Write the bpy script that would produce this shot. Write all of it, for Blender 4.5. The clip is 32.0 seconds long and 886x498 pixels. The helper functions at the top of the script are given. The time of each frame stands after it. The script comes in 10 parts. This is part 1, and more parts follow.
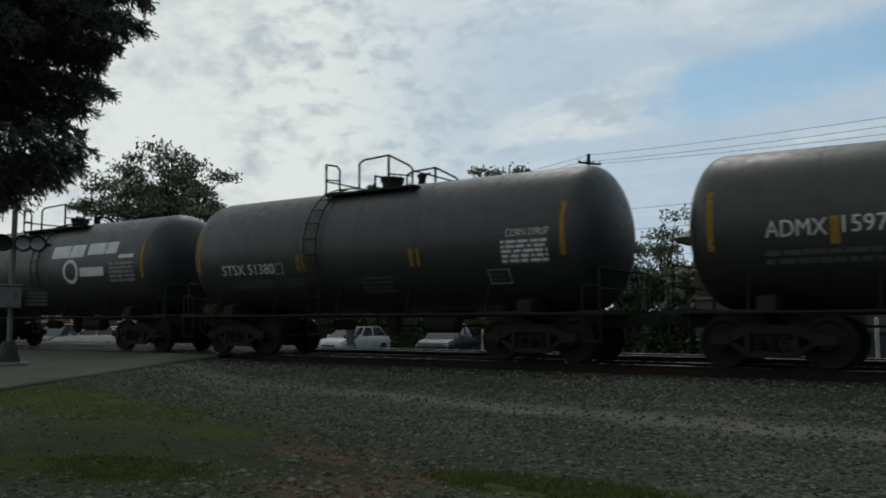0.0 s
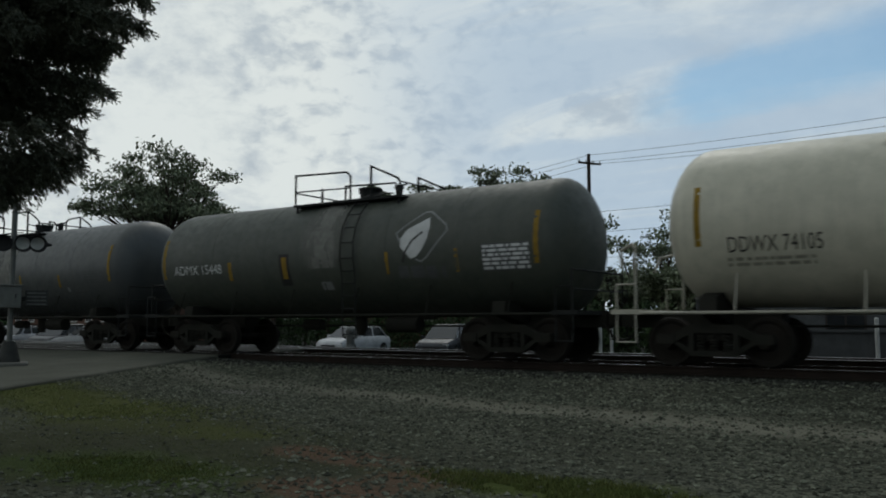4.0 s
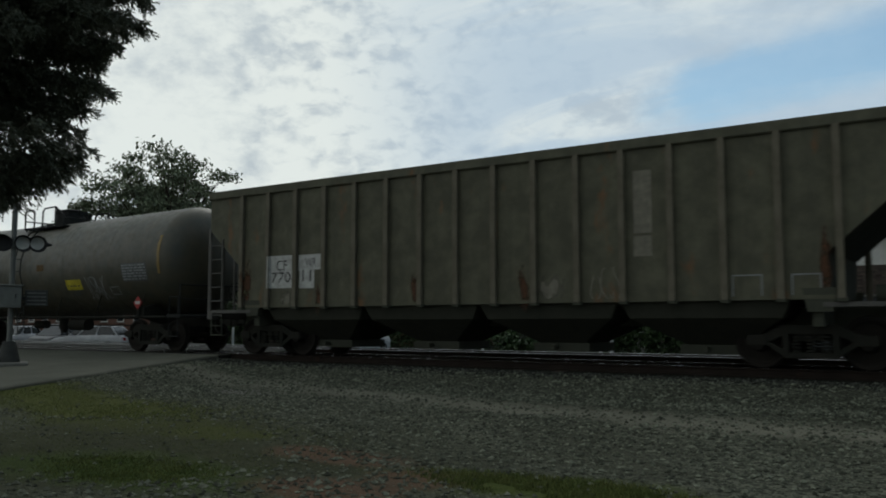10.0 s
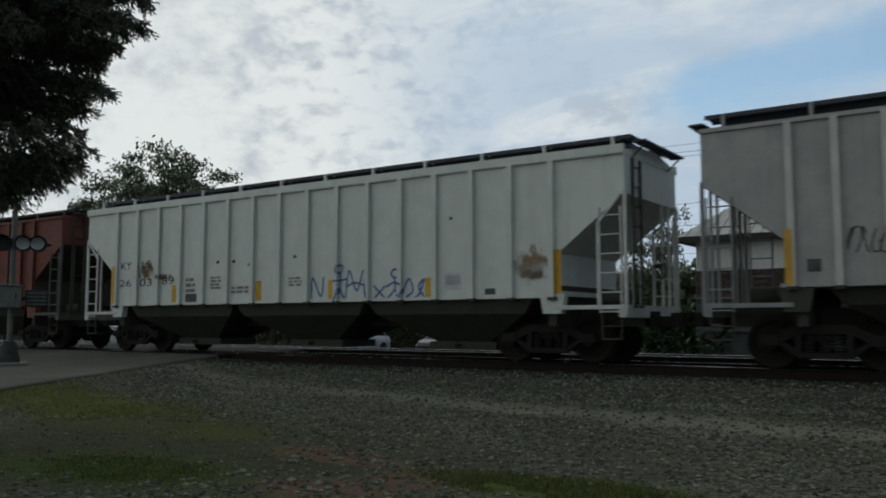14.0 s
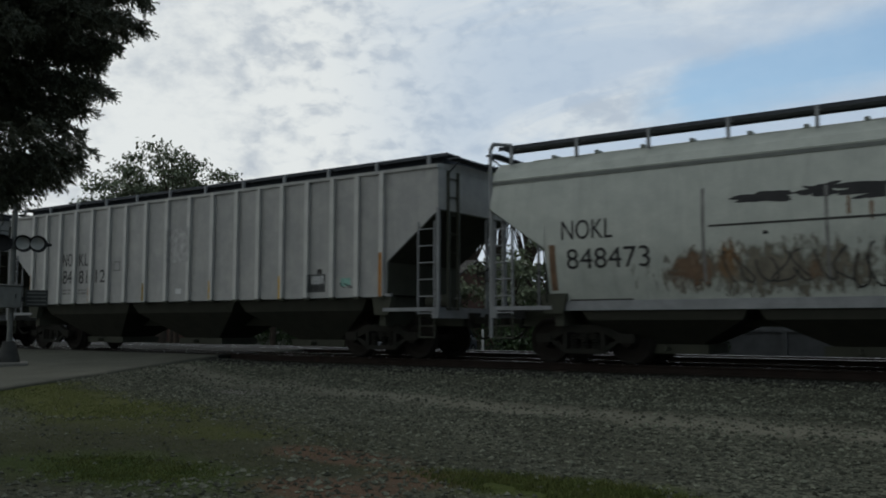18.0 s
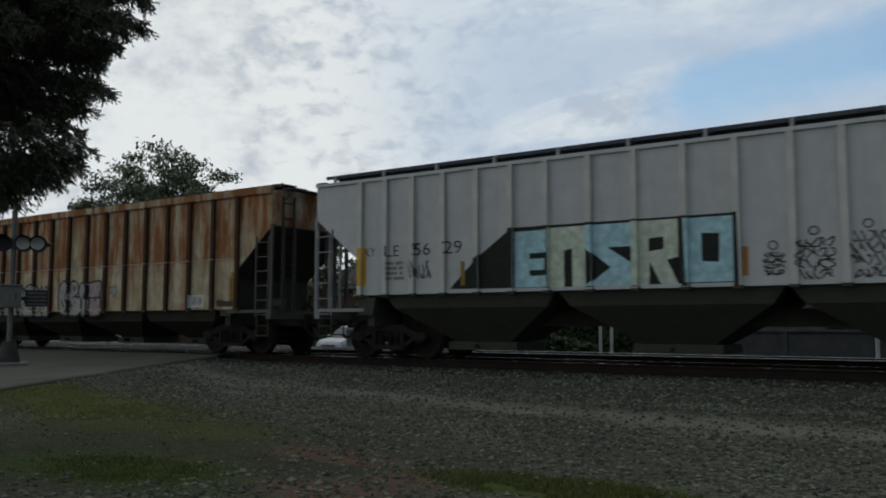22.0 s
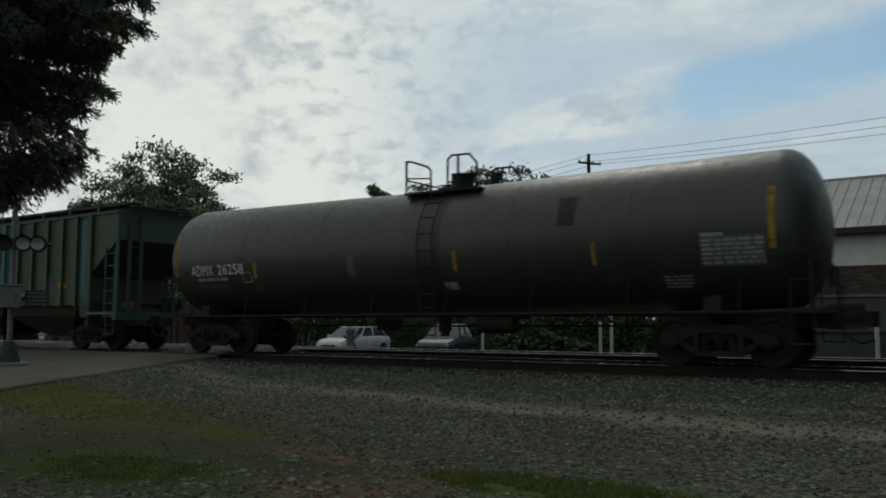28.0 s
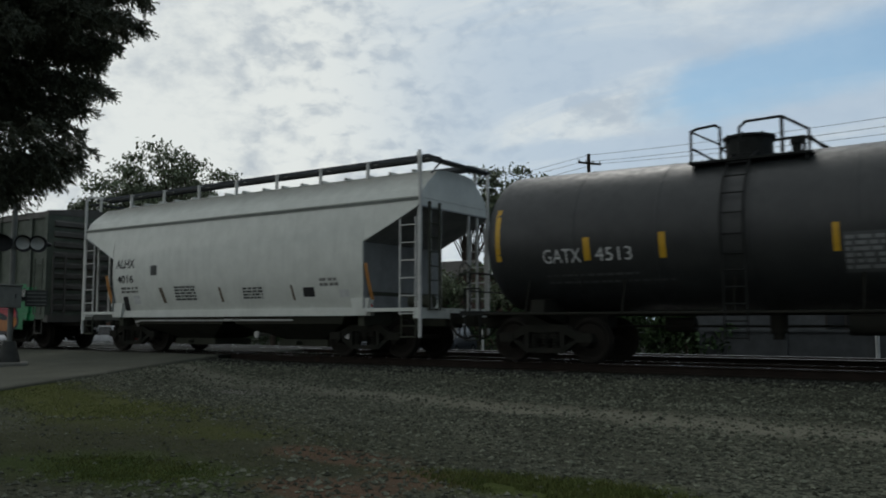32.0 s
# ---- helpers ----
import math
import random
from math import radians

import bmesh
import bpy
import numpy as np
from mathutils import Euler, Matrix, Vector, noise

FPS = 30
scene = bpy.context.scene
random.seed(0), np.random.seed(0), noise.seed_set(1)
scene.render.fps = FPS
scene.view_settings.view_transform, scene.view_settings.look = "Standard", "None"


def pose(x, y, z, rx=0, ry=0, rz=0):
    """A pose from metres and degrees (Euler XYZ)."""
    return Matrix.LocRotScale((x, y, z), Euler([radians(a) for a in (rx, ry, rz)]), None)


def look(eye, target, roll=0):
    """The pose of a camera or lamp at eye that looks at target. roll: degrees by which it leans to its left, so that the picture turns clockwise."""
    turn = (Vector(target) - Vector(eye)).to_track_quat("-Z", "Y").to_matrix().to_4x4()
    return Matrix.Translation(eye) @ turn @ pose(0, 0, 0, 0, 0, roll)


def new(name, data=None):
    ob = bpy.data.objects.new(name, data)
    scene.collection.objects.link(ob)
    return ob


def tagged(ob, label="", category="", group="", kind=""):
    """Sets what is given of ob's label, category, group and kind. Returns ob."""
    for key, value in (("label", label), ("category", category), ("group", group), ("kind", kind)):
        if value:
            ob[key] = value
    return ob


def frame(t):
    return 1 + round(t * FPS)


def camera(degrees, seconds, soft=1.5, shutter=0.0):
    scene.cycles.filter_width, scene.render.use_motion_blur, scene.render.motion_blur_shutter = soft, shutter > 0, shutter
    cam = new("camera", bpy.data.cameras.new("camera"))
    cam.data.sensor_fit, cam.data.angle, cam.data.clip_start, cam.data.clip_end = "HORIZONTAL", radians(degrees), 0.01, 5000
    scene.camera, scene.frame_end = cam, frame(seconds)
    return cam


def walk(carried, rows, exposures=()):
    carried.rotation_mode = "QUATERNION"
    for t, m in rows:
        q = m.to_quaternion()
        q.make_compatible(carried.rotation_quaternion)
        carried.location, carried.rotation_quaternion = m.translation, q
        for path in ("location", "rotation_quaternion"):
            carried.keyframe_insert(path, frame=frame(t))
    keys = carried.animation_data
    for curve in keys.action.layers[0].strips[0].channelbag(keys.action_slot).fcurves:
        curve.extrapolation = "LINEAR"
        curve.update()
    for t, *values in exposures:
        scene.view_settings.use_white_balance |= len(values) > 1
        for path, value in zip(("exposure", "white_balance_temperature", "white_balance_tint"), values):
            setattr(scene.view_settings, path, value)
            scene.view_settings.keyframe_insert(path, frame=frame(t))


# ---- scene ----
cam = camera(55.19, 32.0, soft=1.85, shutter=0.18)
EYE = (0.0, -16.8, 0.79)
VIEW = look(EYE, (EYE[0] - 56.02, EYE[1] + 82.363, EYE[2] + 8.832))
walk(cam, [(0.0, VIEW), (32.0, VIEW)], exposures=[
    (0.0, -0.07, 6330, 6), (3.0, -0.07, 6330, 6), (5.5, -0.15, 6130, 7), (7.0, -0.15, 6130, 7), (8.2, -0.07, 6250, 5), (9.3, -0.05, 6300, 5), (10.5, 0.01, 6350, 5), (12.2, 0.02, 6400, 7),
    (13.2, -0.04, 6300, 8), (17.0, -0.03, 6300, 9), (20.0, -0.03, 6250, 11), (25.0, -0.03, 6250, 7), (28.0, -0.08, 6550, 5), (30.0, -0.03, 6400, 7), (31.0, -0.05, 6400, 7), (32.0, -0.05, 6350, 8)])

# ---- world and sun ----
SUN_AZ, SUN_EL = radians(118), radians(48)      # direction towards the sun, from +x towards +y


def sky_world():
    w = bpy.data.worlds.new("sky")
    scene.world = w
    w.use_nodes = True
    nt = w.node_tree
    nt.nodes.clear()
    N = nt.nodes.new
    L = nt.links.new
    out, bg = N("ShaderNodeOutputWorld"), N("ShaderNodeBackground")
    sky = N("ShaderNodeTexSky")
    sky.sky_type = "NISHITA"
    sky.sun_disc = False
    sky.sun_elevation = SUN_EL
    sky.sun_rotation = math.pi / 2 - SUN_AZ
    sky.air_density, sky.dust_density, sky.ozone_density = 1.0, 0.6, 1.5
    tc = N("ShaderNodeTexCoord")
    sep = N("ShaderNodeSeparateXYZ")
    L(tc.outputs["Generated"], sep.inputs[0])

    def math_node(op, a, b=None, c=None, clamp=False):
        n = N("ShaderNodeMath")
        n.operation = op
        n.use_clamp = clamp
        for i, val in enumerate((a, b, c)):
            if val is None:
                continue
            if isinstance(val, (int, float)):
                n.inputs[i].default_value = val
            else:
                L(val, n.inputs[i])
        return n.outputs[0]
    # clouds lie on a plane overhead: direction divided by its height
    h = math_node("MAXIMUM", sep.outputs[2], 0.03)
    h = math_node("ADD", h, 0.12)
    comb = N("ShaderNodeCombineXYZ")
    L(math_node("DIVIDE", sep.outputs[0], h), comb.inputs[0])
    L(math_node("DIVIDE", sep.outputs[1], h), comb.inputs[1])

    def noise_tex(scale, detail, rough, dist=0.0, off=(0, 0, 0), stretch=(1, 1, 1)):
        m = N("ShaderNodeMapping")
        m.inputs["Location"].default_value = off
        m.inputs["Scale"].default_value = stretch
        m.inputs["Rotation"].default_value = (0, 0, 0.6)
        L(comb.outputs[0], m.inputs[0])
        t = N("ShaderNodeTexNoise")
        L(m.outputs[0], t.inputs["Vector"])
        t.inputs["Scale"].default_value = scale
        t.inputs["Detail"].default_value = detail
        t.inputs["Roughness"].default_value = rough
        t.inputs["Distortion"].default_value = dist
        return t.outputs["Fac"]

    def ramp(fac, lo, hi):
        n = N("ShaderNodeMapRange")
        n.interpolation_type = "SMOOTHSTEP"
        n.inputs["From Min"].default_value = lo
        n.inputs["From Max"].default_value = hi
        L(fac, n.inputs["Value"])
        return n.outputs["Result"]

    def lobe(direction, lo, hi):
        """0 away from a direction, 1 close to it."""
        d = Vector(direction).normalized()
        dot = N("ShaderNodeVectorMath")
        dot.operation = "DOT_PRODUCT"
        L(tc.outputs["Generated"], dot.inputs[0])
        dot.inputs[1].default_value = d
        return ramp(dot.outputs["Value"], lo, hi)
    big = noise_tex(0.8, 5, 0.55, 0.4, (3.1, 1.7, 0))
    # mottled cloud, drawn on the sky's sphere
    mot = N("ShaderNodeTexNoise")
    mm = N("ShaderNodeMapping")
    mm.inputs["Scale"].default_value = (1, 1, 1.7)
    L(tc.outputs["Generated"], mm.inputs[0])
    L(mm.outputs[0], mot.inputs["Vector"])
    for key, val in (("Scale", 10.0), ("Detail", 7.0), ("Roughness", 0.65), ("Distortion", 0.15)):
        mot.inputs[key].default_value = val
    grain = N("ShaderNodeTexNoise")
    L(mm.outputs[0], grain.inputs["Vector"])
    for key, val in (("Scale", 34.0), ("Detail", 4.0), ("Roughness", 0.5), ("Distortion", 0.35)):
        grain.inputs[key].default_value = val
    # cloudlets stand out in the middle of the sheet and melt into an even veil around it
    speck = math_node("MULTIPLY", math_node("SUBTRACT", grain.outputs["Fac"], 0.5), math_node("ADD", 0.25, math_node("MULTIPLY", lobe((-0.545, 0.79, 0.28), 0.955, 0.995), 0.85)))
    fine = math_node("ADD", mot.outputs["Fac"], speck)
    wisp = noise_tex(1.3, 7, 0.62, 0.7, (7.7, 2.2, 0), (0.4, 1.5, 1))

    def total(first, *rest):
        for r in rest:
            first = math_node("ADD", first, r)
        return first

    def times(a, b):
        return math_node("MULTIPLY", a, b)
    # thin high veil to the north-east with a gap of open blue
    gap = total(*[times(lobe((d[0], d[1], d[2] + 0.010), 0.9973, 0.99985), 0.5) for d in BLUE_DIRS])
    veil = lobe(VEIL_DIR, 0.86, 0.975)
    open_sky = math_node("ADD", times(gap, 1.0), math_node("MULTIPLY", math_node("SUBTRACT", wisp, 0.53), 2.6), clamp=False)
    mask = math_node("SUBTRACT", 1.0, times(times(ramp(open_sky, 0.25, 1.3), 0.85), lobe(VEIL_DIR, 0.9, 0.96)), clamp=True)
    tone = total(times(fine, 0.62), times(big, 0.48), times(lobe((-0.612, 0.713, 0.341), 0.9, 0.995), 0.10))
    tone = ramp(tone, 0.43, 0.69)
    mixc = N("ShaderNodeMix")
    mixc.data_type = "RGBA"
    L(tone, mixc.inputs["Factor"])
    mixc.inputs["A"].default_value = (0.50, 0.545, 0.585, 1)
    mixc.inputs["B"].default_value = (0.79, 0.81, 0.785, 1)
    veiled = N("ShaderNodeMix")
    veiled.data_type = "RGBA"
    L(times(veil, math_node("SUBTRACT", 0.85, times(ramp(wisp, 0.45, 0.7), 0.6))), veiled.inputs["Factor"])
    L(mixc.outputs["Result"], veiled.inputs["A"])
    veiled.inputs["B"].default_value = (0.45, 0.55, 0.665, 1)
    # open blue to the east, where the cloud sheet ends
    east = N("ShaderNodeMix")
    east.data_type = "RGBA"
    L(times(lobe((0.95, 0.15, 0.28), 0.25, 0.85), 0.85), east.inputs["Factor"])
    L(veiled.outputs["Result"], east.inputs["A"])
    east.inputs["B"].default_value = (0.20, 0.28, 0.37, 1)
    brighter = N("ShaderNodeMix")
    brighter.data_type = "RGBA"
    brighter.blend_type = "MULTIPLY"
    brighter.inputs["Factor"].default_value = 1.0
    L(east.outputs["Result"], brighter.inputs["A"])
    # cloud is brightest on the sun's side of the sky and duller away from it
    gain = math_node("ADD", FAR_SIDE, times(lobe(CLOUD_DIR, -0.2, 0.85), 1.0 - FAR_SIDE))
    cg = N("ShaderNodeCombineColor")
    for i in range(3):
        L(gain, cg.inputs[i])
    L(cg.outputs[0], brighter.inputs["B"])
    skyc = N("ShaderNodeMix")
    skyc.data_type = "RGBA"
    skyc.blend_type = "MULTIPLY"
    skyc.inputs["Factor"].default_value = 1.0
    L(sky.outputs[0], skyc.inputs["A"])
    skyc.inputs["B"].default_value = (SKY_GAIN * 0.86, SKY_GAIN * 1.02, SKY_GAIN * 1.0, 1)
    fin = N("ShaderNodeMix")
    fin.data_type = "RGBA"
    L(mask, fin.inputs["Factor"])
    L(skyc.outputs["Result"], fin.inputs["A"])
    L(brighter.outputs["Result"], fin.inputs["B"])
    L(fin.outputs["Result"], bg.inputs[0])
    bg.inputs[1].default_value = 1.0
    L(bg.outputs[0], out.inputs[0])


SKY_GAIN = 0.085
FAR_SIDE = 0.83
BLUE_DIRS = ((-0.301, 0.924, 0.235), (-0.253, 0.934, 0.247), (-0.202, 0.944, 0.258), (-0.152, 0.952, 0.266), (-0.104, 0.956, 0.274), (-0.059, 0.957, 0.283))
VEIL_DIR = (-0.200, 0.935, 0.292)
CLOUD_DIR = (-0.658, 0.709, 0.255)
sky_world()
sun = new("sun", bpy.data.lights.new("sun", "SUN"))
sun.data.energy, sun.data.angle, sun.data.color = 0.55, radians(18), (1.0, 0.95, 0.88)
sun.matrix_world = look((0, 0, 60), (-60 * math.cos(SUN_AZ) * math.cos(SUN_EL), -60 * math.sin(SUN_AZ) * math.cos(SUN_EL), 60 - 60 * math.sin(SUN_EL)))


# ---- materials ----
def paint(name, base, second=None, rust=0.0, rough=0.6, metal=0.0, scale=2.5, streak=0.3, bump=0.15, dirt=0.25, amount=0.5, fine=40.0,
          rust_col=(0.16, 0.055, 0.02), rust_scale=(0.9, 1, 0.35), rust_edge=0.08, band=None):
    """A worn surface: base colour with a second tone in patches, run-down streaks, dirt grain and rust."""
    m = bpy.data.materials.new(name)
    m.use_nodes = True
    nt = m.node_tree
    N, L = nt.nodes.new, nt.links.new
    bsdf = nt.nodes["Principled BSDF"]
    tc = N("ShaderNodeTexCoord")

    def tex(sc, stretch=(1, 1, 1), detail=5, r=0.6, off=0.0):
        mp = N("ShaderNodeMapping")
        mp.inputs["Scale"].default_value = stretch
        mp.inputs["Location"].default_value = (off, off * 0.7, off * 1.3)
        L(tc.outputs["Object"], mp.inputs[0])
        t = N("ShaderNodeTexNoise")
        t.inputs["Scale"].default_value = sc
        t.inputs["Detail"].default_value = detail
        t.inputs["Roughness"].default_value = r
        L(mp.outputs[0], t.inputs["Vector"])
        return t.outputs["Fac"]

    def rng(fac, a, b, lo=0.0, hi=1.0):
        n = N("ShaderNodeMapRange")
        for k, val in (("From Min", a), ("From Max", b), ("To Min", lo), ("To Max", hi)):
            n.inputs[k].default_value = val
        L(fac, n.inputs["Value"])
        return n.outputs["Result"]

    def mix(fac, a, b, blend="MIX"):
        n = N("ShaderNodeMix")
        n.data_type = "RGBA"
        n.blend_type = blend
        if isinstance(fac, float):
            n.inputs["Factor"].default_value = fac
        else:
            L(fac, n.inputs["Factor"])
        for k, val in (("A", a), ("B", b)):
            if isinstance(val, tuple):
                n.inputs[k].default_value = (*val[:3], 1)
            else:
                L(val, n.inputs[k])
        return n.outputs["Result"]
    off = (sum(ord(ch) for ch in name) % 37) * 0.61
    second = second or tuple(c * 0.72 for c in base)
    col = mix(rng(tex(scale, off=off), 0.5 - 0.2 * (1 - amount) - 0.1, 0.72 - 0.2 * amount), base, second)
    if streak > 0:
        s = tex(1.6, (3.2, 3.2, 0.22), 6, 0.65, off + 3)
        col = mix(rng(s, 0.5, 0.78, 0.0, streak), col, tuple(c * 0.45 + 0.01 for c in base))
    if dirt > 0:
        col = mix(rng(tex(fine, off=off + 5), 0.35, 0.8, 0.0, dirt), col, tuple(c * 0.5 for c in base))
    rough_v = rng(tex(scale * 2.2, off=off + 7), 0.3, 0.75, max(0.05, rough - 0.12), min(1.0, rough + 0.15))
    if rust > 0:
        rr = tex(1.3, rust_scale, 8, 0.68, off + 11)
        if band:
            sz = N("ShaderNodeSeparateXYZ")
            L(tc.outputs["Object"], sz.inputs[0])
            ad = N("ShaderNodeMath")
            L(rr, ad.inputs[0])
            L(rng(sz.outputs[2], band[0], band[1], 0.0, band[2]), ad.inputs[1])
            rr = ad.outputs[0]
        rm = rng(rr, 0.72 - 0.45 * rust, 0.72 - 0.45 * rust + rust_edge)
        rc = mix(tex(9, (1, 1, 0.4), off=off), rust_col, tuple(c * 2.1 for c in rust_col))
        col = mix(rm, col, rc)
    L(col, bsdf.inputs["Base Color"])
    L(rough_v, bsdf.inputs["Roughness"])
    bsdf.inputs["Metallic"].default_value = metal
    # dusty, rough surfaces have no sheen left
    bsdf.inputs["Specular IOR Level"].default_value = 0.5 if rough < 0.55 else max(0.08, 0.5 - 1.4 * (rough - 0.55))
    if bump > 0:
        b = N("ShaderNodeBump")
        b.inputs["Strength"].default_value = bump
        b.inputs["Distance"].default_value = 0.02
        L(tex(fine * 0.6, detail=4, off=off + 2), b.inputs["Height"])
        L(b.outputs[0], bsdf.inputs["Normal"])
    return m


def plain(name, base, rough=0.5, metal=0.0, fine=30.0, dirt=0.3):
    return paint(name, base, rough=rough, metal=metal, streak=0.15, bump=0.08, dirt=dirt, fine=fine)


STEEL = paint("dark steel", (0.018, 0.0192, 0.0155), (0.025, 0.024, 0.0195), rust=0.12, rough=0.9, rust_col=(0.03, 0.024, 0.016))
WHEEL = paint("wheel steel", (0.017, 0.0165, 0.014), (0.022, 0.019, 0.016), rough=0.9)
RAILHEAD = paint("polished rail", (0.42, 0.42, 0.43), rough=0.22, metal=1.0, bump=0.0, streak=0.0, dirt=0.2)
RAILRUST = paint("rail web rust", (0.026, 0.02, 0.016), rough=0.9, rust=0.2, rust_col=(0.03, 0.018, 0.012))
YELLOW = plain("reflective yellow", (0.62, 0.36, 0.02), 0.45)
ORANGE = plain("faded orange reflector", (0.38, 0.17, 0.035), 0.6)
WHITE = plain("stencil white", (0.62, 0.63, 0.62), 0.6, dirt=0.5)
GREYWHITE = plain("faded stencil grey", (0.24, 0.25, 0.25), 0.65, dirt=0.5)
DIMSTENCIL = plain("worn stencil", (0.09, 0.095, 0.095), 0.7, dirt=0.5)
INK = plain("black stencil", (0.012, 0.012, 0.013), 0.6)
COAMING = paint("dark blue-grey hatch coaming", (0.04, 0.045, 0.054), (0.055, 0.06, 0.068), rough=0.85, streak=0.2)
GRATE = plain("galvanised walkway", (0.07, 0.076, 0.084), 0.75, 0.2)


def stain(name, col, rough=0.75):
    return paint(name, col, tuple(c * 0.6 for c in col), rough=rough, streak=0.5, scale=6, dirt=0.4, bump=0.05)


# ---- mesh tools ----
class Shape:
    """Collects vertices and faces of one mesh."""

    def __init__(self):
        self.v, self.f = [], []

    def add(self, verts, faces):
        n = len(self.v)
        self.v += [tuple(p) for p in verts]
        self.f += [tuple(i + n for i in q) for q in faces]
        return self

    def box(self, x0, x1, y0, y1, z0, z1):
        return self.add([(x, y, z) for z in (z0, z1) for y in (y0, y1) for x in (x0, x1)],
                        [(0, 2, 3, 1), (4, 5, 7, 6), (0, 1, 5, 4), (2, 6, 7, 3), (0, 4, 6, 2), (1, 3, 7, 5)])

    def tube(self, p0, p1, r, n=8, r1=None, caps=True):
        p0, p1 = Vector(p0), Vector(p1)
        r1 = r if r1 is None else r1
        d = (p1 - p0).normalized()
        a = d.orthogonal().normalized()
        b = d.cross(a)
        ring = [(math.cos(2 * math.pi * k / n), math.sin(2 * math.pi * k / n)) for k in range(n)]
        vs = [p0 + (a * c + b * s) * r for c, s in ring] + [p1 + (a * c + b * s) * r1 for c, s in ring]
        fs = [(k, (k + 1) % n, n + (k + 1) % n, n + k) for k in range(n)]
        if caps:
            fs += [tuple(reversed(range(n))), tuple(range(n, 2 * n))]
        return self.add(vs, fs)

    def pipe(self, pts, r, n=6):
        """One bent tube through the points, with mitred corners."""
        pts = [Vector(p) for p in pts]
        dirs = [(q - p).normalized() for p, q in zip(pts, pts[1:])]
        a = dirs[0].orthogonal().normalized()
        rings = []
        for i, p in enumerate(pts):
            d0, d1 = dirs[max(0, i - 1)], dirs[min(len(dirs) - 1, i)]
            t = (d0 + d1).normalized() if (d0 + d1).length > 1e-4 else d1
            a = (a - t * a.dot(t)).normalized()
            b = t.cross(a)
            k = min(1.5, 1.0 / max(0.4, t.dot(d1)))
            rings.append([p + (a * math.cos(2 * math.pi * j / n) + b * math.sin(2 * math.pi * j / n)) * r * k for j in range(n)])
        return self.loft(rings)

    def prism(self, poly, axis, a, b):
        """Extrudes a polygon of the two other axes along axis from a to b."""
        def at(u, w, t):
            return {"x": (t, u, w), "y": (u, t, w), "z": (u, w, t)}[axis]
        n = len(poly)
        vs = [at(u, w, a) for u, w in poly] + [at(u, w, b) for u, w in poly]
        fs = [(k, (k + 1) % n, n + (k + 1) % n, n + k) for k in range(n)] + [tuple(reversed(range(n))), tuple(range(n, 2 * n))]
        return self.add(vs, fs)

    def loft(self, rings, closed=True, caps=True):
        n, vs, fs = len(rings[0]), [], []
        for ring in rings:
            vs += ring
        for i in range(len(rings) - 1):
            for k in range(n if closed else n - 1):
                k2 = (k + 1) % n
                fs.append((i * n + k, i * n + k2, (i + 1) * n + k2, (i + 1) * n + k))
        if caps:
            fs += [tuple(reversed(range(n))), tuple(range((len(rings) - 1) * n, len(rings) * n))]
        return self.add(vs, fs)

    def disc(self, c, r, axis="y", n=16, depth=0.02):
        c = Vector(c)
        d = {"x": Vector((1, 0, 0)), "y": Vector((0, 1, 0)), "z": Vector((0, 0, 1))}[axis] * depth / 2
        return self.tube(c - d, c + d, r, n)

    def mesh(self, name, mat=None, smooth=None, recalc=True):
        me = bpy.data.meshes.new(name)
        me.from_pydata(self.v, [], self.f)
        if recalc and len(self.f) < 6000:
            bm = bmesh.new()
            bm.from_mesh(me)
            bmesh.ops.recalc_face_normals(bm, faces=bm.faces)
            bm.to_mesh(me)
            bm.free()
        if mat is not None:
            me.materials.append(mat)
        if smooth is not None:
            me.shade_smooth()
            me.set_sharp_from_angle(angle=radians(smooth))
        return me


def part(name, shape, material, parent, label="", smooth=None, at=None, bevel=0.0):
    """Links a shape (or a finished mesh) as one mesh object under a thing or a part."""
    me = shape.mesh(name, material, smooth) if isinstance(shape, Shape) else shape
    ob = new(name, me)
    ob.parent = parent
    if at is not None:
        ob.matrix_basis = at if isinstance(at, Matrix) else Matrix.Translation(at)
    if label:
        tagged(ob, label)
    if bevel:
        md = ob.modifiers.new("edge", "BEVEL")
        md.width, md.segments, md.limit_method = bevel, 2, "ANGLE"
    return ob


def thing(name, label, category, at=None, group="", kind="", shape=None, material=None, smooth=None):
    ob = new(name, shape.mesh(name, material, smooth) if shape else None)
    if at is not None:
        ob.matrix_world = at if isinstance(at, Matrix) else Matrix.Translation(at)
    return tagged(ob, label, category, group, kind)


TEXTS = {}


def text_outline(body, fat=0.0):
    """Flat letters as (vertices, faces), one unit high, from the built-in font."""
    key = (body, fat)
    if key not in TEXTS:
        cu = bpy.data.curves.new("letters", "FONT")
        cu.body, cu.size, cu.offset, cu.resolution_u = body, 1.0, fat, 3
        ob = bpy.data.objects.new("letters", cu)
        me = ob.to_mesh()
        vs = [(p.co.x, p.co.y) for p in me.vertices]
        fs = [tuple(p.vertices) for p in me.polygons]
        ob.to_mesh_clear()
        bpy.data.objects.remove(ob)
        bpy.data.curves.remove(cu)
        TEXTS[key] = (vs, fs)
    return TEXTS[key]


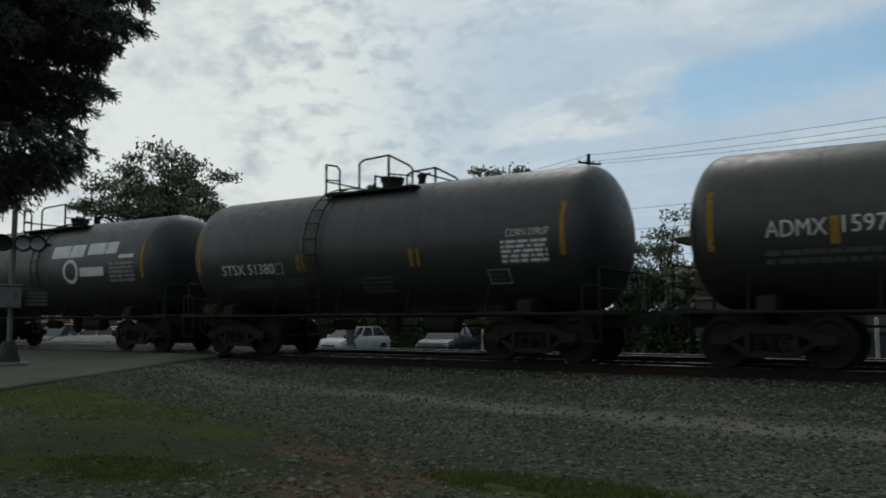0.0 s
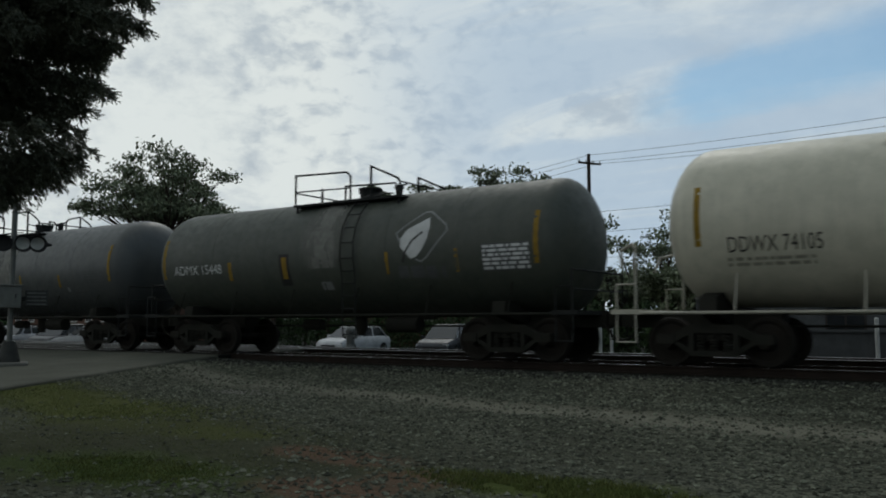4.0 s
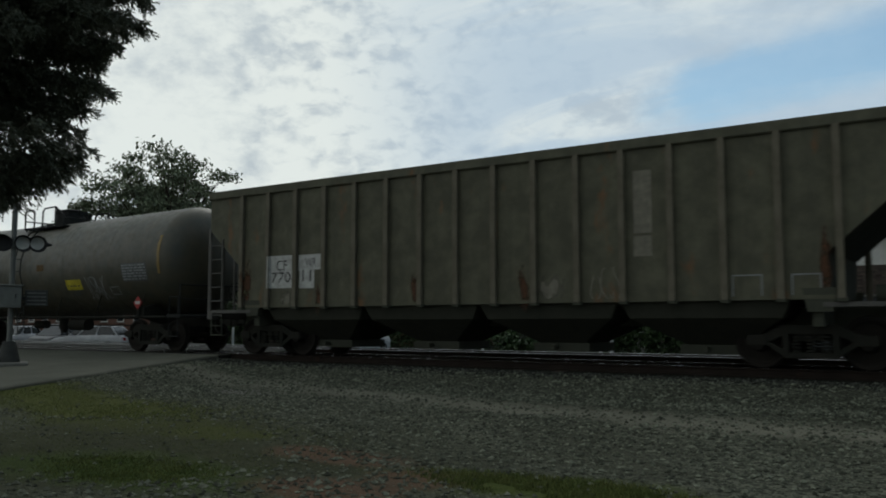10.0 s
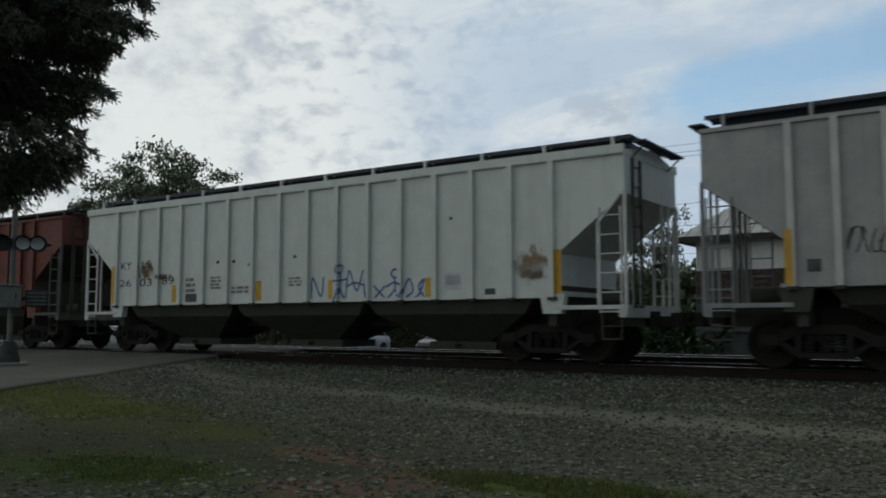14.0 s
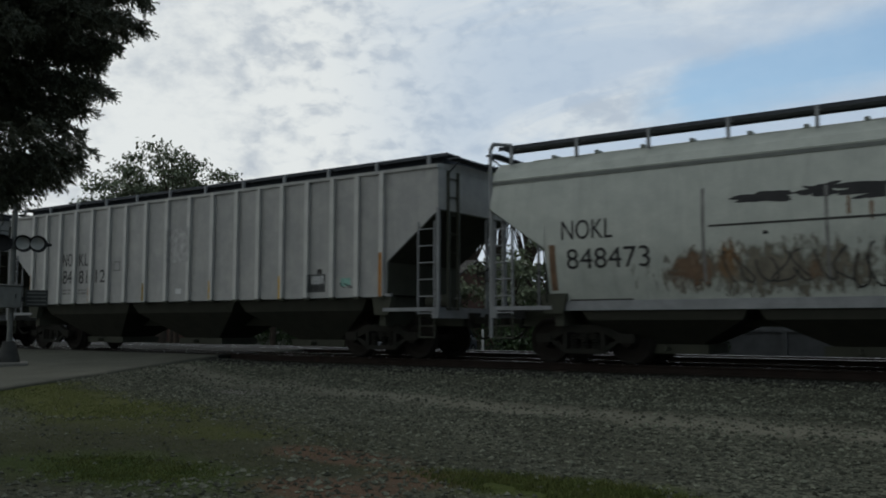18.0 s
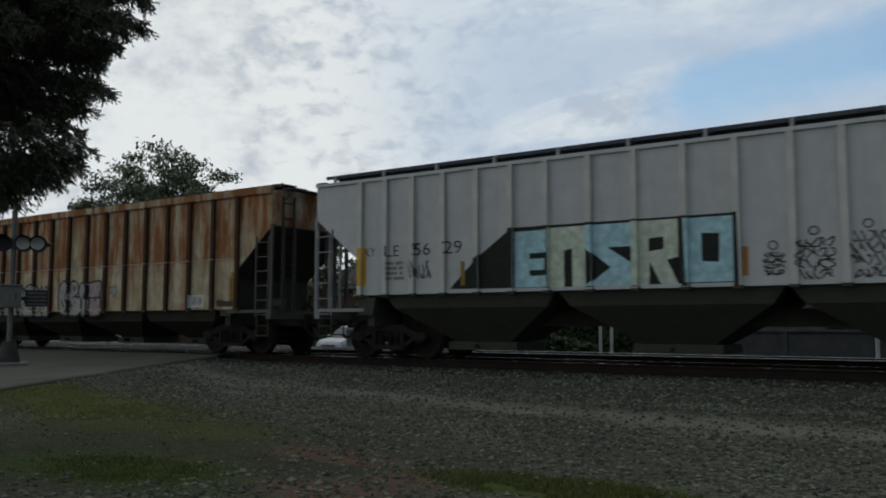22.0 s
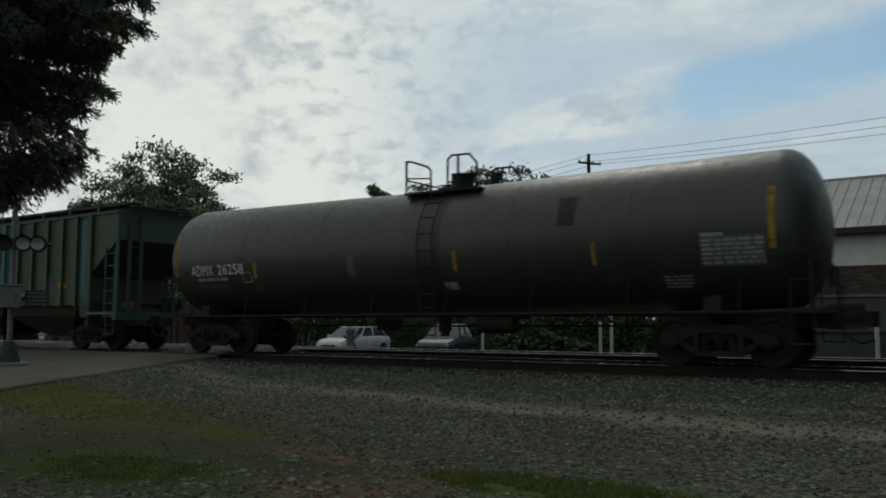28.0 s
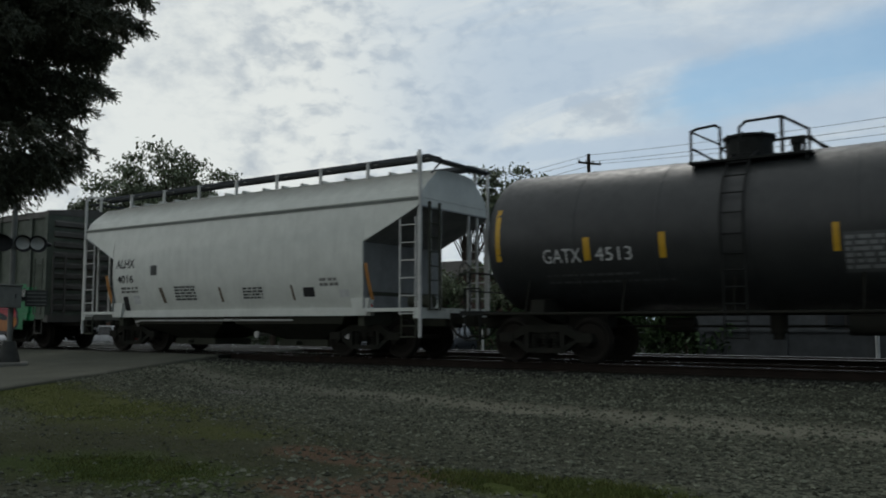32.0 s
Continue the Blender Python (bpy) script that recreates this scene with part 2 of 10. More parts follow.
def patch(car, x0, x1, z0, z1, material, name="stencil_panel", label="", skin=None, proud=0.006, steps=4, lean=0.0):
    """A thin painted or plated patch on the car's near side."""
    skin = skin or car_skins[car.name]
    s = Shape()
    rings = []
    for i in range(steps + 1):
        z = z0 + (z1 - z0) * i / steps
        sh = lean * i / steps
        y = skin(z)
        rings.append([(x0 + sh, y + 0.004, z), (x0 + sh, y - proud, z), (x1 + sh, y - proud, z), (x1 + sh, y + 0.004, z)])
    s.loft(rings)
    return part(name, s, material, car, label)


car_skins, car_ribs = {}, {}
car_steps = {}
# ---- the train: running gear ----
LURCHES = (0.46, 3.83, 7.23, 10.56, 13.93, 17.28, 20.66, 24.06, 27.38, 30.76)


def s_of(t):
    """Metres that the train has gone at t seconds: slowing a little, with a short surge every few seconds as slack runs out."""
    surge = sum(min(1.0, max(0.0, (t - j) / 0.04 + 0.5)) for j in LURCHES)
    return 10.70 * t - 0.00615 * t * t + 0.344 * surge


R_WHEEL = 0.457
ROLLING = []


def wheelset_mesh():
    s = Shape()
    s.tube((0, -0.95, 0), (0, 0.95, 0), 0.085, 10)
    for sy in (-1, 1):
        prof = [(0.80, 0.40), (0.80, R_WHEEL - 0.01), (0.755, R_WHEEL), (0.70, R_WHEEL + 0.002), (0.685, R_WHEEL + 0.028), (0.665, R_WHEEL + 0.028),
                (0.665, 0.38), (0.715, 0.34), (0.70, 0.17), (0.66, 0.13), (0.66, 0.09), (0.83, 0.09), (0.83, 0.13), (0.76, 0.17), (0.75, 0.34)]
        n = 28
        rings = [[(r * math.cos(2 * math.pi * k / n), sy * y, r * math.sin(2 * math.pi * k / n)) for y, r in prof] for k in range(n)]
        s.loft(rings + [rings[0]], closed=True, caps=False)
        s.tube((0, sy * 0.83, 0), (0, sy * 1.06, 0), 0.12, 12)
        for k in range(3):
            a = 2 * math.pi * k / 3
            s.tube((0.07 * math.cos(a), sy * 1.06, 0.07 * math.sin(a)), (0.07 * math.cos(a), sy * 1.085, 0.07 * math.sin(a)), 0.02, 6)
    return s.mesh("wheelset", WHEEL, smooth=35)


def side_stilesmesh():
    """Cast side frame: arched top and bottom members with a spring nest in the middle."""
    s = Shape()
    top = [(-1.08, 0.56), (-0.75, 0.62), (-0.45, 0.78), (0.45, 0.78), (0.75, 0.62), (1.08, 0.56), (1.08, 0.44), (0.7, 0.47), (0.4, 0.62), (-0.4, 0.62), (-0.7, 0.47), (-1.08, 0.44)]
    s.prism(top, "y", -0.07, 0.07)
    low = [(-0.80, 0.47), (-0.42, 0.20), (0.42, 0.20), (0.80, 0.47), (0.66, 0.47), (0.36, 0.30), (-0.36, 0.30), (-0.66, 0.47)]
    s.prism(low, "y", -0.06, 0.06)
    for sx in (-1, 1):
        s.prism([(sx * 0.36, 0.28), (sx * 0.46, 0.28), (sx * 0.46, 0.66), (sx * 0.36, 0.66)], "y", -0.08, 0.08)
        s.box(sx * 0.889 - 0.17, sx * 0.889 + 0.17, -0.10, 0.10, 0.42, 0.60)
    for k in (-0.24, 0.0, 0.24):
        for j in range(5):
            s.tube((k, 0, 0.31 + j * 0.06), (k, 0, 0.345 + j * 0.06), 0.085, 8)
    return s.mesh("side_frame", STEEL, smooth=30)


def bogie_mesh():
    s = Shape()
    s.box(-0.22, 0.22, -1.0, 1.0, 0.50, 0.72)
    s.tube((0, 0, 0.70), (0, 0, 0.82), 0.2, 12)
    for sx in (-1, 1):
        s.box(sx * 0.40 - 0.05, sx * 0.40 + 0.05, -0.8, 0.8, 0.36, 0.46)
        for sy in (-1, 1):
            s.box(sx * 0.42 - 0.05, sx * 0.42 + 0.03, sy * 0.745 - 0.06, sy * 0.745 + 0.06, 0.22, 0.55)
    return s.mesh("bogie", STEEL)


WHEELSET_ME, SIDE_FRAME_ME, BOGIE_ME = wheelset_mesh(), side_stilesmesh(), bogie_mesh()


def bogie(car, x):
    b = part("bogie", BOGIE_ME, None, car, "dark cast steel four-wheel bogie", at=(x, 0, 0))
    for y in (-1.0, 1.0):
        part("side_frame", SIDE_FRAME_ME, None, b, at=(0, y, 0))
    for dx in (-0.889, 0.889):
        w = part("wheelset", WHEELSET_ME, None, b, at=(dx, 0, R_WHEEL))
        ROLLING.append((car, w, dx))
    return b


def coupler_mesh():
    s = Shape()
    s.box(0.0, 0.45, -0.07, 0.07, 0.80, 0.95)
    s.prism([(0.40, -0.16), (0.62, -0.17), (0.70, -0.05), (0.60, 0.02), (0.60, 0.12), (0.46, 0.16), (0.40, 0.10)], "z", 0.74, 1.02)
    s.box(-0.02, 0.06, -0.22, 0.22, 0.70, 1.05)
    s.pipe([(0.05, -0.3, 0.80), (0.25, -0.3, 0.55), (0.45, -0.28, 0.45), (0.62, -0.2, 0.52)], 0.028, 6)
    return s.mesh("coupler", STEEL, smooth=30)


COUPLER_ME = coupler_mesh()


def couplers(car, h):
    part("coupler", COUPLER_ME, None, car, at=(h, 0, 0))
    part("coupler", COUPLER_ME, None, car, at=pose(-h, 0, 0, 0, 0, 180))


def ladder(car, x, y, z0, z1, w=0.42, n=None, mat=None, along="x", name="ladder", r=0.015):
    """Two flat stiles and round rungs; along: the axis that the rungs follow."""
    s = Shape()
    n = n or max(2, int((z1 - z0) / 0.36))
    for sg in (-0.5, 0.5):
        if along == "x":
            s.box(x + sg * w - 0.014, x + sg * w + 0.014, y - 0.02, y + 0.02, z0, z1)
        else:
            s.box(x - 0.02, x + 0.02, y + sg * w - 0.03, y + sg * w + 0.03, z0, z1)
    stiles = part(name, s, mat, car)
    half = (w / 2, 0, 0) if along == "x" else (0, w / 2, 0)
    me = Shape().tube([-c for c in half], half, r, 6).mesh("rung", mat)
    for i in range(n):
        part("rung", me, None, stiles, at=(x, y, z0 + 0.03 + (z1 - z0 - 0.2) * i / max(1, n - 1)))
    return stiles


def brake_wheel(car, x, y, z, mat):
    s = Shape()
    n = 20
    ring = [(x, y + 0.27 * math.cos(2 * math.pi * k / n), z + 0.27 * math.sin(2 * math.pi * k / n)) for k in range(n + 1)]
    s.pipe(ring, 0.018, 5)
    for k in range(4):
        a = math.pi * k / 2 + 0.4
        s.tube((x, y, z), (x, y + 0.27 * math.cos(a), z + 0.27 * math.sin(a)), 0.014, 5)
    s.tube((x - 0.15, y, z), (x + 0.03, y, z), 0.04, 8)
    return part("brake_wheel", s, mat, car)


# ---- tank cars ----
def tank_car(name, label, x0, cyl, over, R, zc, mat, fit_mat, ladder_x=0.0, dome=None, platform=3.4, rail_style=0, seams=6, dark=None, end_rail=False,
             reservoir=None, sill_pipe=True, plat_h=0.80, saddle=True, stripes=(), stripe_mat=None, stripe_h=0.5, dome_x=0.0, man_dx=0.0, head=0.7, sag=0.0):
    """cyl: straight length of the shell; over: length over the end sills."""
    car = thing(name, label, "tank car", (x0, 0, 0), "freight train")
    h = cyl / 2
    def dip(x):
        """The shell slopes down a little from both ends to its middle."""
        return sag * max(0.0, 1 - abs(x) / h)
    car_skins[car.name] = lambda z, x=99.0: -math.sqrt(max(0.02, R * R - (z - zc + dip(x)) ** 2))
    n = 56
    s = Shape()
    rings = []
    prof = [(-h - head * math.cos(a), R * math.sin(a)) for a in [math.pi / 2 * k / 9 for k in range(9)] if a > 0.02]
    prof = [(-h - head, 0.02)] + prof
    straight = []
    for i in range(seams + 1):
        x = -h + cyl * i / seams
        if 0 < i < seams:
            straight += [(x - 0.035, R), (x - 0.03, R + 0.006), (x + 0.03, R + 0.006), (x + 0.035, R)]
        else:
            straight += [(x, R)]
    prof = prof + straight + [(-x, r) for x, r in reversed(prof)]
    for x, r in prof:
        rings.append([(x, -r * math.cos(2 * math.pi * k / n), zc - dip(x) + r * math.sin(2 * math.pi * k / n)) for k in range(n)])
    s.loft(rings)
    part("tank_shell", s, mat, car, smooth=25)
    dark = dark or STEEL
    e = over / 2
    # centre sill stubs, end platforms, bolster saddles
    for sx in (-1, 1):
        s = Shape()
        s.box(min(sx * (e - 2.9), sx * e), max(sx * (e - 2.9), sx * e), -0.25, 0.25, 0.72, 1.05)
        part("stub_sill", s, dark, car)
        s = Shape()
        s.box(min(sx * (e - 0.62), sx * e), max(sx * (e - 0.62), sx * e), -1.42, 1.42, 0.98, 1.04)
        for k in range(9):
            s.box(min(sx * (e - 0.6), sx * e), max(sx * (e - 0.6), sx * e), -1.4 + k * 0.34, -1.36 + k * 0.34, 1.04, 1.07)
        part("end_platform", s, fit_mat, car)
        s = Shape()
        xb = sx * (e - 1.85)
        s.prism([(-1.38, 1.0), (-1.34, 1.28), (-0.9, zc - R * 0.83), (0, zc - R + 0.02), (0.9, zc - R * 0.83), (1.34, 1.28), (1.38, 1.0), (0.5, 0.80), (-0.5, 0.80)], "x", xb - 0.16, xb + 0.16)
        part("saddle", s, dark, car)
        bogie(car, xb)
        # end grab irons and ladder at the corner
        for sy in (-1, 1):
            s = Shape()
            xe = sx * (e - 0.12)
            s.pipe([(xe, sy * 1.4, 1.0), (xe, sy * 1.4, 1.55), (xe - sx * 0.38, sy * 1.4, 1.55), (xe - sx * 0.38, sy * 1.4, 1.0)], 0.018, 6)
            s.pipe([(xe, sy * 1.4, 1.0), (xe, sy * 1.4, 0.45), (xe - sx * 0.38, sy * 1.4, 0.45), (xe - sx * 0.38, sy * 1.4, 1.0)], 0.018, 6)
            part("corner_step", s, fit_mat, car)
        if end_rail:
            for sy in (-1, 1):
                s = Shape()
                xr = sx * (e - 0.5)
                s.pipe([(xr, sy * 1.38, 1.04), (xr, sy * 1.38, 2.25), (xr + sx * 0.06, sy * 1.36, 2.32), (xr + sx * 0.4, sy * 1.1, 2.22), (xr + sx * 0.46, sy * 0.9, 1.9)], 0.03, 8)
                part("end_rail", s, fit_mat, car)
        else:
            s = Shape()
            xr = sx * (e - 0.18)
            s.pipe([(xr, -1.3, 1.05), (xr, -1.3, 1.9), (xr, 1.3, 1.9), (xr, 1.3, 1.05)], 0.022, 6)
            s.pipe([(xr, -1.3, 1.5), (xr, 1.3, 1.5)], 0.018, 6)
            part("end_rail", s, fit_mat, car)
    couplers(car, e)
    brake_wheel(car, e - 0.2, 0.75, 1.75, dark)
    if sill_pipe:
        for sy in (-1, 1):
            s = Shape()
            s.tube((-e + 0.6, sy * 1.42, 1.0), (e - 0.6, sy * 1.42, 1.0), 0.03, 8)
            k = -h + 0.6
            while k < h:
                s.tube((k, sy * 1.42, 1.0), (k, sy * 1.2, zc - math.sqrt(R * R - 1.44) + 0.05), 0.018, 5)
                k += 2.1
            part("side_handrail", s, fit_mat if end_rail else dark, car)
    if reservoir is not None:
        s = Shape()
        s.tube((reservoir - 0.42, -1.12, 1.2), (reservoir + 0.42, -1.12, 1.2), 0.2, 18)
        for sx in (-1, 1):
            s.tube((reservoir + sx * 0.42, -1.12, 1.2), (reservoir + sx * 0.5, -1.12, 1.2), 0.2, 18, 0.1)
        part("air_reservoir", s, TRIMRES, car, "grey cylindrical air reservoir", smooth=35)
    def rail(pts, r, n):
        part("platform_rail", Shape().pipe(pts, r, n), fit_mat, car, smooth=50)
    # top platform with its rails
    zt = zc + R - dip(dome_x)
    pl = platform / 2
    for sy in (-1, 1):
        s = Shape()
        s.box(dome_x - pl, dome_x + pl, min(sy * 0.55, sy * 1.0), max(sy * 0.55, sy * 1.0), zt - 0.20, zt - 0.16)
        for k in range(int(platform / 0.12)):
            s.box(dome_x - pl + k * 0.12, dome_x - pl + k * 0.12 + 0.03, min(sy * 0.55, sy * 1.0), max(sy * 0.55, sy * 1.0), zt - 0.16, zt - 0.14)
        for k in (-pl + 0.1, 0, pl - 0.1):
            s.tube((dome_x + k, sy * 0.95, zt - 0.17), (dome_x + k, sy * 0.95, zc + math.sqrt(max(0.01, R * R - 0.95 ** 2)) - 0.03), 0.03, 6)
        part("platform", s, fit_mat, car)
        zp, y = zt - 0.2, sy * 0.98
        ht = plat_h
        a, b = dome_x - pl + 0.05, dome_x + pl - 0.05
        if rail_style == 4:       # two short hoops, one at either end
            rail([(a, y, zp), (a, y, zp + ht), (a + 0.14, y, zp + ht * 0.98), (a + 0.6, y, zp + ht * 0.78), (a + 0.7, y, zp + ht * 0.66), (a + 0.7, y, zp)], 0.026, 7)
            rail([(a, y, zp + ht * 0.5), (a + 0.7, y, zp + ht * 0.42)], 0.018, 6)
            rail([(b - 0.78, y, zp), (b - 0.78, y, zp + ht * 0.9), (b - 0.68, y, zp + ht * 1.02), (b - 0.2, y, zp + ht * 1.0), (b, y, zp + ht * 0.72), (b, y, zp)], 0.026, 7)
            rail([(b - 0.5, y, zp), (b - 0.5, y, zp + ht)], 0.03, 7)
        elif rail_style == 3:       # low hoop beside the ladder, then a tall post behind the manway and a falling rail
            rail([(a, y, zp), (a, y, zp + ht * 0.9), (a + 0.12, y, zp + ht * 0.96), (a + 0.46, y, zp + ht), (a + 0.55, y, zp + ht * 0.9), (a + 0.55, y, zp)], 0.026, 7)
            rail([(a, y, zp + ht * 0.9), (a + 0.55, y, zp + ht * 0.45)], 0.018, 6)
            rail([(b - 1.2, y, zp), (b - 1.2, y, zp + ht * 0.85), (b - 1.08, y, zp + ht), (b - 0.45, y, zp + ht * 1.02), (b, y, zp + ht * 0.6), (b, y, zp)], 0.026, 7)
            rail([(b - 0.45, y, zp), (b - 0.45, y, zp + ht * 1.02)], 0.032, 7)
        elif rail_style == 0:       # short hoop, gap for the ladder, long hoop with a middle post
            c1, g1 = a + 0.45, a + 1.08
            c = g1 + 0.56 * (b - g1)
            rail([(a, y, zp), (a, y, zp + ht * 0.97), (c1 - 0.1, y, zp + ht * 0.88), (c1, y, zp + ht * 0.74), (c1, y, zp)], 0.026, 7)
            rail([(g1, y, zp), (g1, y, zp + ht * 0.86), (g1 + 0.16, y, zp + ht * 0.96), (c, y, zp + ht), (b - 0.1, y, zp + ht * 0.62), (b, y, zp + ht * 0.5), (b, y, zp)], 0.026, 7)
            rail([(c, y, zp), (c, y, zp + ht)], 0.032, 7)
            rail([(c, y, zp + ht * 0.45), (b, y, zp + ht * 0.3)], 0.018, 6)
            rail([(a, y, zp + ht * 0.5), (c1, y, zp + ht * 0.42)], 0.018, 6)
        elif rail_style == 2:     # long hoop first, then a tall post with a falling rail
            c1, g1 = a + 1.85, a + 2.5
            rail([(a, y, zp), (a, y, zp + ht), (c1 - 0.12, y, zp + ht * 0.92), (c1, y, zp + ht * 0.78), (c1, y, zp)], 0.026, 7)
            rail([(a, y, zp + ht * 0.48), (c1, y, zp + ht * 0.42)], 0.018, 6)
            rail([((a + c1) / 2, y, zp), ((a + c1) / 2, y, zp + ht * 0.5)], 0.03, 6)
            rail([(g1, y, zp), (g1, y, zp + ht), (b - 0.06, y, zp + ht * 0.55), (b, y, zp + ht * 0.45), (b, y, zp)], 0.03, 7)
        else:                     # full level rail
            for c, d in ((a, a + 1.7), (a + 2.2, b)):
                rail([(c, y, zp), (c, y, zp + ht), (d - 0.1, y, zp + ht * (1 if d < b else 0.55)), (d, y, zp + ht * (0.9 if d < b else 0.5)), (d, y, zp)], 0.026, 7)
                rail([(c, y, zp + ht * 0.5), (d, y, zp + ht * 0.45)], 0.02, 6)
            m_ = a + 2.2 + 0.6 * (b - a - 2.2)
            rail([(a + 2.2, y, zp + ht * 0.8), (m_, y, zp + ht * 1.02)], 0.024, 6)
            rail([(m_, y, zp), (m_, y, zp + ht * 1.02)], 0.028, 6)
    for xe in (dome_x - pl + 0.05, dome_x + pl - 0.05):
        s = Shape()
        s.pipe([(xe, -0.98, zt - 0.2 + plat_h * 0.45), (xe, 0.98, zt - 0.2 + plat_h * 0.45)], 0.022, 6)
        part("cross_rail", s, fit_mat, car)
    # manway and fittings on top
    man_x = dome_x + man_dx
    dr, dh = dome or (0.26, 0.22)
    s = Shape()
    s.tube((man_x, 0, zt - 0.12), (man_x, 0, zt + dh), dr, 24)
    s.tube((man_x, 0, zt + dh), (man_x, 0, zt + dh + 0.04), dr + 0.05, 24)
    if dr > 0.4:
        s.tube((man_x, 0, zt + dh + 0.04), (man_x, 0, zt + dh + 0.10), dr * 0.9, 24, dr * 0.5)
    for k in range(8):
        a = 2 * math.pi * k / 8
        s.tube((man_x + dr * 1.05 * math.cos(a), dr * 1.05 * math.sin(a), zt + dh - 0.1), (man_x + dr * 1.05 * math.cos(a), dr * 1.05 * math.sin(a), zt + dh + 0.07), 0.022, 6)
    part("manway", s, fit_mat, car, smooth=35)
    s = Shape()
    s.tube((man_x + 0.85, 0.1, zt - 0.06), (man_x + 0.85, 0.1, zt + 0.2), 0.09, 12)
    s.tube((man_x + 0.85, 0.1, zt + 0.2), (man_x + 0.85, 0.1, zt + 0.28), 0.12, 12)
    s.box(man_x + 0.8, man_x + 1.1, 0.07, 0.13, zt + 0.28, zt + 0.31)
    part("safety_valve", s, fit_mat, car, smooth=35)
    # side ladder over the shell
    s = Shape()
    for dx in (-0.2, 0.2):
        pts = []
        for k in range(9):
            a = math.radians(200 - 0 - 110 * k / 8)
            pts.append((ladder_x + dx, (R + 0.09) * math.cos(a), zc - dip(ladder_x) + (R + 0.09) * math.sin(a)))
        pts = [(ladder_x + dx, -1.42, 0.5)] + pts
        s.pipe(pts, 0.02, 5)
    lad = part("side_ladder", s, fit_mat, car)
    me = Shape().tube((-0.2, 0, 0), (0.2, 0, 0), 0.016, 5).mesh("rung", fit_mat)
    for k in range(6):
        part("rung", me, None, lad, at=(ladder_x, -1.42 - 0.012 * k, 0.55 + k * 0.3))
    for k in range(7):
        a = math.radians(186 - 96 * k / 7)
        part("rung", me, None, lad, at=(ladder_x, (R + 0.09) * math.cos(a), zc + (R + 0.09) * math.sin(a)))
    # bottom outlet and brake gear between the bogies
    s = Shape()
    s.tube((0.1, 0, zc - R + 0.05), (0.1, 0, 0.62), 0.16, 14)
    s.tube((0.1, 0, 0.62), (0.1, 0, 0.5), 0.11, 12)
    s.box(-0.35, 0.55, -0.3, 0.3, zc - R - 0.06, zc - R + 0.06)
    part("bottom_outlet", s, dark, car, smooth=35)
    s = Shape()
    s.tube((1.4, -0.5, 0.78), (2.3, -0.5, 0.78), 0.19, 14)
    s.tube((-2.2, 0.4, 0.78), (-1.6, 0.4, 0.78), 0.15, 12)
    s.box(1.3, 2.4, -0.06, 0.06, 0.9, 1.1)
    s.tube((-e + 2.5, 0.25, 0.75), (e - 2.5, 0.25, 0.75), 0.025, 6)
    part("brake_gear", s, dark, car, smooth=35)
    for xs, tall in stripes:
        patch(car, xs - 0.055, xs + 0.055, zc - 0.22 - (0.25 if tall else 0), zc - 0.22 + stripe_h + (0.35 if tall else 0), stripe_mat or DULLYELLOW, "reflector_stripe")
    return car


SEAMSHADE = plain("grey-green seam paint", (0.16, 0.175, 0.155), 0.6)


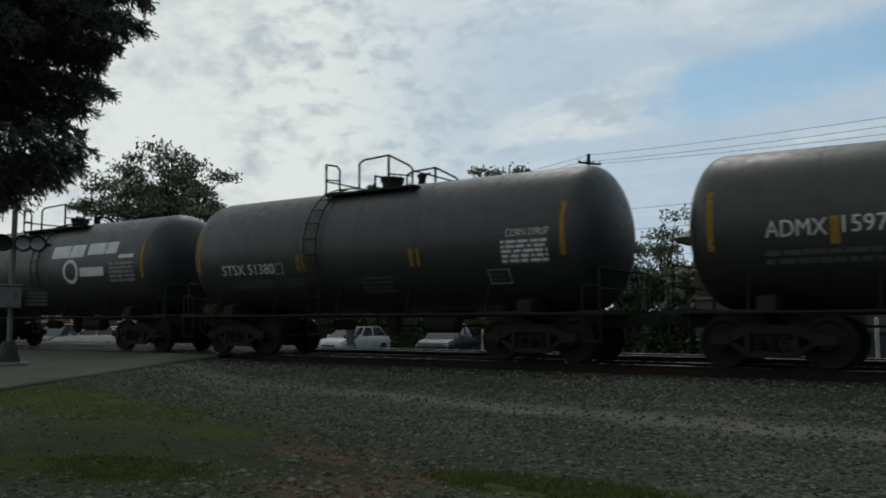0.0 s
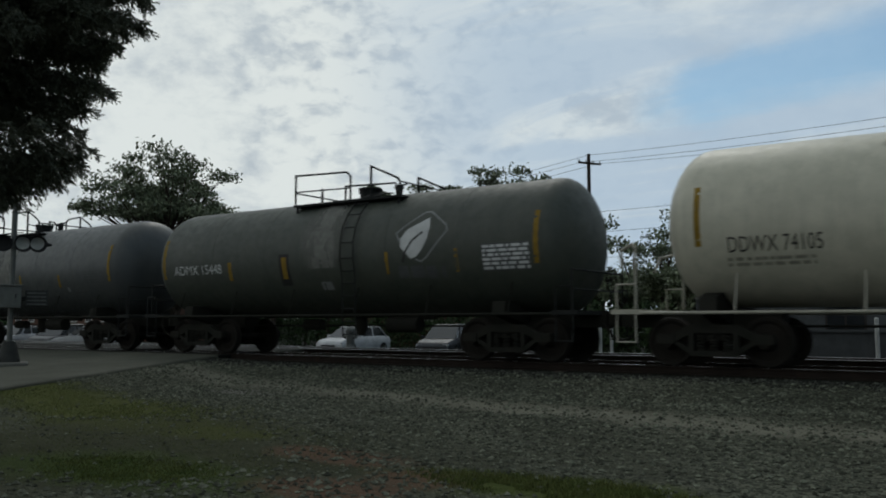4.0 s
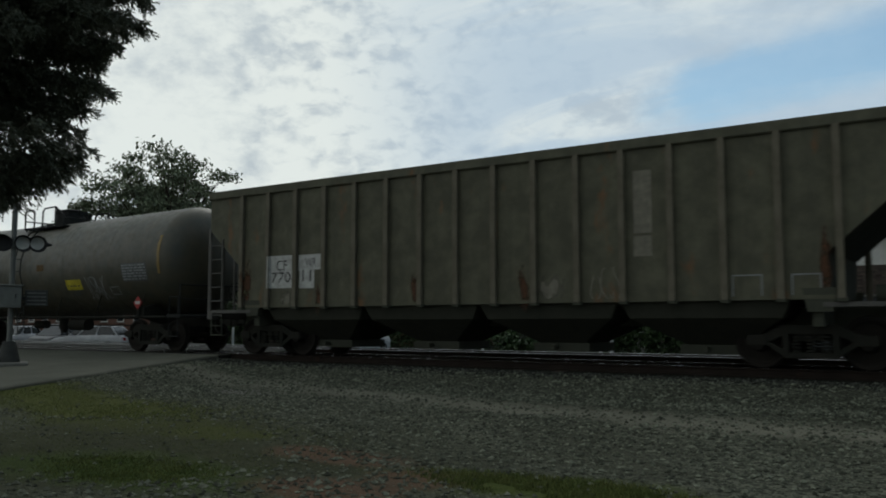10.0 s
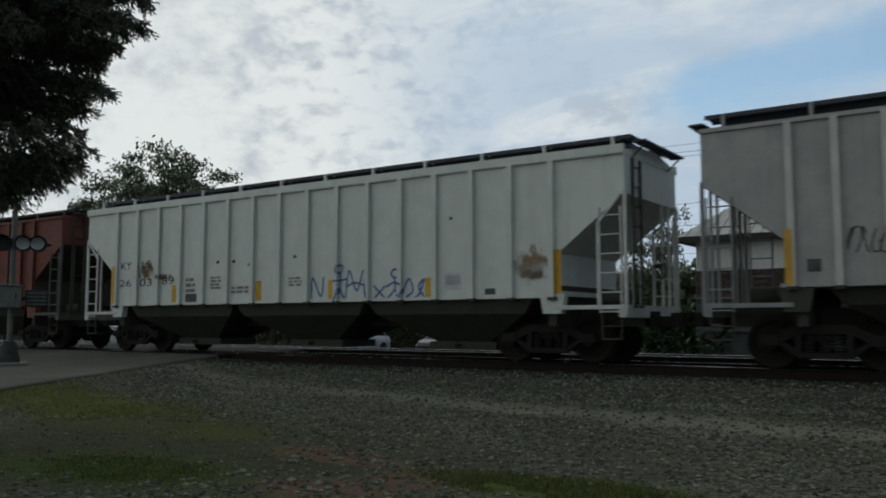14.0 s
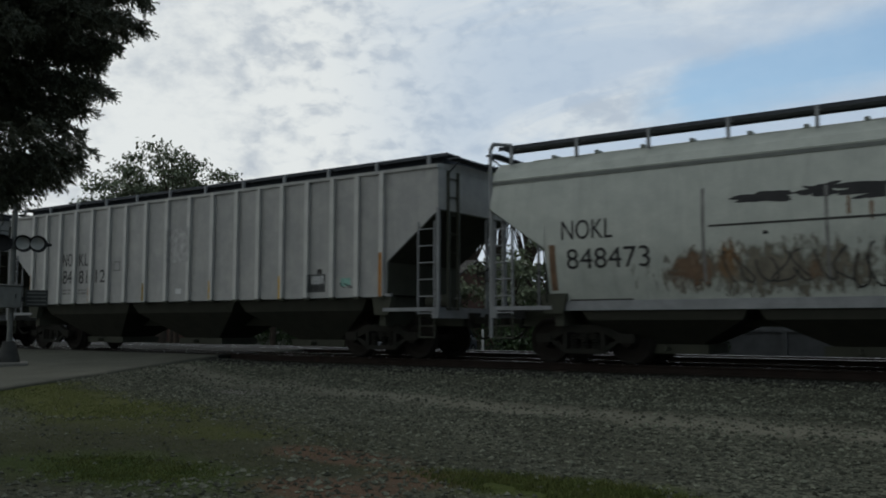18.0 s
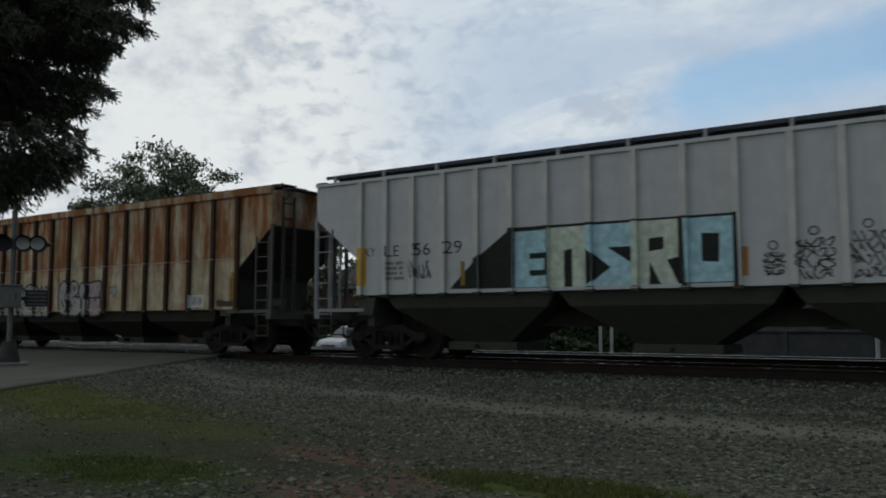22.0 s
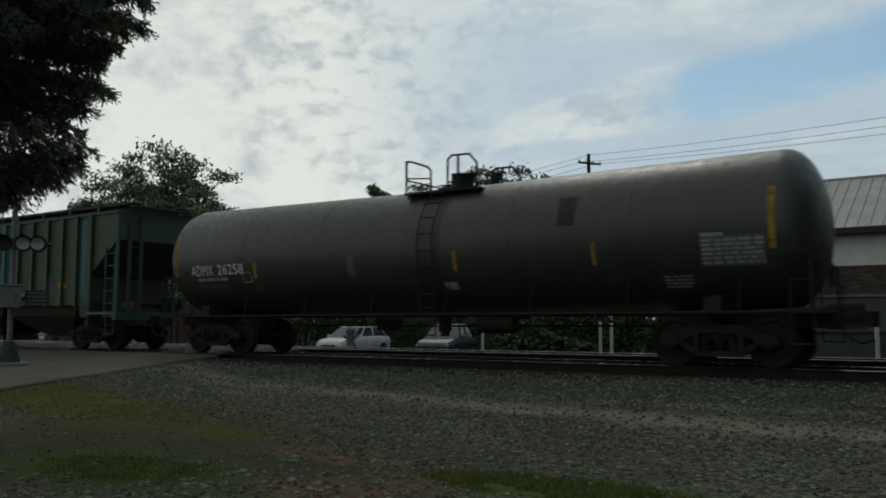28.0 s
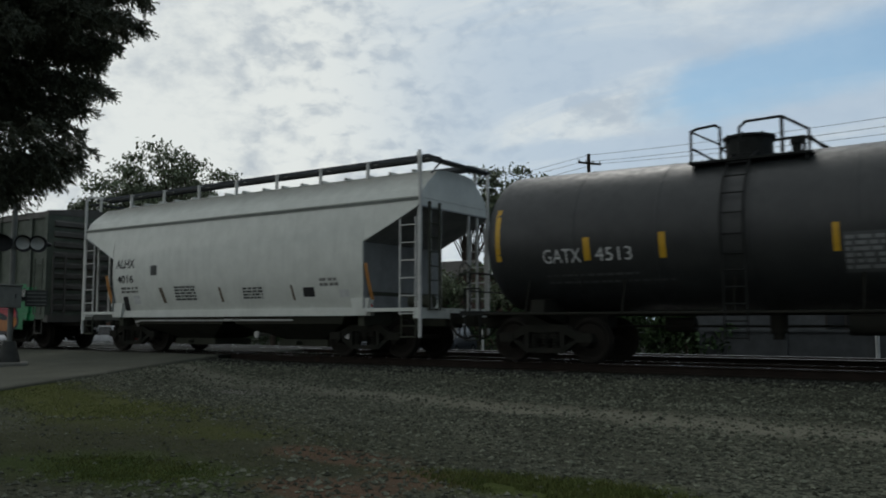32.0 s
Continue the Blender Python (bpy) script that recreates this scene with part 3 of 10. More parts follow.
# ---- covered hoppers ----
def hopper_car(name, label, x0, L, mat, dark, trim, roof_mat=None, posts=15, ze=4.02, zs=1.46, peak=4.22, slope=((0.0, 3.32), (1.42, 2.22)), bays=3, curved=False, top_walk="low",
               end_mat=None, post_w=0.12, sill_mat=None, ends="posts", vertical_end=0.02, trough=True, post_skip=(), bay_mat=None, board=None, post_mat=None, tall_end=False, ribs=None, cap=0.0, bracket_mat=None):
    car = thing(name, label, "hopper car", (x0, 0, 0), "freight train")
    h = L / 2
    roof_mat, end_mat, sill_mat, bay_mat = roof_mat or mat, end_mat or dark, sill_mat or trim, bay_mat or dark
    if curved:
        def half(z):
            u = (z - zs) / (ze - zs)
            return 1.34 + 0.19 * math.sin(math.pi * min(1, max(0, u)) ** 0.9) + 0.08 * u
    else:
        def half(z):
            return 1.47
    car_skins[car.name] = lambda z, x=0.0: -half(z)
    (s0, z_end), (s1, z_step) = slope
    zw = board or peak + 0.17
    # hull: side sheets that are cut back under the sloped ends
    stations = [(-h, z_end), (-h + s1, z_step), (-h + s1 + vertical_end, zs), (h - s1 - vertical_end, zs), (h - s1, z_step), (h, z_end)]
    rings = []
    m = 10 if curved else 3
    for x, zb in stations:
        left = [(x, -half(zb + (ze - zb) * k / m), zb + (ze - zb) * k / m) for k in range(m + 1)]
        ring = left + [(x, -p[1], p[2]) for p in reversed(left)]
        rings.append(ring)
    s = Shape()
    s.loft(rings)
    part("body", s, mat, car, smooth=30)
    s = Shape()
    hw = half(ze)
    if curved:
        sec = [(-hw - 0.02, ze - 0.04), (-hw - 0.03, ze), (-hw + 0.03, ze + 0.02), (-hw + 0.10, ze + 0.18), (-hw + 0.34, ze + 0.40), (-0.75, peak - 0.05), (-0.4, peak), (0.4, peak), (0.75, peak - 0.05), (hw - 0.34, ze + 0.40), (hw - 0.10, ze + 0.18), (hw - 0.03, ze + 0.02), (hw + 0.03, ze), (hw + 0.02, ze - 0.04)]
    else:
        sec = [(-hw - 0.05, ze - 0.07), (-hw - 0.05, ze + 0.005), (-hw + 0.02, ze + 0.02), (-0.5, peak), (0.5, peak), (hw - 0.02, ze + 0.02), (hw + 0.05, ze + 0.005), (hw + 0.05, ze - 0.07)]
    s.prism(sec, "x", -h - 0.01, h + 0.01)
    part("roof", s, roof_mat, car)
    # grey-green seam line, with the roof edge's shadow painted into its dark colour
    if curved:
        for sy in (-1, 1):
            s = Shape()
            y0, y1 = sorted((sy * hw, sy * (hw + 0.035)))
            s.box(-h - 0.01, h + 0.01, y0, y1, ze - 0.10, ze - 0.03)
            part("seam_shade", s, SEAMSHADE, car)
    if not curved:
        rib_x = ribs or [-h + s1 + 0.06 + (L - 2 * s1 - 0.12) * k / (posts - 1) for k in range(posts)]
        car_ribs[car.name] = (rib_x, post_w / 2, post_w / 2 - 0.004, 0.11)
        me = None
        for sy in (-1, 1):
            for x in rib_x:
                if me is None:
                    q = Shape()
                    w2 = post_w / 2
                    q.prism([(-w2 * 0.45, 0), (-w2 * 0.45, -0.085), (-w2, -0.085), (-w2, -0.11), (w2, -0.11), (w2, -0.085), (w2 * 0.45, -0.085), (w2 * 0.45, 0)], "z", zs - 0.03, ze - 0.05)
                    foot = Shape().prism([(-w2 - 0.025, 0.02), (-w2 - 0.025, -0.10), (w2 + 0.025, -0.10), (w2 + 0.025, 0.02)], "z", zs - 0.085, zs - 0.02).mesh("post_foot", dark)
                    me = q.mesh("side_post", post_mat or mat)
                part("side_post", me, None, car, at=pose(x, sy * 1.468, 0, 0, 0, 0 if sy < 0 else 180))
                part("post_foot", foot, None, car, at=pose(x, sy * 1.468, 0, 0, 0, 0 if sy < 0 else 180))
    # sloped end sheets; the default dark end_mat paints in the shade underneath
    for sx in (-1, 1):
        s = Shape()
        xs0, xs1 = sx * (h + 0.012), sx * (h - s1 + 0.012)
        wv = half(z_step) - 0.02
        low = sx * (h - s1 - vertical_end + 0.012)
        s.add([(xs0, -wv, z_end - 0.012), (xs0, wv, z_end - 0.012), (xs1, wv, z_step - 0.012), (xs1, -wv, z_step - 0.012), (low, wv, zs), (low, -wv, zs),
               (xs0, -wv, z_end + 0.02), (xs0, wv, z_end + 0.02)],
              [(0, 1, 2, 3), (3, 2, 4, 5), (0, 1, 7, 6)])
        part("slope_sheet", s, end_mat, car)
    # side sill
    for sy in (-1, 1):
        s = Shape()
        y0, y1 = sorted((sy * (half(zs) + (0.06 if curved else 0.015)), sy * (half(zs) - 0.08)))
        s.box(-h + s1 - 0.1, h - s1 + 0.1, y0, y1, zs - (0.16 if curved else 0.04), zs + 0.03)
        part("side_sill", s, sill_mat if curved else mat, car)
    # hopper bays below the sill
    span = L - 2 * s1 - 1.2
    for b in range(bays):
        w = span / bays
        xc = -span / 2 + w * (b + 0.5)
        s = Shape()
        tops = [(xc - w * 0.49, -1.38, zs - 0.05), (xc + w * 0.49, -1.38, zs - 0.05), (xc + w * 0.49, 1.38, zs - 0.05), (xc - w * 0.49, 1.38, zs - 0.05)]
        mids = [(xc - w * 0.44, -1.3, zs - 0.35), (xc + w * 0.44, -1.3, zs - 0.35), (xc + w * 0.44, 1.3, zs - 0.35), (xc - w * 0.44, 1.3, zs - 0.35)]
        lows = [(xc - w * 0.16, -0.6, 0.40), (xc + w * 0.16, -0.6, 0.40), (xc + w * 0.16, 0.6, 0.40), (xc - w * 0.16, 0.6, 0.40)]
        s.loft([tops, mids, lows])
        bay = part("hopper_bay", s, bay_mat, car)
        s = Shape()
        s.box(xc - w * 0.2, xc + w * 0.2, -0.66, 0.66, 0.22, 0.40)
        s.tube((xc - 0.1, -0.85, 0.32), (xc - 0.1, 0.85, 0.32), 0.05, 8)
        part("outlet_gate", s, dark, bay)
    s = Shape()
    s.box(-h + 0.1, h - 0.1, -0.26, 0.26, 0.74, 1.08)
    part("centre_sill", s, dark, car)
    for sx in (-1, 1):
        e = sx * h
        bogie(car, sx * (h - 1.9))
        # sloped end sheet's stiffeners, end platform, end sill
        s = Shape()
        x0e, x1e = sorted((e, e - sx * (s1 + 0.1)))
        s.box(x0e, x1e, -1.5, -1.2, 1.08, 1.16)
        s.box(x0e, x1e, 1.2, 1.5, 1.08, 1.16)
        xa, xb = sorted((e, e - sx * 0.14))
        s.box(xa, xb, -1.5, 1.5, 0.92, 1.16)
        part("end_sill", s, sill_mat, car)
        s = Shape()
        for k in range(8):
            y = -1.15 + 2.3 * k / 7
            s.box(x0e, x1e, y - 0.05, y + 0.05, 1.10, 1.14)
        part("end_platform", s, dark, car)
        s = Shape()
        s.prism([(e - sx * s1, 1.46), (e - sx * (s1 + 0.02), 2.16), (e - sx * (s1 + 0.9), 1.35)], "y", -1.36, 1.36)
        s.box(*sorted((e - sx * (s1 + 0.3), e - sx * (s1 + 0.12))), -1.35, 1.35, 0.75, 1.5)
        part("bolster_web", s, dark, car)
        for sy in (-1, 1):
            y = sy * 1.46
            s = Shape()
            s.box(e - 0.032, e + 0.032, y - 0.035, y + 0.035, 0.94, z_end + 0.05)
            part("corner_post", s, trim, car)
            for dxx in (0.45, 0.85):
                s = Shape()
                xx = e - sx * 0.02
                yy = sy * (1.46 - dxx)
                s.box(xx - 0.025, xx + 0.025, yy - 0.025, yy + 0.025, 1.14, z_end + 0.03)
                part("end_post", s, trim, car)
            ladder(car, e - sx * 0.30, sy * 1.49, 1.0, z_end - 0.25, 0.44, 6, trim)
            if ends == "rail":
                s = Shape()
                s.pipe([(e - sx * 0.06, sy * 1.5, 3.3), (e - sx * 0.55, sy * 1.5, 2.75), (e - sx * 0.55, sy * 1.5, 1.12)], 0.03, 6)
                part("safety_rail", s, trim, car)
            if tall_end:
                s = Shape()
                zt_ = zw + 0.02
                s.pipe([(e + sx * 0.02, y, 0.5), (e + sx * 0.02, y, zt_ - 0.12), (e - sx * 0.03, y + sy * -0.04, zt_), (e - sx * 0.3, sy * 1.1, zt_)], 0.04, 7)
                part("end_upright", s, trim, car)
            s = Shape()
            xs = e - sx * 0.30
            s.pipe([(xs - 0.2, y, 1.0), (xs - 0.2, y, 0.5), (xs + 0.2, y, 0.5), (xs + 0.2, y, 1.0)], 0.02, 5)
            s.pipe([(xs - 0.2, y, 0.75), (xs + 0.2, y, 0.75)], 0.016, 5)
            part("stirrup_step", s, dark, car)
            # jacking pad bracket by the bolster
            s = Shape()
            xj = e - sx * (s1 + 0.15)
            s.prism([(xj - 0.28, 1.40), (xj + 0.28, 1.40), (xj + 0.2, 1.0), (xj - 0.2, 1.0)], "y", min(sy * 1.3, sy * 1.48), max(sy * 1.3, sy * 1.48))
            part("jacking_bracket", s, bracket_mat or dark, car)
        ladder(car, e + sx * 0.03, -sx * 0.9, 1.1, ze - 0.1, 0.4, 8, dark, along="y", name="end_ladder")
    couplers(car, h)
    brake_wheel(car, h + 0.02, 0.4, 2.0, dark)
    s = Shape()
    s.tube((h - 0.9, -0.55, 1.32), (h - 0.25, -0.55, 1.32), 0.15, 12)
    part("brake_reservoir", s, dark, car, smooth=35)
    s = Shape()
    s.tube((-h + 0.35, 0.5, 1.34), (-h + 1.0, 0.5, 1.34), 0.17, 12)
    part("brake_cylinder", s, dark, car, smooth=35)
    # roof: hatch trough and running boards
    if not curved:
        s = Shape()
        s.prism([(-0.88, peak - 0.25), (-0.88, zw - 0.02), (0.88, zw - 0.02), (0.88, peak - 0.25)], "x", -h + 0.25, h - 0.25)
        part("hatch_coaming", s, COAMING, car)
    if cap:
        for sy in (-1, 1):
            s = Shape()
            y0, y1 = sorted((sy * (hw - 0.03), sy * (hw + 0.07)))
            s.box(-h - 0.02, h + 0.02, y0, y1, ze - 0.05, ze + cap)
            part("eave_cap", s, roof_mat, car)
    n_h = 4
    zh = peak - (0.06 if curved else 0.0)
    for k in range(n_h):
        w = (L - 0.9) / n_h
        xa = -h + 0.45 + w * k + 0.05
        s = Shape()
        s.prism([(-0.5, peak), (-0.5, zh + 0.10), (-0.3, zh + 0.15), (0.3, zh + 0.15), (0.5, zh + 0.10), (0.5, peak)], "x", xa, xa + w - 0.1)
        for j in range(4):
            xx = xa + (w - 0.1) * (j + 0.5) / 4
            s.box(xx - 0.04, xx + 0.04, -0.54, 0.54, zh + 0.10, zh + 0.165)
        part("roof_hatch", s, dark if top_walk == "low" else roof_mat, car)
    for sy in (-1, 1):
        s = Shape()
        y0, y1 = sorted((sy * 0.62, sy * 1.12))
        s.prism([(y0, zw - 0.07), (y0 + 0.03, zw - 0.07), (y0 + 0.03, zw - 0.03), (y1 - 0.03, zw - 0.03), (y1 - 0.03, zw - 0.07), (y1, zw - 0.07), (y1, zw + 0.01), (y1 - 0.03, zw + 0.01), (y1 - 0.03, zw), (y0 + 0.03, zw), (y0 + 0.03, zw + 0.01), (y0, zw + 0.01)], "x", -h - 0.02, h + 0.02)
        part("running_board", s, GRATE if top_walk != "dark" else dark, car)
        sh = Shape()
        sh.box(-0.03, 0.03, min(0, sy * 0.34) , max(0, sy * 0.34), -0.02, 0.0)
        sh.box(-0.03, 0.03, min(sy * 0.30, sy * 0.36), max(sy * 0.30, sy * 0.36), -(zw - peak) - 0.12, 0.0)
        me = sh.mesh("board_bracket", trim)
        k = -h + 0.35
        while k < h:
            part("board_bracket", me, None, car, at=(k, sy * 0.88, zw - 0.02))
            k += 1.52
    for sx in (-1, 1):
        s = Shape()
        xe = sx * (h + 0.18)
        s.box(xe - 0.14, xe + 0.14, -1.15, 1.15, zw - 0.165, zw - 0.128)
        for yy in (-1.0, 1.0):
            s.tube((sx * h, yy, zw - 0.42), (sx * (h + 0.3), yy, zw - 0.16), 0.02, 5)
        part("crossover_board", s, GRATE, car)
    return car
# ---- insulated boxcar ----
def box_car(name, label, x0, L, mat, door_mat, dark, ze=4.38, zs=0.68, peak=4.6):
    car = thing(name, label, "boxcar", (x0, 0, 0), "freight train")
    h = L / 2
    car_skins[car.name] = lambda z, x=0.0: -1.503 if z < 1.125 else -1.47
    car_steps[car.name] = (1.1205, 1.1295)
    s = Shape()
    s.box(-h, h, -1.46, 1.46, 0.95, ze)
    part("body", s, mat, car)
    s = Shape()
    s.prism([(-1.52, ze - 0.04), (-1.52, ze + 0.05), (-0.75, peak - 0.05), (0, peak), (0.75, peak - 0.05), (1.52, ze + 0.05), (1.52, ze - 0.04)], "x", -h - 0.02, h + 0.02)
    k = -h + 0.6
    while k < h:
        s.prism([(-1.53, ze + 0.03), (-1.53, ze + 0.08), (0, peak + 0.04), (1.53, ze + 0.08), (1.53, ze + 0.03), (0, peak - 0.01)], "x", k - 0.04, k + 0.04)
        k += 1.25
    part("roof", s, dark, car)
    for sy in (-1, 1):
        s = Shape()
        y0, y1 = sorted((sy * 1.40, sy * 1.50))
        s.prism([(-h, 0.95), (-h, 1.12), (h, 1.12), (h, 0.95), (h - 1.4, 0.95), (h - 1.75, zs), (-h + 1.75, zs), (-h + 1.4, 0.95)], "y", y0, y1)
        part("side_sill", s, mat, car)
        s = Shape()
        s.box(-h, h, sy * 1.5 - 0.03, sy * 1.5 + 0.03, ze - 0.14, ze + 0.0)
        part("top_chord", s, dark, car)
    post = Shape()
    post.prism([(-0.07, 0), (-0.065, -0.055), (-0.085, -0.055), (-0.085, -0.08), (0.085, -0.08), (0.085, -0.055), (0.065, -0.055), (0.07, 0)], "z", 1.02, ze - 0.06)
    pme = post.mesh("side_post", mat)
    d0, d1 = -2.47, 2.47
    xs = [-h + 0.08, -h + 1.0, -h + 2.0, -h + 2.95, -h + 3.85, -h + 4.85, d0 - 0.35]
    car_ribs[car.name] = (xs + [-q for q in xs], 0.09, 0.086, 0.08)
    for sy in (-1, 1):
        for x in xs + [-q for q in xs]:
            part("side_post", pme, None, car, at=pose(x, sy * 1.458, 0, 0, 0, 0 if sy < 0 else 180))
        # two plug doors, each with locking bars and a crank
        for c0, c1 in ((d0 + 0.04, -0.03), (0.03, d1 - 0.04)):
            s = Shape()
            y0, y1 = sorted((sy * 1.46, sy * 1.525))
            s.box(c0, c1, y0, y1, 1.05, ze - 0.1)
            door = part("plug_door", s, door_mat, car, bevel=0.012)
            for f in (0.10, 0.30, 0.70, 0.90):
                q = Shape()
                xx = c0 + (c1 - c0) * f
                q.tube((xx, sy * 1.56, 1.02), (xx, sy * 1.56, ze - 0.12), 0.03, 8)
                for zz in (1.3, 2.2, 3.1, 3.8):
                    q.box(xx - 0.06, xx + 0.06, min(sy * 1.52, sy * 1.6), max(sy * 1.52, sy * 1.6), zz - 0.04, zz + 0.04)
                part("lock_bar", q, door_mat, door)
            q = Shape()
            xm = (c0 + c1) / 2
            q.box(xm - 0.33, xm + 0.33, min(sy * 1.52, sy * 1.55), max(sy * 1.52, sy * 1.55), 1.35, ze - 0.35)
            part("door_panel", q, door_mat, door)
            q = Shape()
            q.disc((xm, sy * 1.575, 1.62), 0.15, "y", 16, 0.05)
            q.tube((xm, sy * 1.6, 1.62), (xm + 0.34, sy * 1.6, 1.72), 0.02, 6)
            q.tube((xm, sy * 1.6, 1.62), (xm - 0.34, sy * 1.6, 1.72), 0.02, 6)
            part("door_crank", q, dark, door, smooth=35)
        s = Shape()
        for zz in (0.98, ze - 0.07):
            y0, y1 = sorted((sy * 1.47, sy * (1.515 if zz < 2 else 1.60)))
            s.box(d0 - 2.6, d1 + 2.6, y0, y1, zz - 0.03, zz + 0.03)
        part("door_track", s, dark, car)
        for sx in (-1, 1):
            ladder(car, sx * (h - 0.42), sy * 1.54, 1.1, 2.9, 0.44, 5, mat)
            s = Shape()
            xs_ = sx * (h - 0.42)
            s.pipe([(xs_ - 0.2, sy * 1.48, 1.0), (xs_ - 0.2, sy * 1.48, 0.5), (xs_ + 0.2, sy * 1.48, 0.5), (xs_ + 0.2, sy * 1.48, 1.0)], 0.02, 5)
            part("stirrup_step", s, dark, car)
    for sx in (-1, 1):
        # corrugated end
        for k in range(9):
            s = Shape()
            z = 1.2 + k * 0.34
            e = sx * h
            s.prism([(e - sx * 0.02, z), (e + sx * 0.07, z + 0.06), (e + sx * 0.07, z + 0.18), (e - sx * 0.02, z + 0.26)], "y", -1.3, 1.3)
            part("end_corrugation", s, dark, car)
        s = Shape()
        a, b = sorted((sx * (h - 0.1), sx * (h + 0.12)))
        s.box(a, b, -1.5, 1.5, 0.85, 1.08)
        part("end_sill", s, dark, car)
        ladder(car, sx * (h + 0.12), -1.15, 1.1, 3.0, 0.42, 5, dark, along="y", name="end_ladder")
        bogie(car, sx * (h - 2.15))
    s = Shape()
    s.box(-h - 0.3, h + 0.3, -0.26, 0.26, 0.74, 1.0)
    part("centre_sill", s, dark, car)
    s = Shape()
    s.tube((0.6, -0.7, 0.72), (1.5, -0.7, 0.72), 0.18, 12)
    s.tube((-h + 3.6, 0.2, 0.62), (h - 3.6, 0.2, 0.62), 0.03, 6)
    s.box(-1.6, -1.0, -1.1, -0.6, 0.5, 0.8)
    part("brake_gear", s, dark, car, smooth=35)
    couplers(car, h + 0.25)
    brake_wheel(car, h + 0.16, 0.5, 2.4, dark)
    return car


# ---- paints of the cars ----
TRIMRES = plain("dusty grey reservoir paint", (0.11, 0.115, 0.105), 0.75)
BLACK = paint("black tank paint", (0.017, 0.019, 0.015), (0.025, 0.027, 0.022), streak=0.35, rough=0.46, dirt=0.15, bump=0.05)
BLACK_G = paint("blue-black tank paint", (0.018, 0.020, 0.021), (0.027, 0.029, 0.029), streak=0.3, rough=0.46, dirt=0.2, bump=0.05)
BLACK_GR = paint("greenish black tank paint", (0.034, 0.042, 0.033), (0.050, 0.056, 0.043), streak=0.35, rough=0.57, dirt=0.2, bump=0.05)
BLACK_BR = paint("brown-dusted black tank paint", (0.036, 0.039, 0.027), (0.060, 0.052, 0.032), streak=0.45, rough=0.5, dirt=0.25, rust=0.16, rust_col=(0.05, 0.026, 0.015), bump=0.06)
CREAM = paint("dirty cream tank paint", (0.52, 0.50, 0.40), (0.43, 0.415, 0.33), streak=0.4, rough=0.5, rust=0.06, rust_col=(0.25, 0.12, 0.04))
BLUEGREY = paint("dull blue-grey tank paint", (0.043, 0.049, 0.050), (0.060, 0.065, 0.062), streak=0.35, rough=0.48, dirt=0.2, bump=0.05)
CREAM_FIT = paint("cream fittings", (0.40, 0.38, 0.31), rough=0.6, rust=0.15)
BLACKFIT = plain("black fittings", (0.016, 0.0175, 0.016), 0.75)
OLIVE = paint("grimy olive-grey hopper paint", (0.112, 0.110, 0.074), (0.070, 0.068, 0.047), streak=0.75, rough=0.75, rust=0.26, rust_col=(0.09, 0.05, 0.025))
RED = paint("oxide red hopper paint", (0.158, 0.046, 0.028), (0.112, 0.036, 0.024), streak=0.4, rough=0.65, rust=0.05)
PALE = paint("pale grey-green hopper paint", (0.60, 0.64, 0.59), (0.53, 0.565, 0.52), streak=0.35, rough=0.55, rust=0.03, rust_col=(0.2, 0.12, 0.07))
GREY = paint("weathered grey hopper paint", (0.365, 0.365, 0.339), (0.287, 0.291, 0.278), streak=0.4, rough=0.6, rust=0.03)
GREY2 = paint("light grey hopper paint", (0.46, 0.48, 0.47), (0.40, 0.42, 0.42), streak=0.3, rough=0.6)
GREYW = paint("dirty off-white hopper paint", (0.44, 0.465, 0.41), (0.36, 0.385, 0.34), streak=0.4, rough=0.55, rust=0.06, rust_col=(0.16, 0.08, 0.05))
RUSTY = paint("cream paint lost to brown rust", (0.52, 0.475, 0.35), (0.34, 0.27, 0.17), streak=0.75, rough=0.85, rust=0.55, rust_col=(0.135, 0.058, 0.023), rust_scale=(2.2, 1, 0.34), rust_edge=0.18, band=(2.40, 2.54, 0.10))
FADED = paint("faded brown paint over grey", (0.30, 0.285, 0.26), (0.22, 0.188, 0.168), streak=0.5, rough=0.85, rust=0.54, rust_col=(0.088, 0.050, 0.040), rust_scale=(1.7, 1, 0.3), rust_edge=0.28, band=(2.0, 2.9, 0.1))
GREEN = paint("dull green hopper paint", (0.034, 0.060, 0.032), (0.025, 0.045, 0.025), streak=0.5, rough=0.6)
BOXGREEN = paint("dark green boxcar paint", (0.088, 0.105, 0.078), (0.058, 0.070, 0.053), streak=0.75, rough=0.6, rust=0.2, rust_col=(0.085, 0.048, 0.03), rust_scale=(2.6, 1, 0.22), rust_edge=0.2)
BOXDOOR = paint("blue-green door paint", (0.07, 0.10, 0.086), (0.055, 0.076, 0.066), streak=0.5, rough=0.6, rust=0.08, rust_col=(0.07, 0.035, 0.02), rust_scale=(2.0, 1, 0.3))
TEAL = plain("teal touch-up paint", (0.02, 0.12, 0.13), 0.55)
CLEANWHITE = paint("clean pale grey hopper paint", (0.63, 0.645, 0.595), (0.55, 0.565, 0.52), streak=0.25, rough=0.45)
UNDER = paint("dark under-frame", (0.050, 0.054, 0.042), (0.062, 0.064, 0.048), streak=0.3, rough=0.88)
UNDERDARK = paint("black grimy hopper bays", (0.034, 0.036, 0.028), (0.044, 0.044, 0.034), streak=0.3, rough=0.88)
TRIMGREY = plain("grey ladder paint", (0.25, 0.26, 0.26), 0.6)
TRIMDARK = plain("dark ladder paint", (0.085, 0.08, 0.07), 0.6)
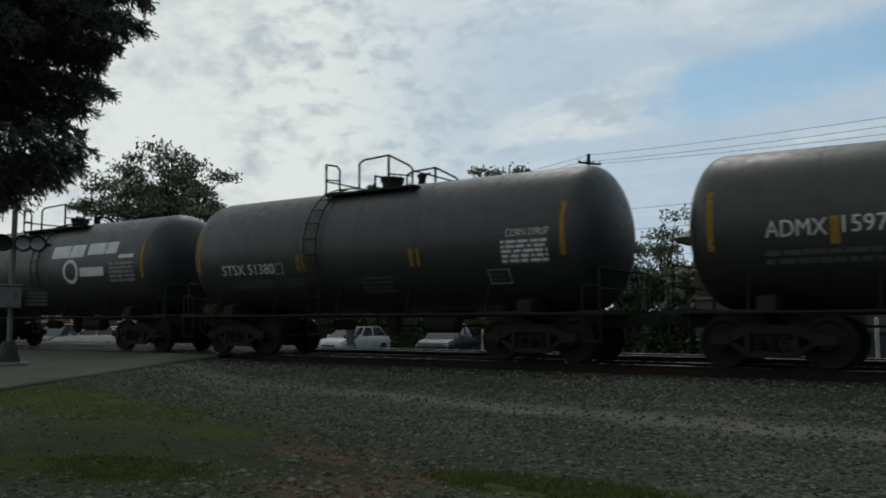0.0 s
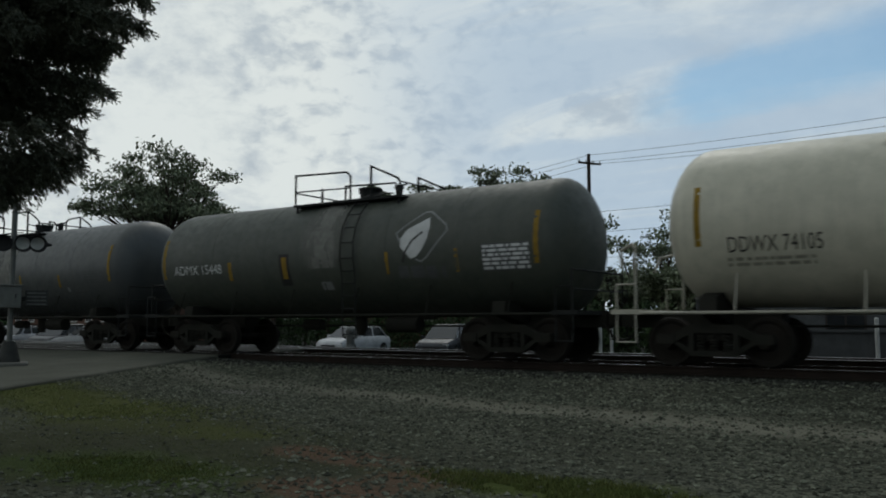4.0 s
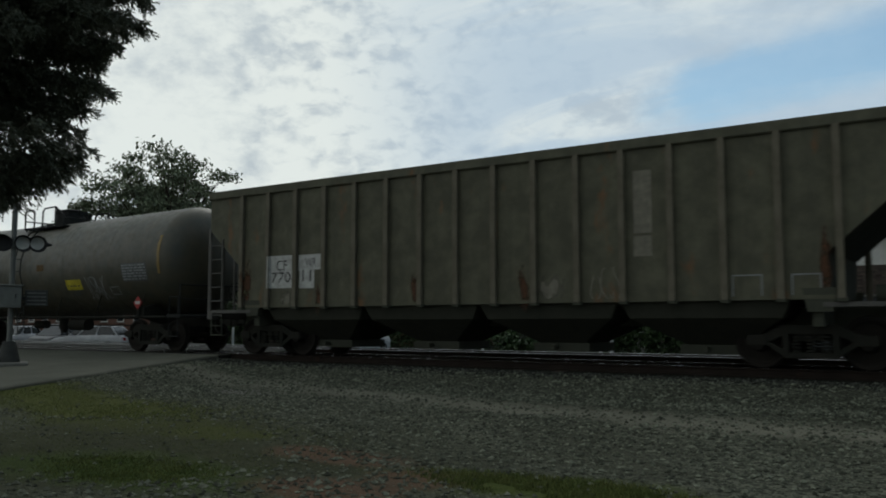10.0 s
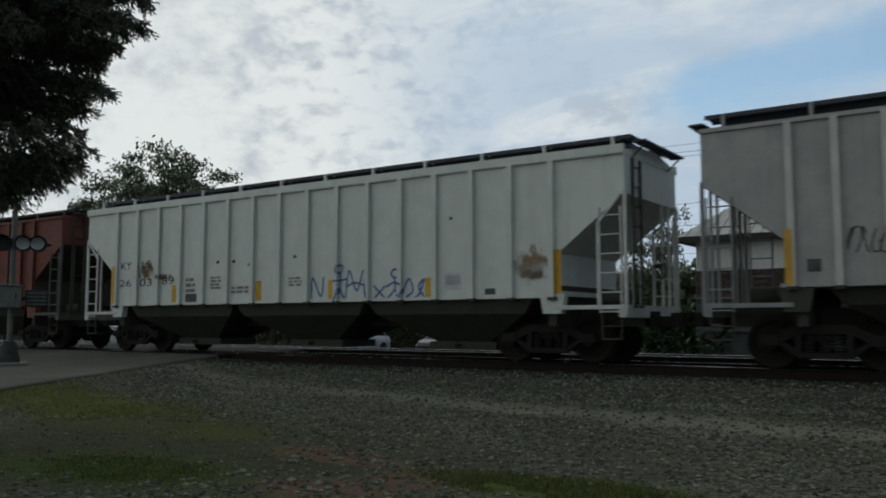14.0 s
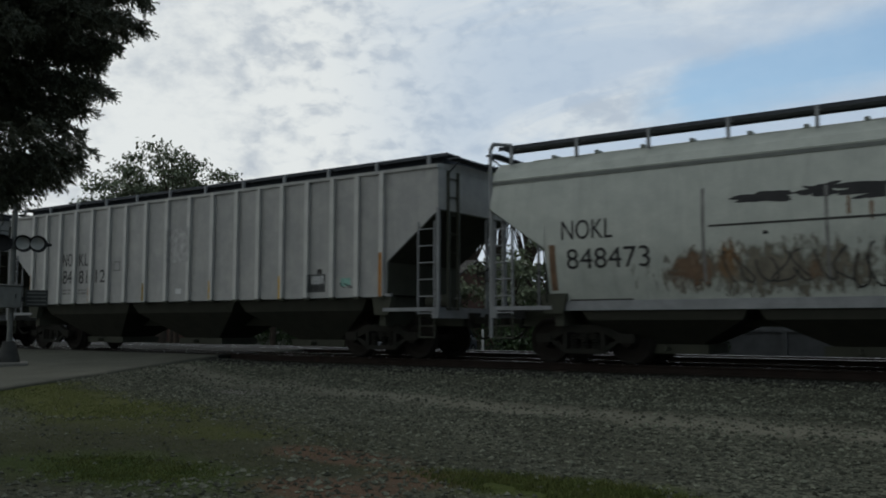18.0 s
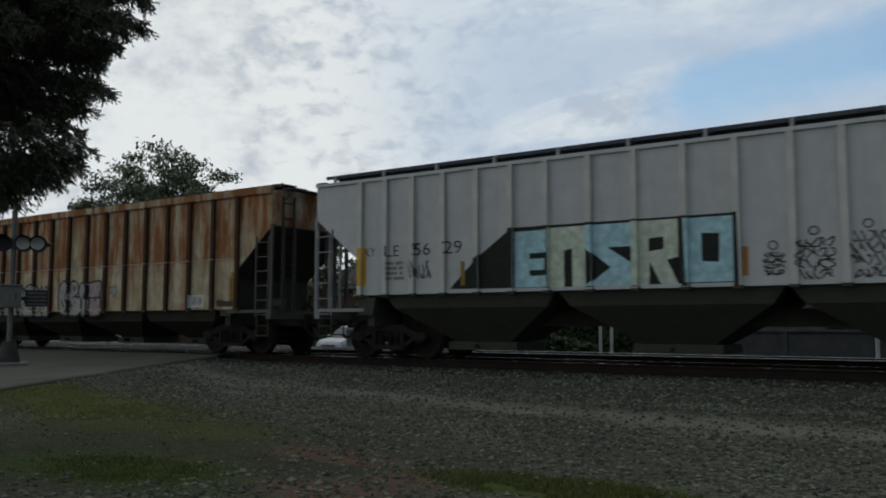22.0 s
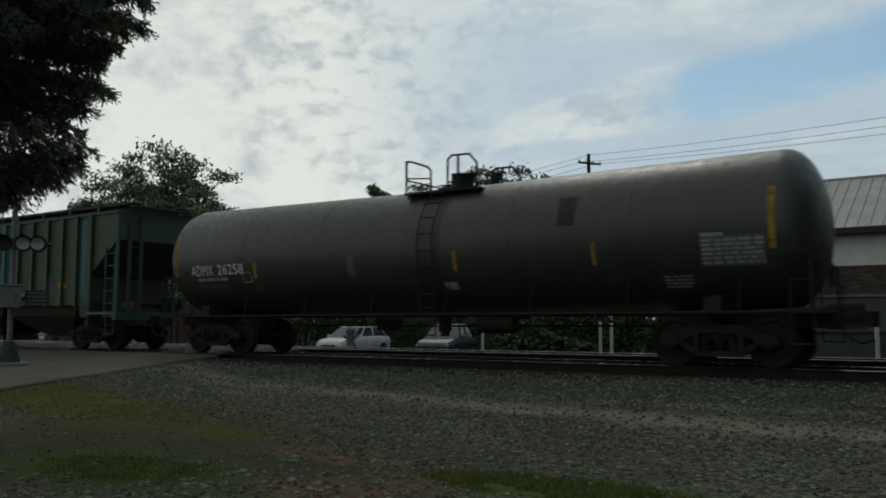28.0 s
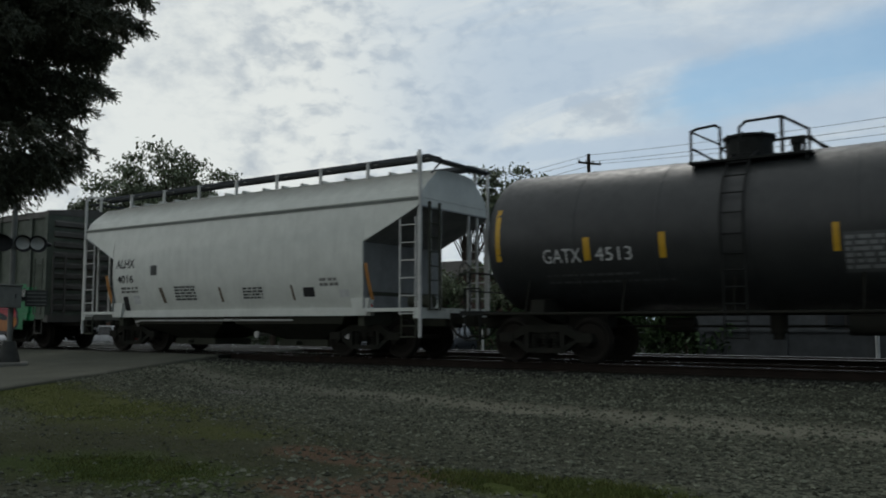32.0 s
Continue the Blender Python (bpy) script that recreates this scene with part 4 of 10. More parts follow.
TRIMWHITE = plain("white ladder paint", (0.6, 0.6, 0.57), 0.5)
TRIMGREEN = plain("blue-green ladder paint", (0.04, 0.085, 0.08), 0.6)

OLIVEPOST = paint("worn tan post paint", (0.15, 0.135, 0.10), (0.10, 0.09, 0.065), streak=0.4, rough=0.8, rust=0.2, rust_col=(0.09, 0.05, 0.025))
RUSTPOST = paint("brown rusted posts", (0.075, 0.042, 0.027), (0.05, 0.03, 0.02), streak=0.4, rough=0.9)
GREYPOST = paint("pale worn posts", (0.36, 0.34, 0.31), (0.25, 0.2, 0.17), streak=0.5, rough=0.8, rust=0.25, rust_col=(0.12, 0.06, 0.04))
GREYPOST2 = paint("pale grey posts", (0.52, 0.52, 0.48), (0.44, 0.44, 0.41), streak=0.3, rough=0.6)
DULLYELLOW = stain("dull yellow stripe", (0.30, 0.19, 0.025))
RIBS_A = [round(0.954 * (k - 7.5), 3) for k in range(16)]
RIBS_B = [sx * x for sx, x in zip([-1] * 9 + [1] * 9, [7.22, 6.48, 5.71, 4.88, 4.02, 3.18, 2.36, 1.42, 0.48, 0.48, 1.42, 2.36, 3.18, 4.02, 4.88, 5.71, 6.48, 7.22])]
# ---- the consist, in its order; x at time zero ----
tank_one = tank_car("tank_car", "black tank car with white logo shapes, faded", -26.40, 10.9, 13.0, 1.50, 2.60, BLACK_G, BLACKFIT, platform=3.6, stripes=((5.45, 1), (-5.45, 1)))
tank_two = tank_car("tank_car", "black corn syrup tank car with white stencils and paired yellow stripes", -12.95, 10.9, 12.6, 1.56, 2.64, BLACK_G, BLACKFIT, ladder_x=-1.3, platform=2.8, dome_x=-0.02, stripes=((-5.45, 1), (5.45, 1)), plat_h=0.82)
tank_three = tank_car("tank_car", "plain black tank car with white lettering and yellow stripes", 0.77, 10.7, 12.6, 1.50, 2.57, BLACK, BLACKFIT, ladder_x=-0.6, platform=3.58, stripes=((-5.35, 1), (5.35, 1)), dome_x=0.35, plat_h=0.82, sag=0.06)
tank_four = tank_car("tank_car", "blue-black tank car with a pale dusty band round its middle", 14.86, 11.9, 13.9, 1.48, 2.54, BLUEGREY, BLACKFIT, ladder_x=-1.6, platform=2.75, stripes=((-5.95, 1), (5.95, 1)), dome_x=-0.04, plat_h=0.82)
leaf = tank_car("tank_car", "greenish black tank car with a white leaf emblem", 29.35, 11.8, 13.6, 1.48, 2.51, BLACK_GR, BLACKFIT, platform=3.48, ladder_x=0.9, stripes=((-5.9, 1), (5.9, 1)), dome_x=0.36, plat_h=0.82, rail_style=2)
white = tank_car("tank_car", "long dirty cream tank car with rust marks and scrawls", 45.79, 14.4, 17.9, 1.55, 2.66, CREAM, CREAM_FIT, ladder_x=-1.0, dome=(0.5, 0.42), platform=5.35, rail_style=1, end_rail=True, plat_h=0.9, stripes=((-7.2, 1), (7.2, 1)), dome_x=0.72, head=0.9, sag=0.06)
tank_seven = tank_car("tank_car", "dull greenish black tank car with a yellow label", 63.44, 14.0, 15.6, 1.58, 2.68, BLACK_GR, BLACKFIT, ladder_x=0.0, dome=(0.48, 0.5), platform=2.5, plat_h=0.70, dome_x=0.36, rail_style=3, reservoir=7.0, stripes=((-7.0, 1), (7.0, 1)), sag=0.09)
tank8 = tank_car("tank_car", "brown-dusted black tank car with yellow label and red placard", 80.20, 14.2, 15.9, 1.58, 2.69, BLACK_BR, BLACKFIT, ladder_x=-0.05, dome=(0.48, 0.42), platform=2.35, plat_h=0.66, dome_x=0.27, rail_style=3, stripes=((-7.1, 1), (7.1, 1)), stripe_mat=plain("dusty yellow", (0.2, 0.13, 0.03), 0.6), sag=0.08)
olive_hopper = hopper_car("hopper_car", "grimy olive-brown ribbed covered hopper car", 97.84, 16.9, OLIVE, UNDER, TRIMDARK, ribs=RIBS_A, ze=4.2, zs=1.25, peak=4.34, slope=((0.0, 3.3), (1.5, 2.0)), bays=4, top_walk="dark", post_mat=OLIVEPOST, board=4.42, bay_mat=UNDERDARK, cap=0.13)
red_hopper = hopper_car("hopper_car", "oxide red ribbed covered hopper car", 116.55, 17.4, RED, UNDER, TRIMDARK, ribs=RIBS_B, ze=4.22, zs=1.42, bays=3, top_walk="dark", roof_mat=RED, peak=4.3, board=4.48, bay_mat=UNDERDARK, bracket_mat=RED)
pale_hopper = hopper_car("hopper_car", "pale grey-green ribbed covered hopper car with white rails", 135.41, 17.4, PALE, UNDER, TRIMWHITE, ribs=RIBS_A, ze=4.15, zs=1.36, bays=3, ends="rail", roof_mat=PALE, end_mat=PALE, peak=4.35, board=4.52, cap=0.12, bracket_mat=PALE)
grey_hopper_a = hopper_car("hopper_car", "weathered grey ribbed covered hopper car", 154.35, 17.5, GREY, UNDER, TRIMGREY, ribs=RIBS_B, ze=4.34, zs=1.46, bays=3, peak=4.46, post_mat=GREYPOST2, board=4.67, bay_mat=UNDERDARK)
grey_hopper_b = hopper_car("hopper_car", "weathered grey ribbed covered hopper car with a pale panel", 173.36, 17.5, GREY, UNDER, TRIMGREY, ribs=RIBS_B, ze=4.34, zs=1.46, bays=3, peak=4.46, post_mat=GREYPOST2, board=4.65, bay_mat=UNDERDARK)
smooth_hopper = hopper_car("hopper_car", "smooth-sided off-white covered hopper car with peeling paint", 192.16, 17.35, GREYW, UNDER, TRIMGREY, curved=True, ze=3.82, zs=1.22, peak=4.32, bay_mat=UNDERDARK, bays=4, slope=((0.0, 3.2), (1.3, 2.3)), top_walk="high", board=4.6, tall_end=True)
rusty_hopper = hopper_car("hopper_car", "cream covered hopper car streaked with orange rust", 210.77, 16.7, RUSTY, UNDER, TRIMDARK, ribs=RIBS_A, ze=4.2, zs=1.22, peak=4.36, slope=((0.0, 3.3), (1.5, 2.0)), bays=4, top_walk="dark", post_mat=RUSTPOST, board=4.43, bay_mat=UNDERDARK, cap=0.13, roof_mat=RUSTY)
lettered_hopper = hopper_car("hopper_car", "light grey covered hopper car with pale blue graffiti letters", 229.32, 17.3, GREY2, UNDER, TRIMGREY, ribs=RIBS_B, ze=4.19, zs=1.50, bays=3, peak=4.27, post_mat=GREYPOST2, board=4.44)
faded_hopper = hopper_car("hopper_car", "faded brown and grey covered hopper car with white number panels", 247.94, 17.4, FADED, UNDER, TRIMGREY, ribs=RIBS_B, ze=4.15, zs=1.55, bays=3, peak=4.28, post_mat=GREYPOST, board=4.41)
green = hopper_car("hopper_car", "dull green covered hopper car with teal stripes", 267.26, 16.95, GREEN, UNDER, TRIMGREEN, ribs=RIBS_B, ze=4.18, zs=1.42, bays=3, top_walk="dark", peak=4.3, board=4.48, bay_mat=UNDERDARK)
long_tank = tank_car("tank_car", "long black tank car with white stencils and a data panel", 286.41, 15.95, 17.4, 1.50, 2.58, BLACK, BLACKFIT, ladder_x=0.6, dome=(0.25, 0.3), platform=2.05, dome_x=0.64, stripes=((-7.95, 1), (7.95, 1)), plat_h=0.80, rail_style=4, sag=0.09)
boxcar = box_car("boxcar", "dark green plug-door boxcar with pink and green graffiti", 305.32, 16.9, BOXGREEN, BOXDOOR, TRIMDARK)
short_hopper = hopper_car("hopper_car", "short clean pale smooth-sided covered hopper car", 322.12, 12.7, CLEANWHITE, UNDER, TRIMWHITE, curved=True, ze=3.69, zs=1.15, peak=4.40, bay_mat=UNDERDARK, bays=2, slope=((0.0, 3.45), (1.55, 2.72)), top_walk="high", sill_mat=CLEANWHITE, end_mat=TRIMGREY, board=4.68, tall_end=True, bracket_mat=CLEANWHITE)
s = Shape()
s.pipe([(-3.98, -1.2, 0.75), (-3.92, -1.3, 0.86), (-3.7, -1.3, 0.90), (2.35, -1.3, 0.90)], 0.035, 8)
part("vent_pipe", s, TRIMWHITE, short_hopper, "white painted pipe below the sill", smooth=40)
for gx in (0.75, 3.9):
    s = Shape()
    s.disc((gx, -1.0, 0.52), 0.09, "y", 14, 0.06)
    s.tube((gx, -1.0, 0.52), (gx, -0.5, 0.52), 0.03, 8)
    part("gate_capstan", s, TRIMWHITE, short_hopper, smooth=35)
last_tank = tank_car("tank_car", "glossy blue-black tank car with bright yellow stripes", 335.67, 10.3, 12.3, 1.50, 2.56, BLACK_G, BLACKFIT, dome=(0.44, 0.36), platform=2.2, plat_h=0.70, stripes=((-5.15, 1), (5.15, 1)), dome_x=-0.12, man_dx=-0.22, rail_style=3, ladder_x=-0.3, stripe_mat=YELLOW, sag=0.05)
TRAIN = [tank_one, tank_two, tank_three, tank_four, leaf, white, tank_seven, tank8, olive_hopper, red_hopper, pale_hopper, grey_hopper_a, grey_hopper_b, smooth_hopper, rusty_hopper, lettered_hopper, faded_hopper, green, long_tank, boxcar, short_hopper, last_tank]
# ---- paint marks on the cars ----
from mathutils.geometry import tessellate_polygon
CREAMGREY = stain("grey print on cream", (0.33, 0.32, 0.26))
OLDYELLOW = stain("worn yellow print", (0.30, 0.20, 0.03))
OLDYELLOW2 = stain("rubbed orange print", (0.10, 0.06, 0.02))
GRIME = stain("olive grime smudge", (0.235, 0.215, 0.165))
INKFADE = stain("rubbed black print", (0.06, 0.06, 0.055))
RUSTSTAIN = stain("orange rust stain", (0.30, 0.15, 0.045))
RUSTSTAIN2 = stain("thin brown rust stain", (0.22, 0.14, 0.085))
RUSTSTAIN3 = stain("dark brown rust stain", (0.095, 0.045, 0.022))
SHADOWGREY = stain("dark grey panel paint", (0.10, 0.105, 0.10))
PATCHWHITE = stain("white patch paint", (0.52, 0.52, 0.49))
PATCHGREY = stain("pale grey patch paint", (0.34, 0.32, 0.29))
OLIVELIGHT = stain("pale worn patch", (0.22, 0.205, 0.16))
PINKWHITE = stain("pinkish stencil paint", (0.30, 0.2, 0.17))
REDPALE = stain("pale red patch", (0.26, 0.075, 0.06))
STENCILDIM = stain("dim grey print", (0.25, 0.25, 0.235))
BLUEINK = stain("blue spray paint", (0.09, 0.17, 0.40))
PALEPATCH = stain("scraped pale patch", (0.48, 0.45, 0.35))
GREYPALE = stain("paler grey panel", (0.48, 0.48, 0.46))
TEALPALE = stain("pale teal sticker", (0.25, 0.45, 0.38))
MAROON = stain("dark maroon primer", (0.07, 0.03, 0.025))
BUBBLE = stain("pale grey spray fill", (0.38, 0.385, 0.37))
BUBBLEPINK = stain("pale mauve spray fill", (0.40, 0.33, 0.33))
BACKING = stain("dark spray backing", (0.022, 0.025, 0.022))
PALEBLUE = stain("pale blue spray paint", (0.46, 0.72, 0.79))
PALEGREEN = stain("pale green spray paint", (0.64, 0.73, 0.59))
BLACKDUST = stain("dust on black", (0.035, 0.035, 0.033))
BANDDUST = stain("pale dust band", (0.25, 0.25, 0.225))
GRAFGREEN = stain("bright green spray paint", (0.02, 0.23, 0.08), 0.5)
GRAFGREEN2 = stain("pale green spray wash", (0.16, 0.30, 0.2), 0.5)
GRAFORANGE = stain("orange spray paint", (0.46, 0.17, 0.035), 0.5)
GRAFPINK = stain("pink spray paint", (0.46, 0.05, 0.085), 0.5)
GRAFROSE = stain("rose spray paint", (0.50, 0.11, 0.18), 0.5)
GRAFRED = stain("red spray paint", (0.48, 0.06, 0.07), 0.5)
EDGEPINK = stain("pale pink spray edge", (0.62, 0.42, 0.46), 0.5)
GRAFLILAC = stain("lilac spray paint", (0.50, 0.27, 0.42), 0.5)
NIGHTBLUE = stain("blue-black spray outline", (0.012, 0.013, 0.024), 0.5)
LIMELABEL = stain("dulled yellow-green label", (0.50, 0.42, 0.03))
LABELYELLOW = plain("clean yellow label", (0.80, 0.66, 0.03), 0.5)
PALELETTER = stain("flaking cream letters", (0.42, 0.38, 0.28))
BROWNSTRIPE = stain("faded brown stripe", (0.17, 0.14, 0.10))
REDLAMP = plain("red reflector", (0.55, 0.03, 0.03), 0.3)


def paint_on(car, pts, faces, material, name, proud=0.006, lower=None, upper=None):
    """Lays a flat outline of (x, z) points onto the car's near side, over its posts and round its shell."""
    skin, ribs = car_skins[car.name], car_ribs.get(car.name)
    bm = bmesh.new()
    vs = [bm.verts.new((x, 0, z)) for x, z in pts]
    for f in faces:
        try:
            bm.faces.new([vs[i] for i in f])
        except ValueError:
            pass

    def cut(co, no, clear_in=False, clear_out=False):
        bmesh.ops.bisect_plane(bm, geom=bm.verts[:] + bm.edges[:] + bm.faces[:], plane_co=co, plane_no=no, dist=1e-5, clear_inner=clear_in, clear_outer=clear_out)
    if lower is not None:
        cut((0, 0, lower), (0, 0, 1), clear_in=True)
    if upper is not None:
        cut((0, 0, upper), (0, 0, 1), clear_out=True)
    xs, zs = [p[0] for p in pts], [p[1] for p in pts]
    x0, x1, z0, z1 = min(xs), max(xs), min(zs), max(zs)
    if ribs and proud < 0.05:
        for xr in ribs[0]:
            for d in (-ribs[1], -ribs[2], ribs[2], ribs[1]):
                if x0 < xr + d < x1:
                    cut((xr + d, 0, 0), (1, 0, 0))
    elif not ribs:
        z = math.floor(z0 / 0.12) * 0.12
        while z < z1:
            if z > z0:
                cut((0, 0, z), (0, 0, 1))
            z += 0.12
    for zc_ in car_steps.get(car.name, ()):
        if z0 < zc_ < z1:
            cut((0, 0, zc_), (0, 0, 1))
    for v in bm.verts:
        y = skin(v.co.z, v.co.x)
        if ribs and proud < 0.05:
            d = min((abs(v.co.x - xr) for xr in ribs[0]), default=9)
            if d < ribs[1]:
                y -= ribs[3] * min(1.0, (ribs[1] - d) / (ribs[1] - ribs[2]))
        v.co.y = y - proud
    me = bpy.data.meshes.new(name)
    bmesh.ops.recalc_face_normals(bm, faces=bm.faces)
    bm.to_mesh(me)
    bm.free()
    me.materials.append(material)
    return part(name, me, None, car)


def word(car, body, x0, x1, z0, z1, material, fat=0.0, slant=0.0, proud=0.008, name="lettering", lower=None, upper=None):
    """Letters stretched to fill the given box."""
    vs, fs = text_outline(body, fat)
    a0, a1 = min(p[0] for p in vs), max(p[0] for p in vs)
    b0, b1 = min(p[1] for p in vs), max(p[1] for p in vs)
    pts = []
    for u, w in vs:
        f = (w - b0) / (b1 - b0)
        pts.append((x0 + (x1 - x0) * (u - a0) / (a1 - a0) + slant * (z1 - z0) * (f - 0.5), z0 + (z1 - z0) * f))
    return paint_on(car, pts, fs, material, name, proud, lower, upper)


def plate(car, x0, x1, z0, z1, material, name="panel", proud=0.005):
    return paint_on(car, [(x0, z0), (x1, z0), (x1, z1), (x0, z1)], [(0, 1, 2, 3)], material, name, proud)


def bars(car, x0, x1, z0, z1, rows, material, proud=0.010):
    """Rows of small bars in place of small print."""
    rnd = random.Random(int((x0 + z0) * 100) + rows)
    pts, fs = [], []
    step = (z1 - z0) / rows
    for i in range(rows):
        za, zb_ = z0 + step * (i + 0.2), z0 + step * (i + 0.82)
        u = x0
        while u < x1 - 0.02:
            w = min(rnd.uniform(0.08, 0.34) * max(0.4, step * 8), x1 - u)
            n = len(pts)
            pts += [(u, za), (u + w, za), (u + w, zb_), (u, zb_)]
            fs.append((n, n + 1, n + 2, n + 3))
            u += w + rnd.uniform(0.025, 0.07)
    return paint_on(car, pts, fs, material, "stencil_print", proud)


def outline(car, x0, x1, z0, z1, material, w=0.03, proud=0.009):
    pts = [(x0, z0), (x1, z0), (x1, z1), (x0, z1), (x0 + w, z0 + w), (x1 - w, z0 + w), (x1 - w, z1 - w), (x0 + w, z1 - w)]
    return paint_on(car, pts, [(0, 1, 5, 4), (1, 2, 6, 5), (2, 3, 7, 6), (3, 0, 4, 7)], material, "stencil_box", proud)


def ribbon(path, w, pts, fs):
    for (ax, az), (bx, bz) in zip(path, path[1:]):
        d = math.hypot(bx - ax, bz - az)
        if d < 1e-4:
            continue
        nx, nz = -(bz - az) / d * w / 2, (bx - ax) / d * w / 2
        ex, ez = (bx - ax) / d * w * 0.25, (bz - az) / d * w * 0.25
        n = len(pts)
        pts += [(ax - nx - ex, az - nz - ez), (bx - nx + ex, bz - nz + ez), (bx + nx + ex, bz + nz + ez), (ax + nx - ex, az + nz - ez)]
        fs.append((n, n + 1, n + 2, n + 3))


def scrawl(car, x0, x1, z0, z1, strokes, material, w, seed):
    """Looping spray-can strokes that cannot be read."""
    rnd = random.Random(seed)
    pts, fs = [], []
    for k in range(strokes):
        cx = x0 + (x1 - x0) * (k + 0.5) / strokes
        half = (x1 - x0) / strokes * rnd.uniform(0.5, 0.8)
        a, b = rnd.uniform(0, 6.28), rnd.uniform(0.6, 1.6)
        path = []
        for i in range(15):
            f = i / 14
            px = cx + half * math.sin(a + f * 5.2 * b) * (0.7 + 0.3 * math.sin(3 * f + a))
            pz = z0 + (z1 - z0) * min(1, max(0, 0.5 + 0.5 * math.cos(a * 1.7 + f * 4.1) * rnd.uniform(0.92, 1.0)))
            path.append((min(x1, max(x0, px)), pz))
        ribbon(path, w, pts, fs)
    return paint_on(car, pts, fs, material, "graffiti_tag", 0.007)


soft_stains = {}


def soft_band(material):
    """Dust that thins out towards the band's two edges and in streaks."""
    m = material.copy()
    nt = m.node_tree
    N, L = nt.nodes.new, nt.links.new
    out = [n for n in nt.nodes if n.type == "OUTPUT_MATERIAL"][0]
    tc, sp = N("ShaderNodeTexCoord"), N("ShaderNodeSeparateXYZ")
    L(tc.outputs["Generated"], sp.inputs[0])
    d = N("ShaderNodeMath")
    d.operation = "SUBTRACT"
    L(sp.outputs[0], d.inputs[0])
    d.inputs[1].default_value = 0.5
    ab = N("ShaderNodeMath")
    ab.operation = "ABSOLUTE"
    L(d.outputs[0], ab.inputs[0])
    mp = N("ShaderNodeMapping")
    mp.inputs["Scale"].default_value = (1, 0.3, 0.3)
    L(tc.outputs["Object"], mp.inputs[0])
    nz = N("ShaderNodeTexNoise")
    nz.inputs["Scale"].default_value, nz.inputs["Detail"].default_value = 6.0, 6.0
    L(mp.outputs[0], nz.inputs["Vector"])
    ma = N("ShaderNodeMath")
    ma.operation = "MULTIPLY_ADD"
    L(ab.outputs[0], ma.inputs[0])
    ma.inputs[1].default_value = -1.1
    L(nz.outputs["Fac"], ma.inputs[2])
    r = N("ShaderNodeMapRange")
    r.inputs["From Min"].default_value, r.inputs["From Max"].default_value, r.inputs["To Max"].default_value = -0.05, 0.35, 0.8
    L(ma.outputs[0], r.inputs["Value"])
    tr, mx = N("ShaderNodeBsdfTransparent"), N("ShaderNodeMixShader")
    L(r.outputs["Result"], mx.inputs[0])
    L(tr.outputs[0], mx.inputs[1])
    L(nt.nodes["Principled BSDF"].outputs[0], mx.inputs[2])
    L(mx.outputs[0], out.inputs["Surface"])
    return m


def soft_stain(material):
    """The same colour thinning out to bare paint in a ragged, streaky edge."""
    if material.name in soft_stains:
        return soft_stains[material.name]
    m = material.copy()
    m.name = material.name + " thinning out"
    nt = m.node_tree
    N, L = nt.nodes.new, nt.links.new
    out = [n for n in nt.nodes if n.type == "OUTPUT_MATERIAL"][0]
    tc = N("ShaderNodeTexCoord")
    mp = N("ShaderNodeMapping")
    mp.inputs["Location"].default_value = (-1, 0, -1)
    mp.inputs["Scale"].default_value = (2, 0, 2)
    L(tc.outputs["Generated"], mp.inputs[0])
    ln = N("ShaderNodeVectorMath")
    ln.operation = "LENGTH"
    L(mp.outputs[0], ln.inputs[0])
    m2 = N("ShaderNodeMapping")
    m2.inputs["Scale"].default_value = (1, 1, 0.4)
    L(tc.outputs["Object"], m2.inputs[0])
    nz = N("ShaderNodeTexNoise")
    nz.inputs["Scale"].default_value, nz.inputs["Detail"].default_value, nz.inputs["Roughness"].default_value = 7.0, 6.0, 0.66
    L(m2.outputs[0], nz.inputs["Vector"])
    ma = N("ShaderNodeMath")
    ma.operation = "MULTIPLY_ADD"
    L(ln.outputs["Value"], ma.inputs[0])
    ma.inputs[1].default_value = -0.42
    L(nz.outputs["Fac"], ma.inputs[2])
    r = N("ShaderNodeMapRange")
    r.inputs["From Min"].default_value, r.inputs["From Max"].default_value, r.inputs["To Max"].default_value = 0.16, 0.34, 0.92
    L(ma.outputs[0], r.inputs["Value"])
    tr, mx = N("ShaderNodeBsdfTransparent"), N("ShaderNodeMixShader")
    L(r.outputs["Result"], mx.inputs[0])
    L(tr.outputs[0], mx.inputs[1])
    L(nt.nodes["Principled BSDF"].outputs[0], mx.inputs[2])
    L(mx.outputs[0], out.inputs["Surface"])
    soft_stains[material.name] = m
    return m


def blot(car, x0, x1, z0, z1, material, seed, ragged=0.3):
    if material not in (INK, WHITE) and (x1 - x0) > 0.12:
        gx, gz = (x1 - x0) * 0.16, (z1 - z0) * 0.16
        return paint_on(car, [(x0 - gx, z0 - gz), (x1 + gx, z0 - gz), (x1 + gx, z1 + gz), (x0 - gx, z1 + gz)], [(0, 1, 2, 3)], soft_stain(material), "paint_stain", 0.0045)
    return hard_blot(car, x0, x1, z0, z1, material, seed, ragged)


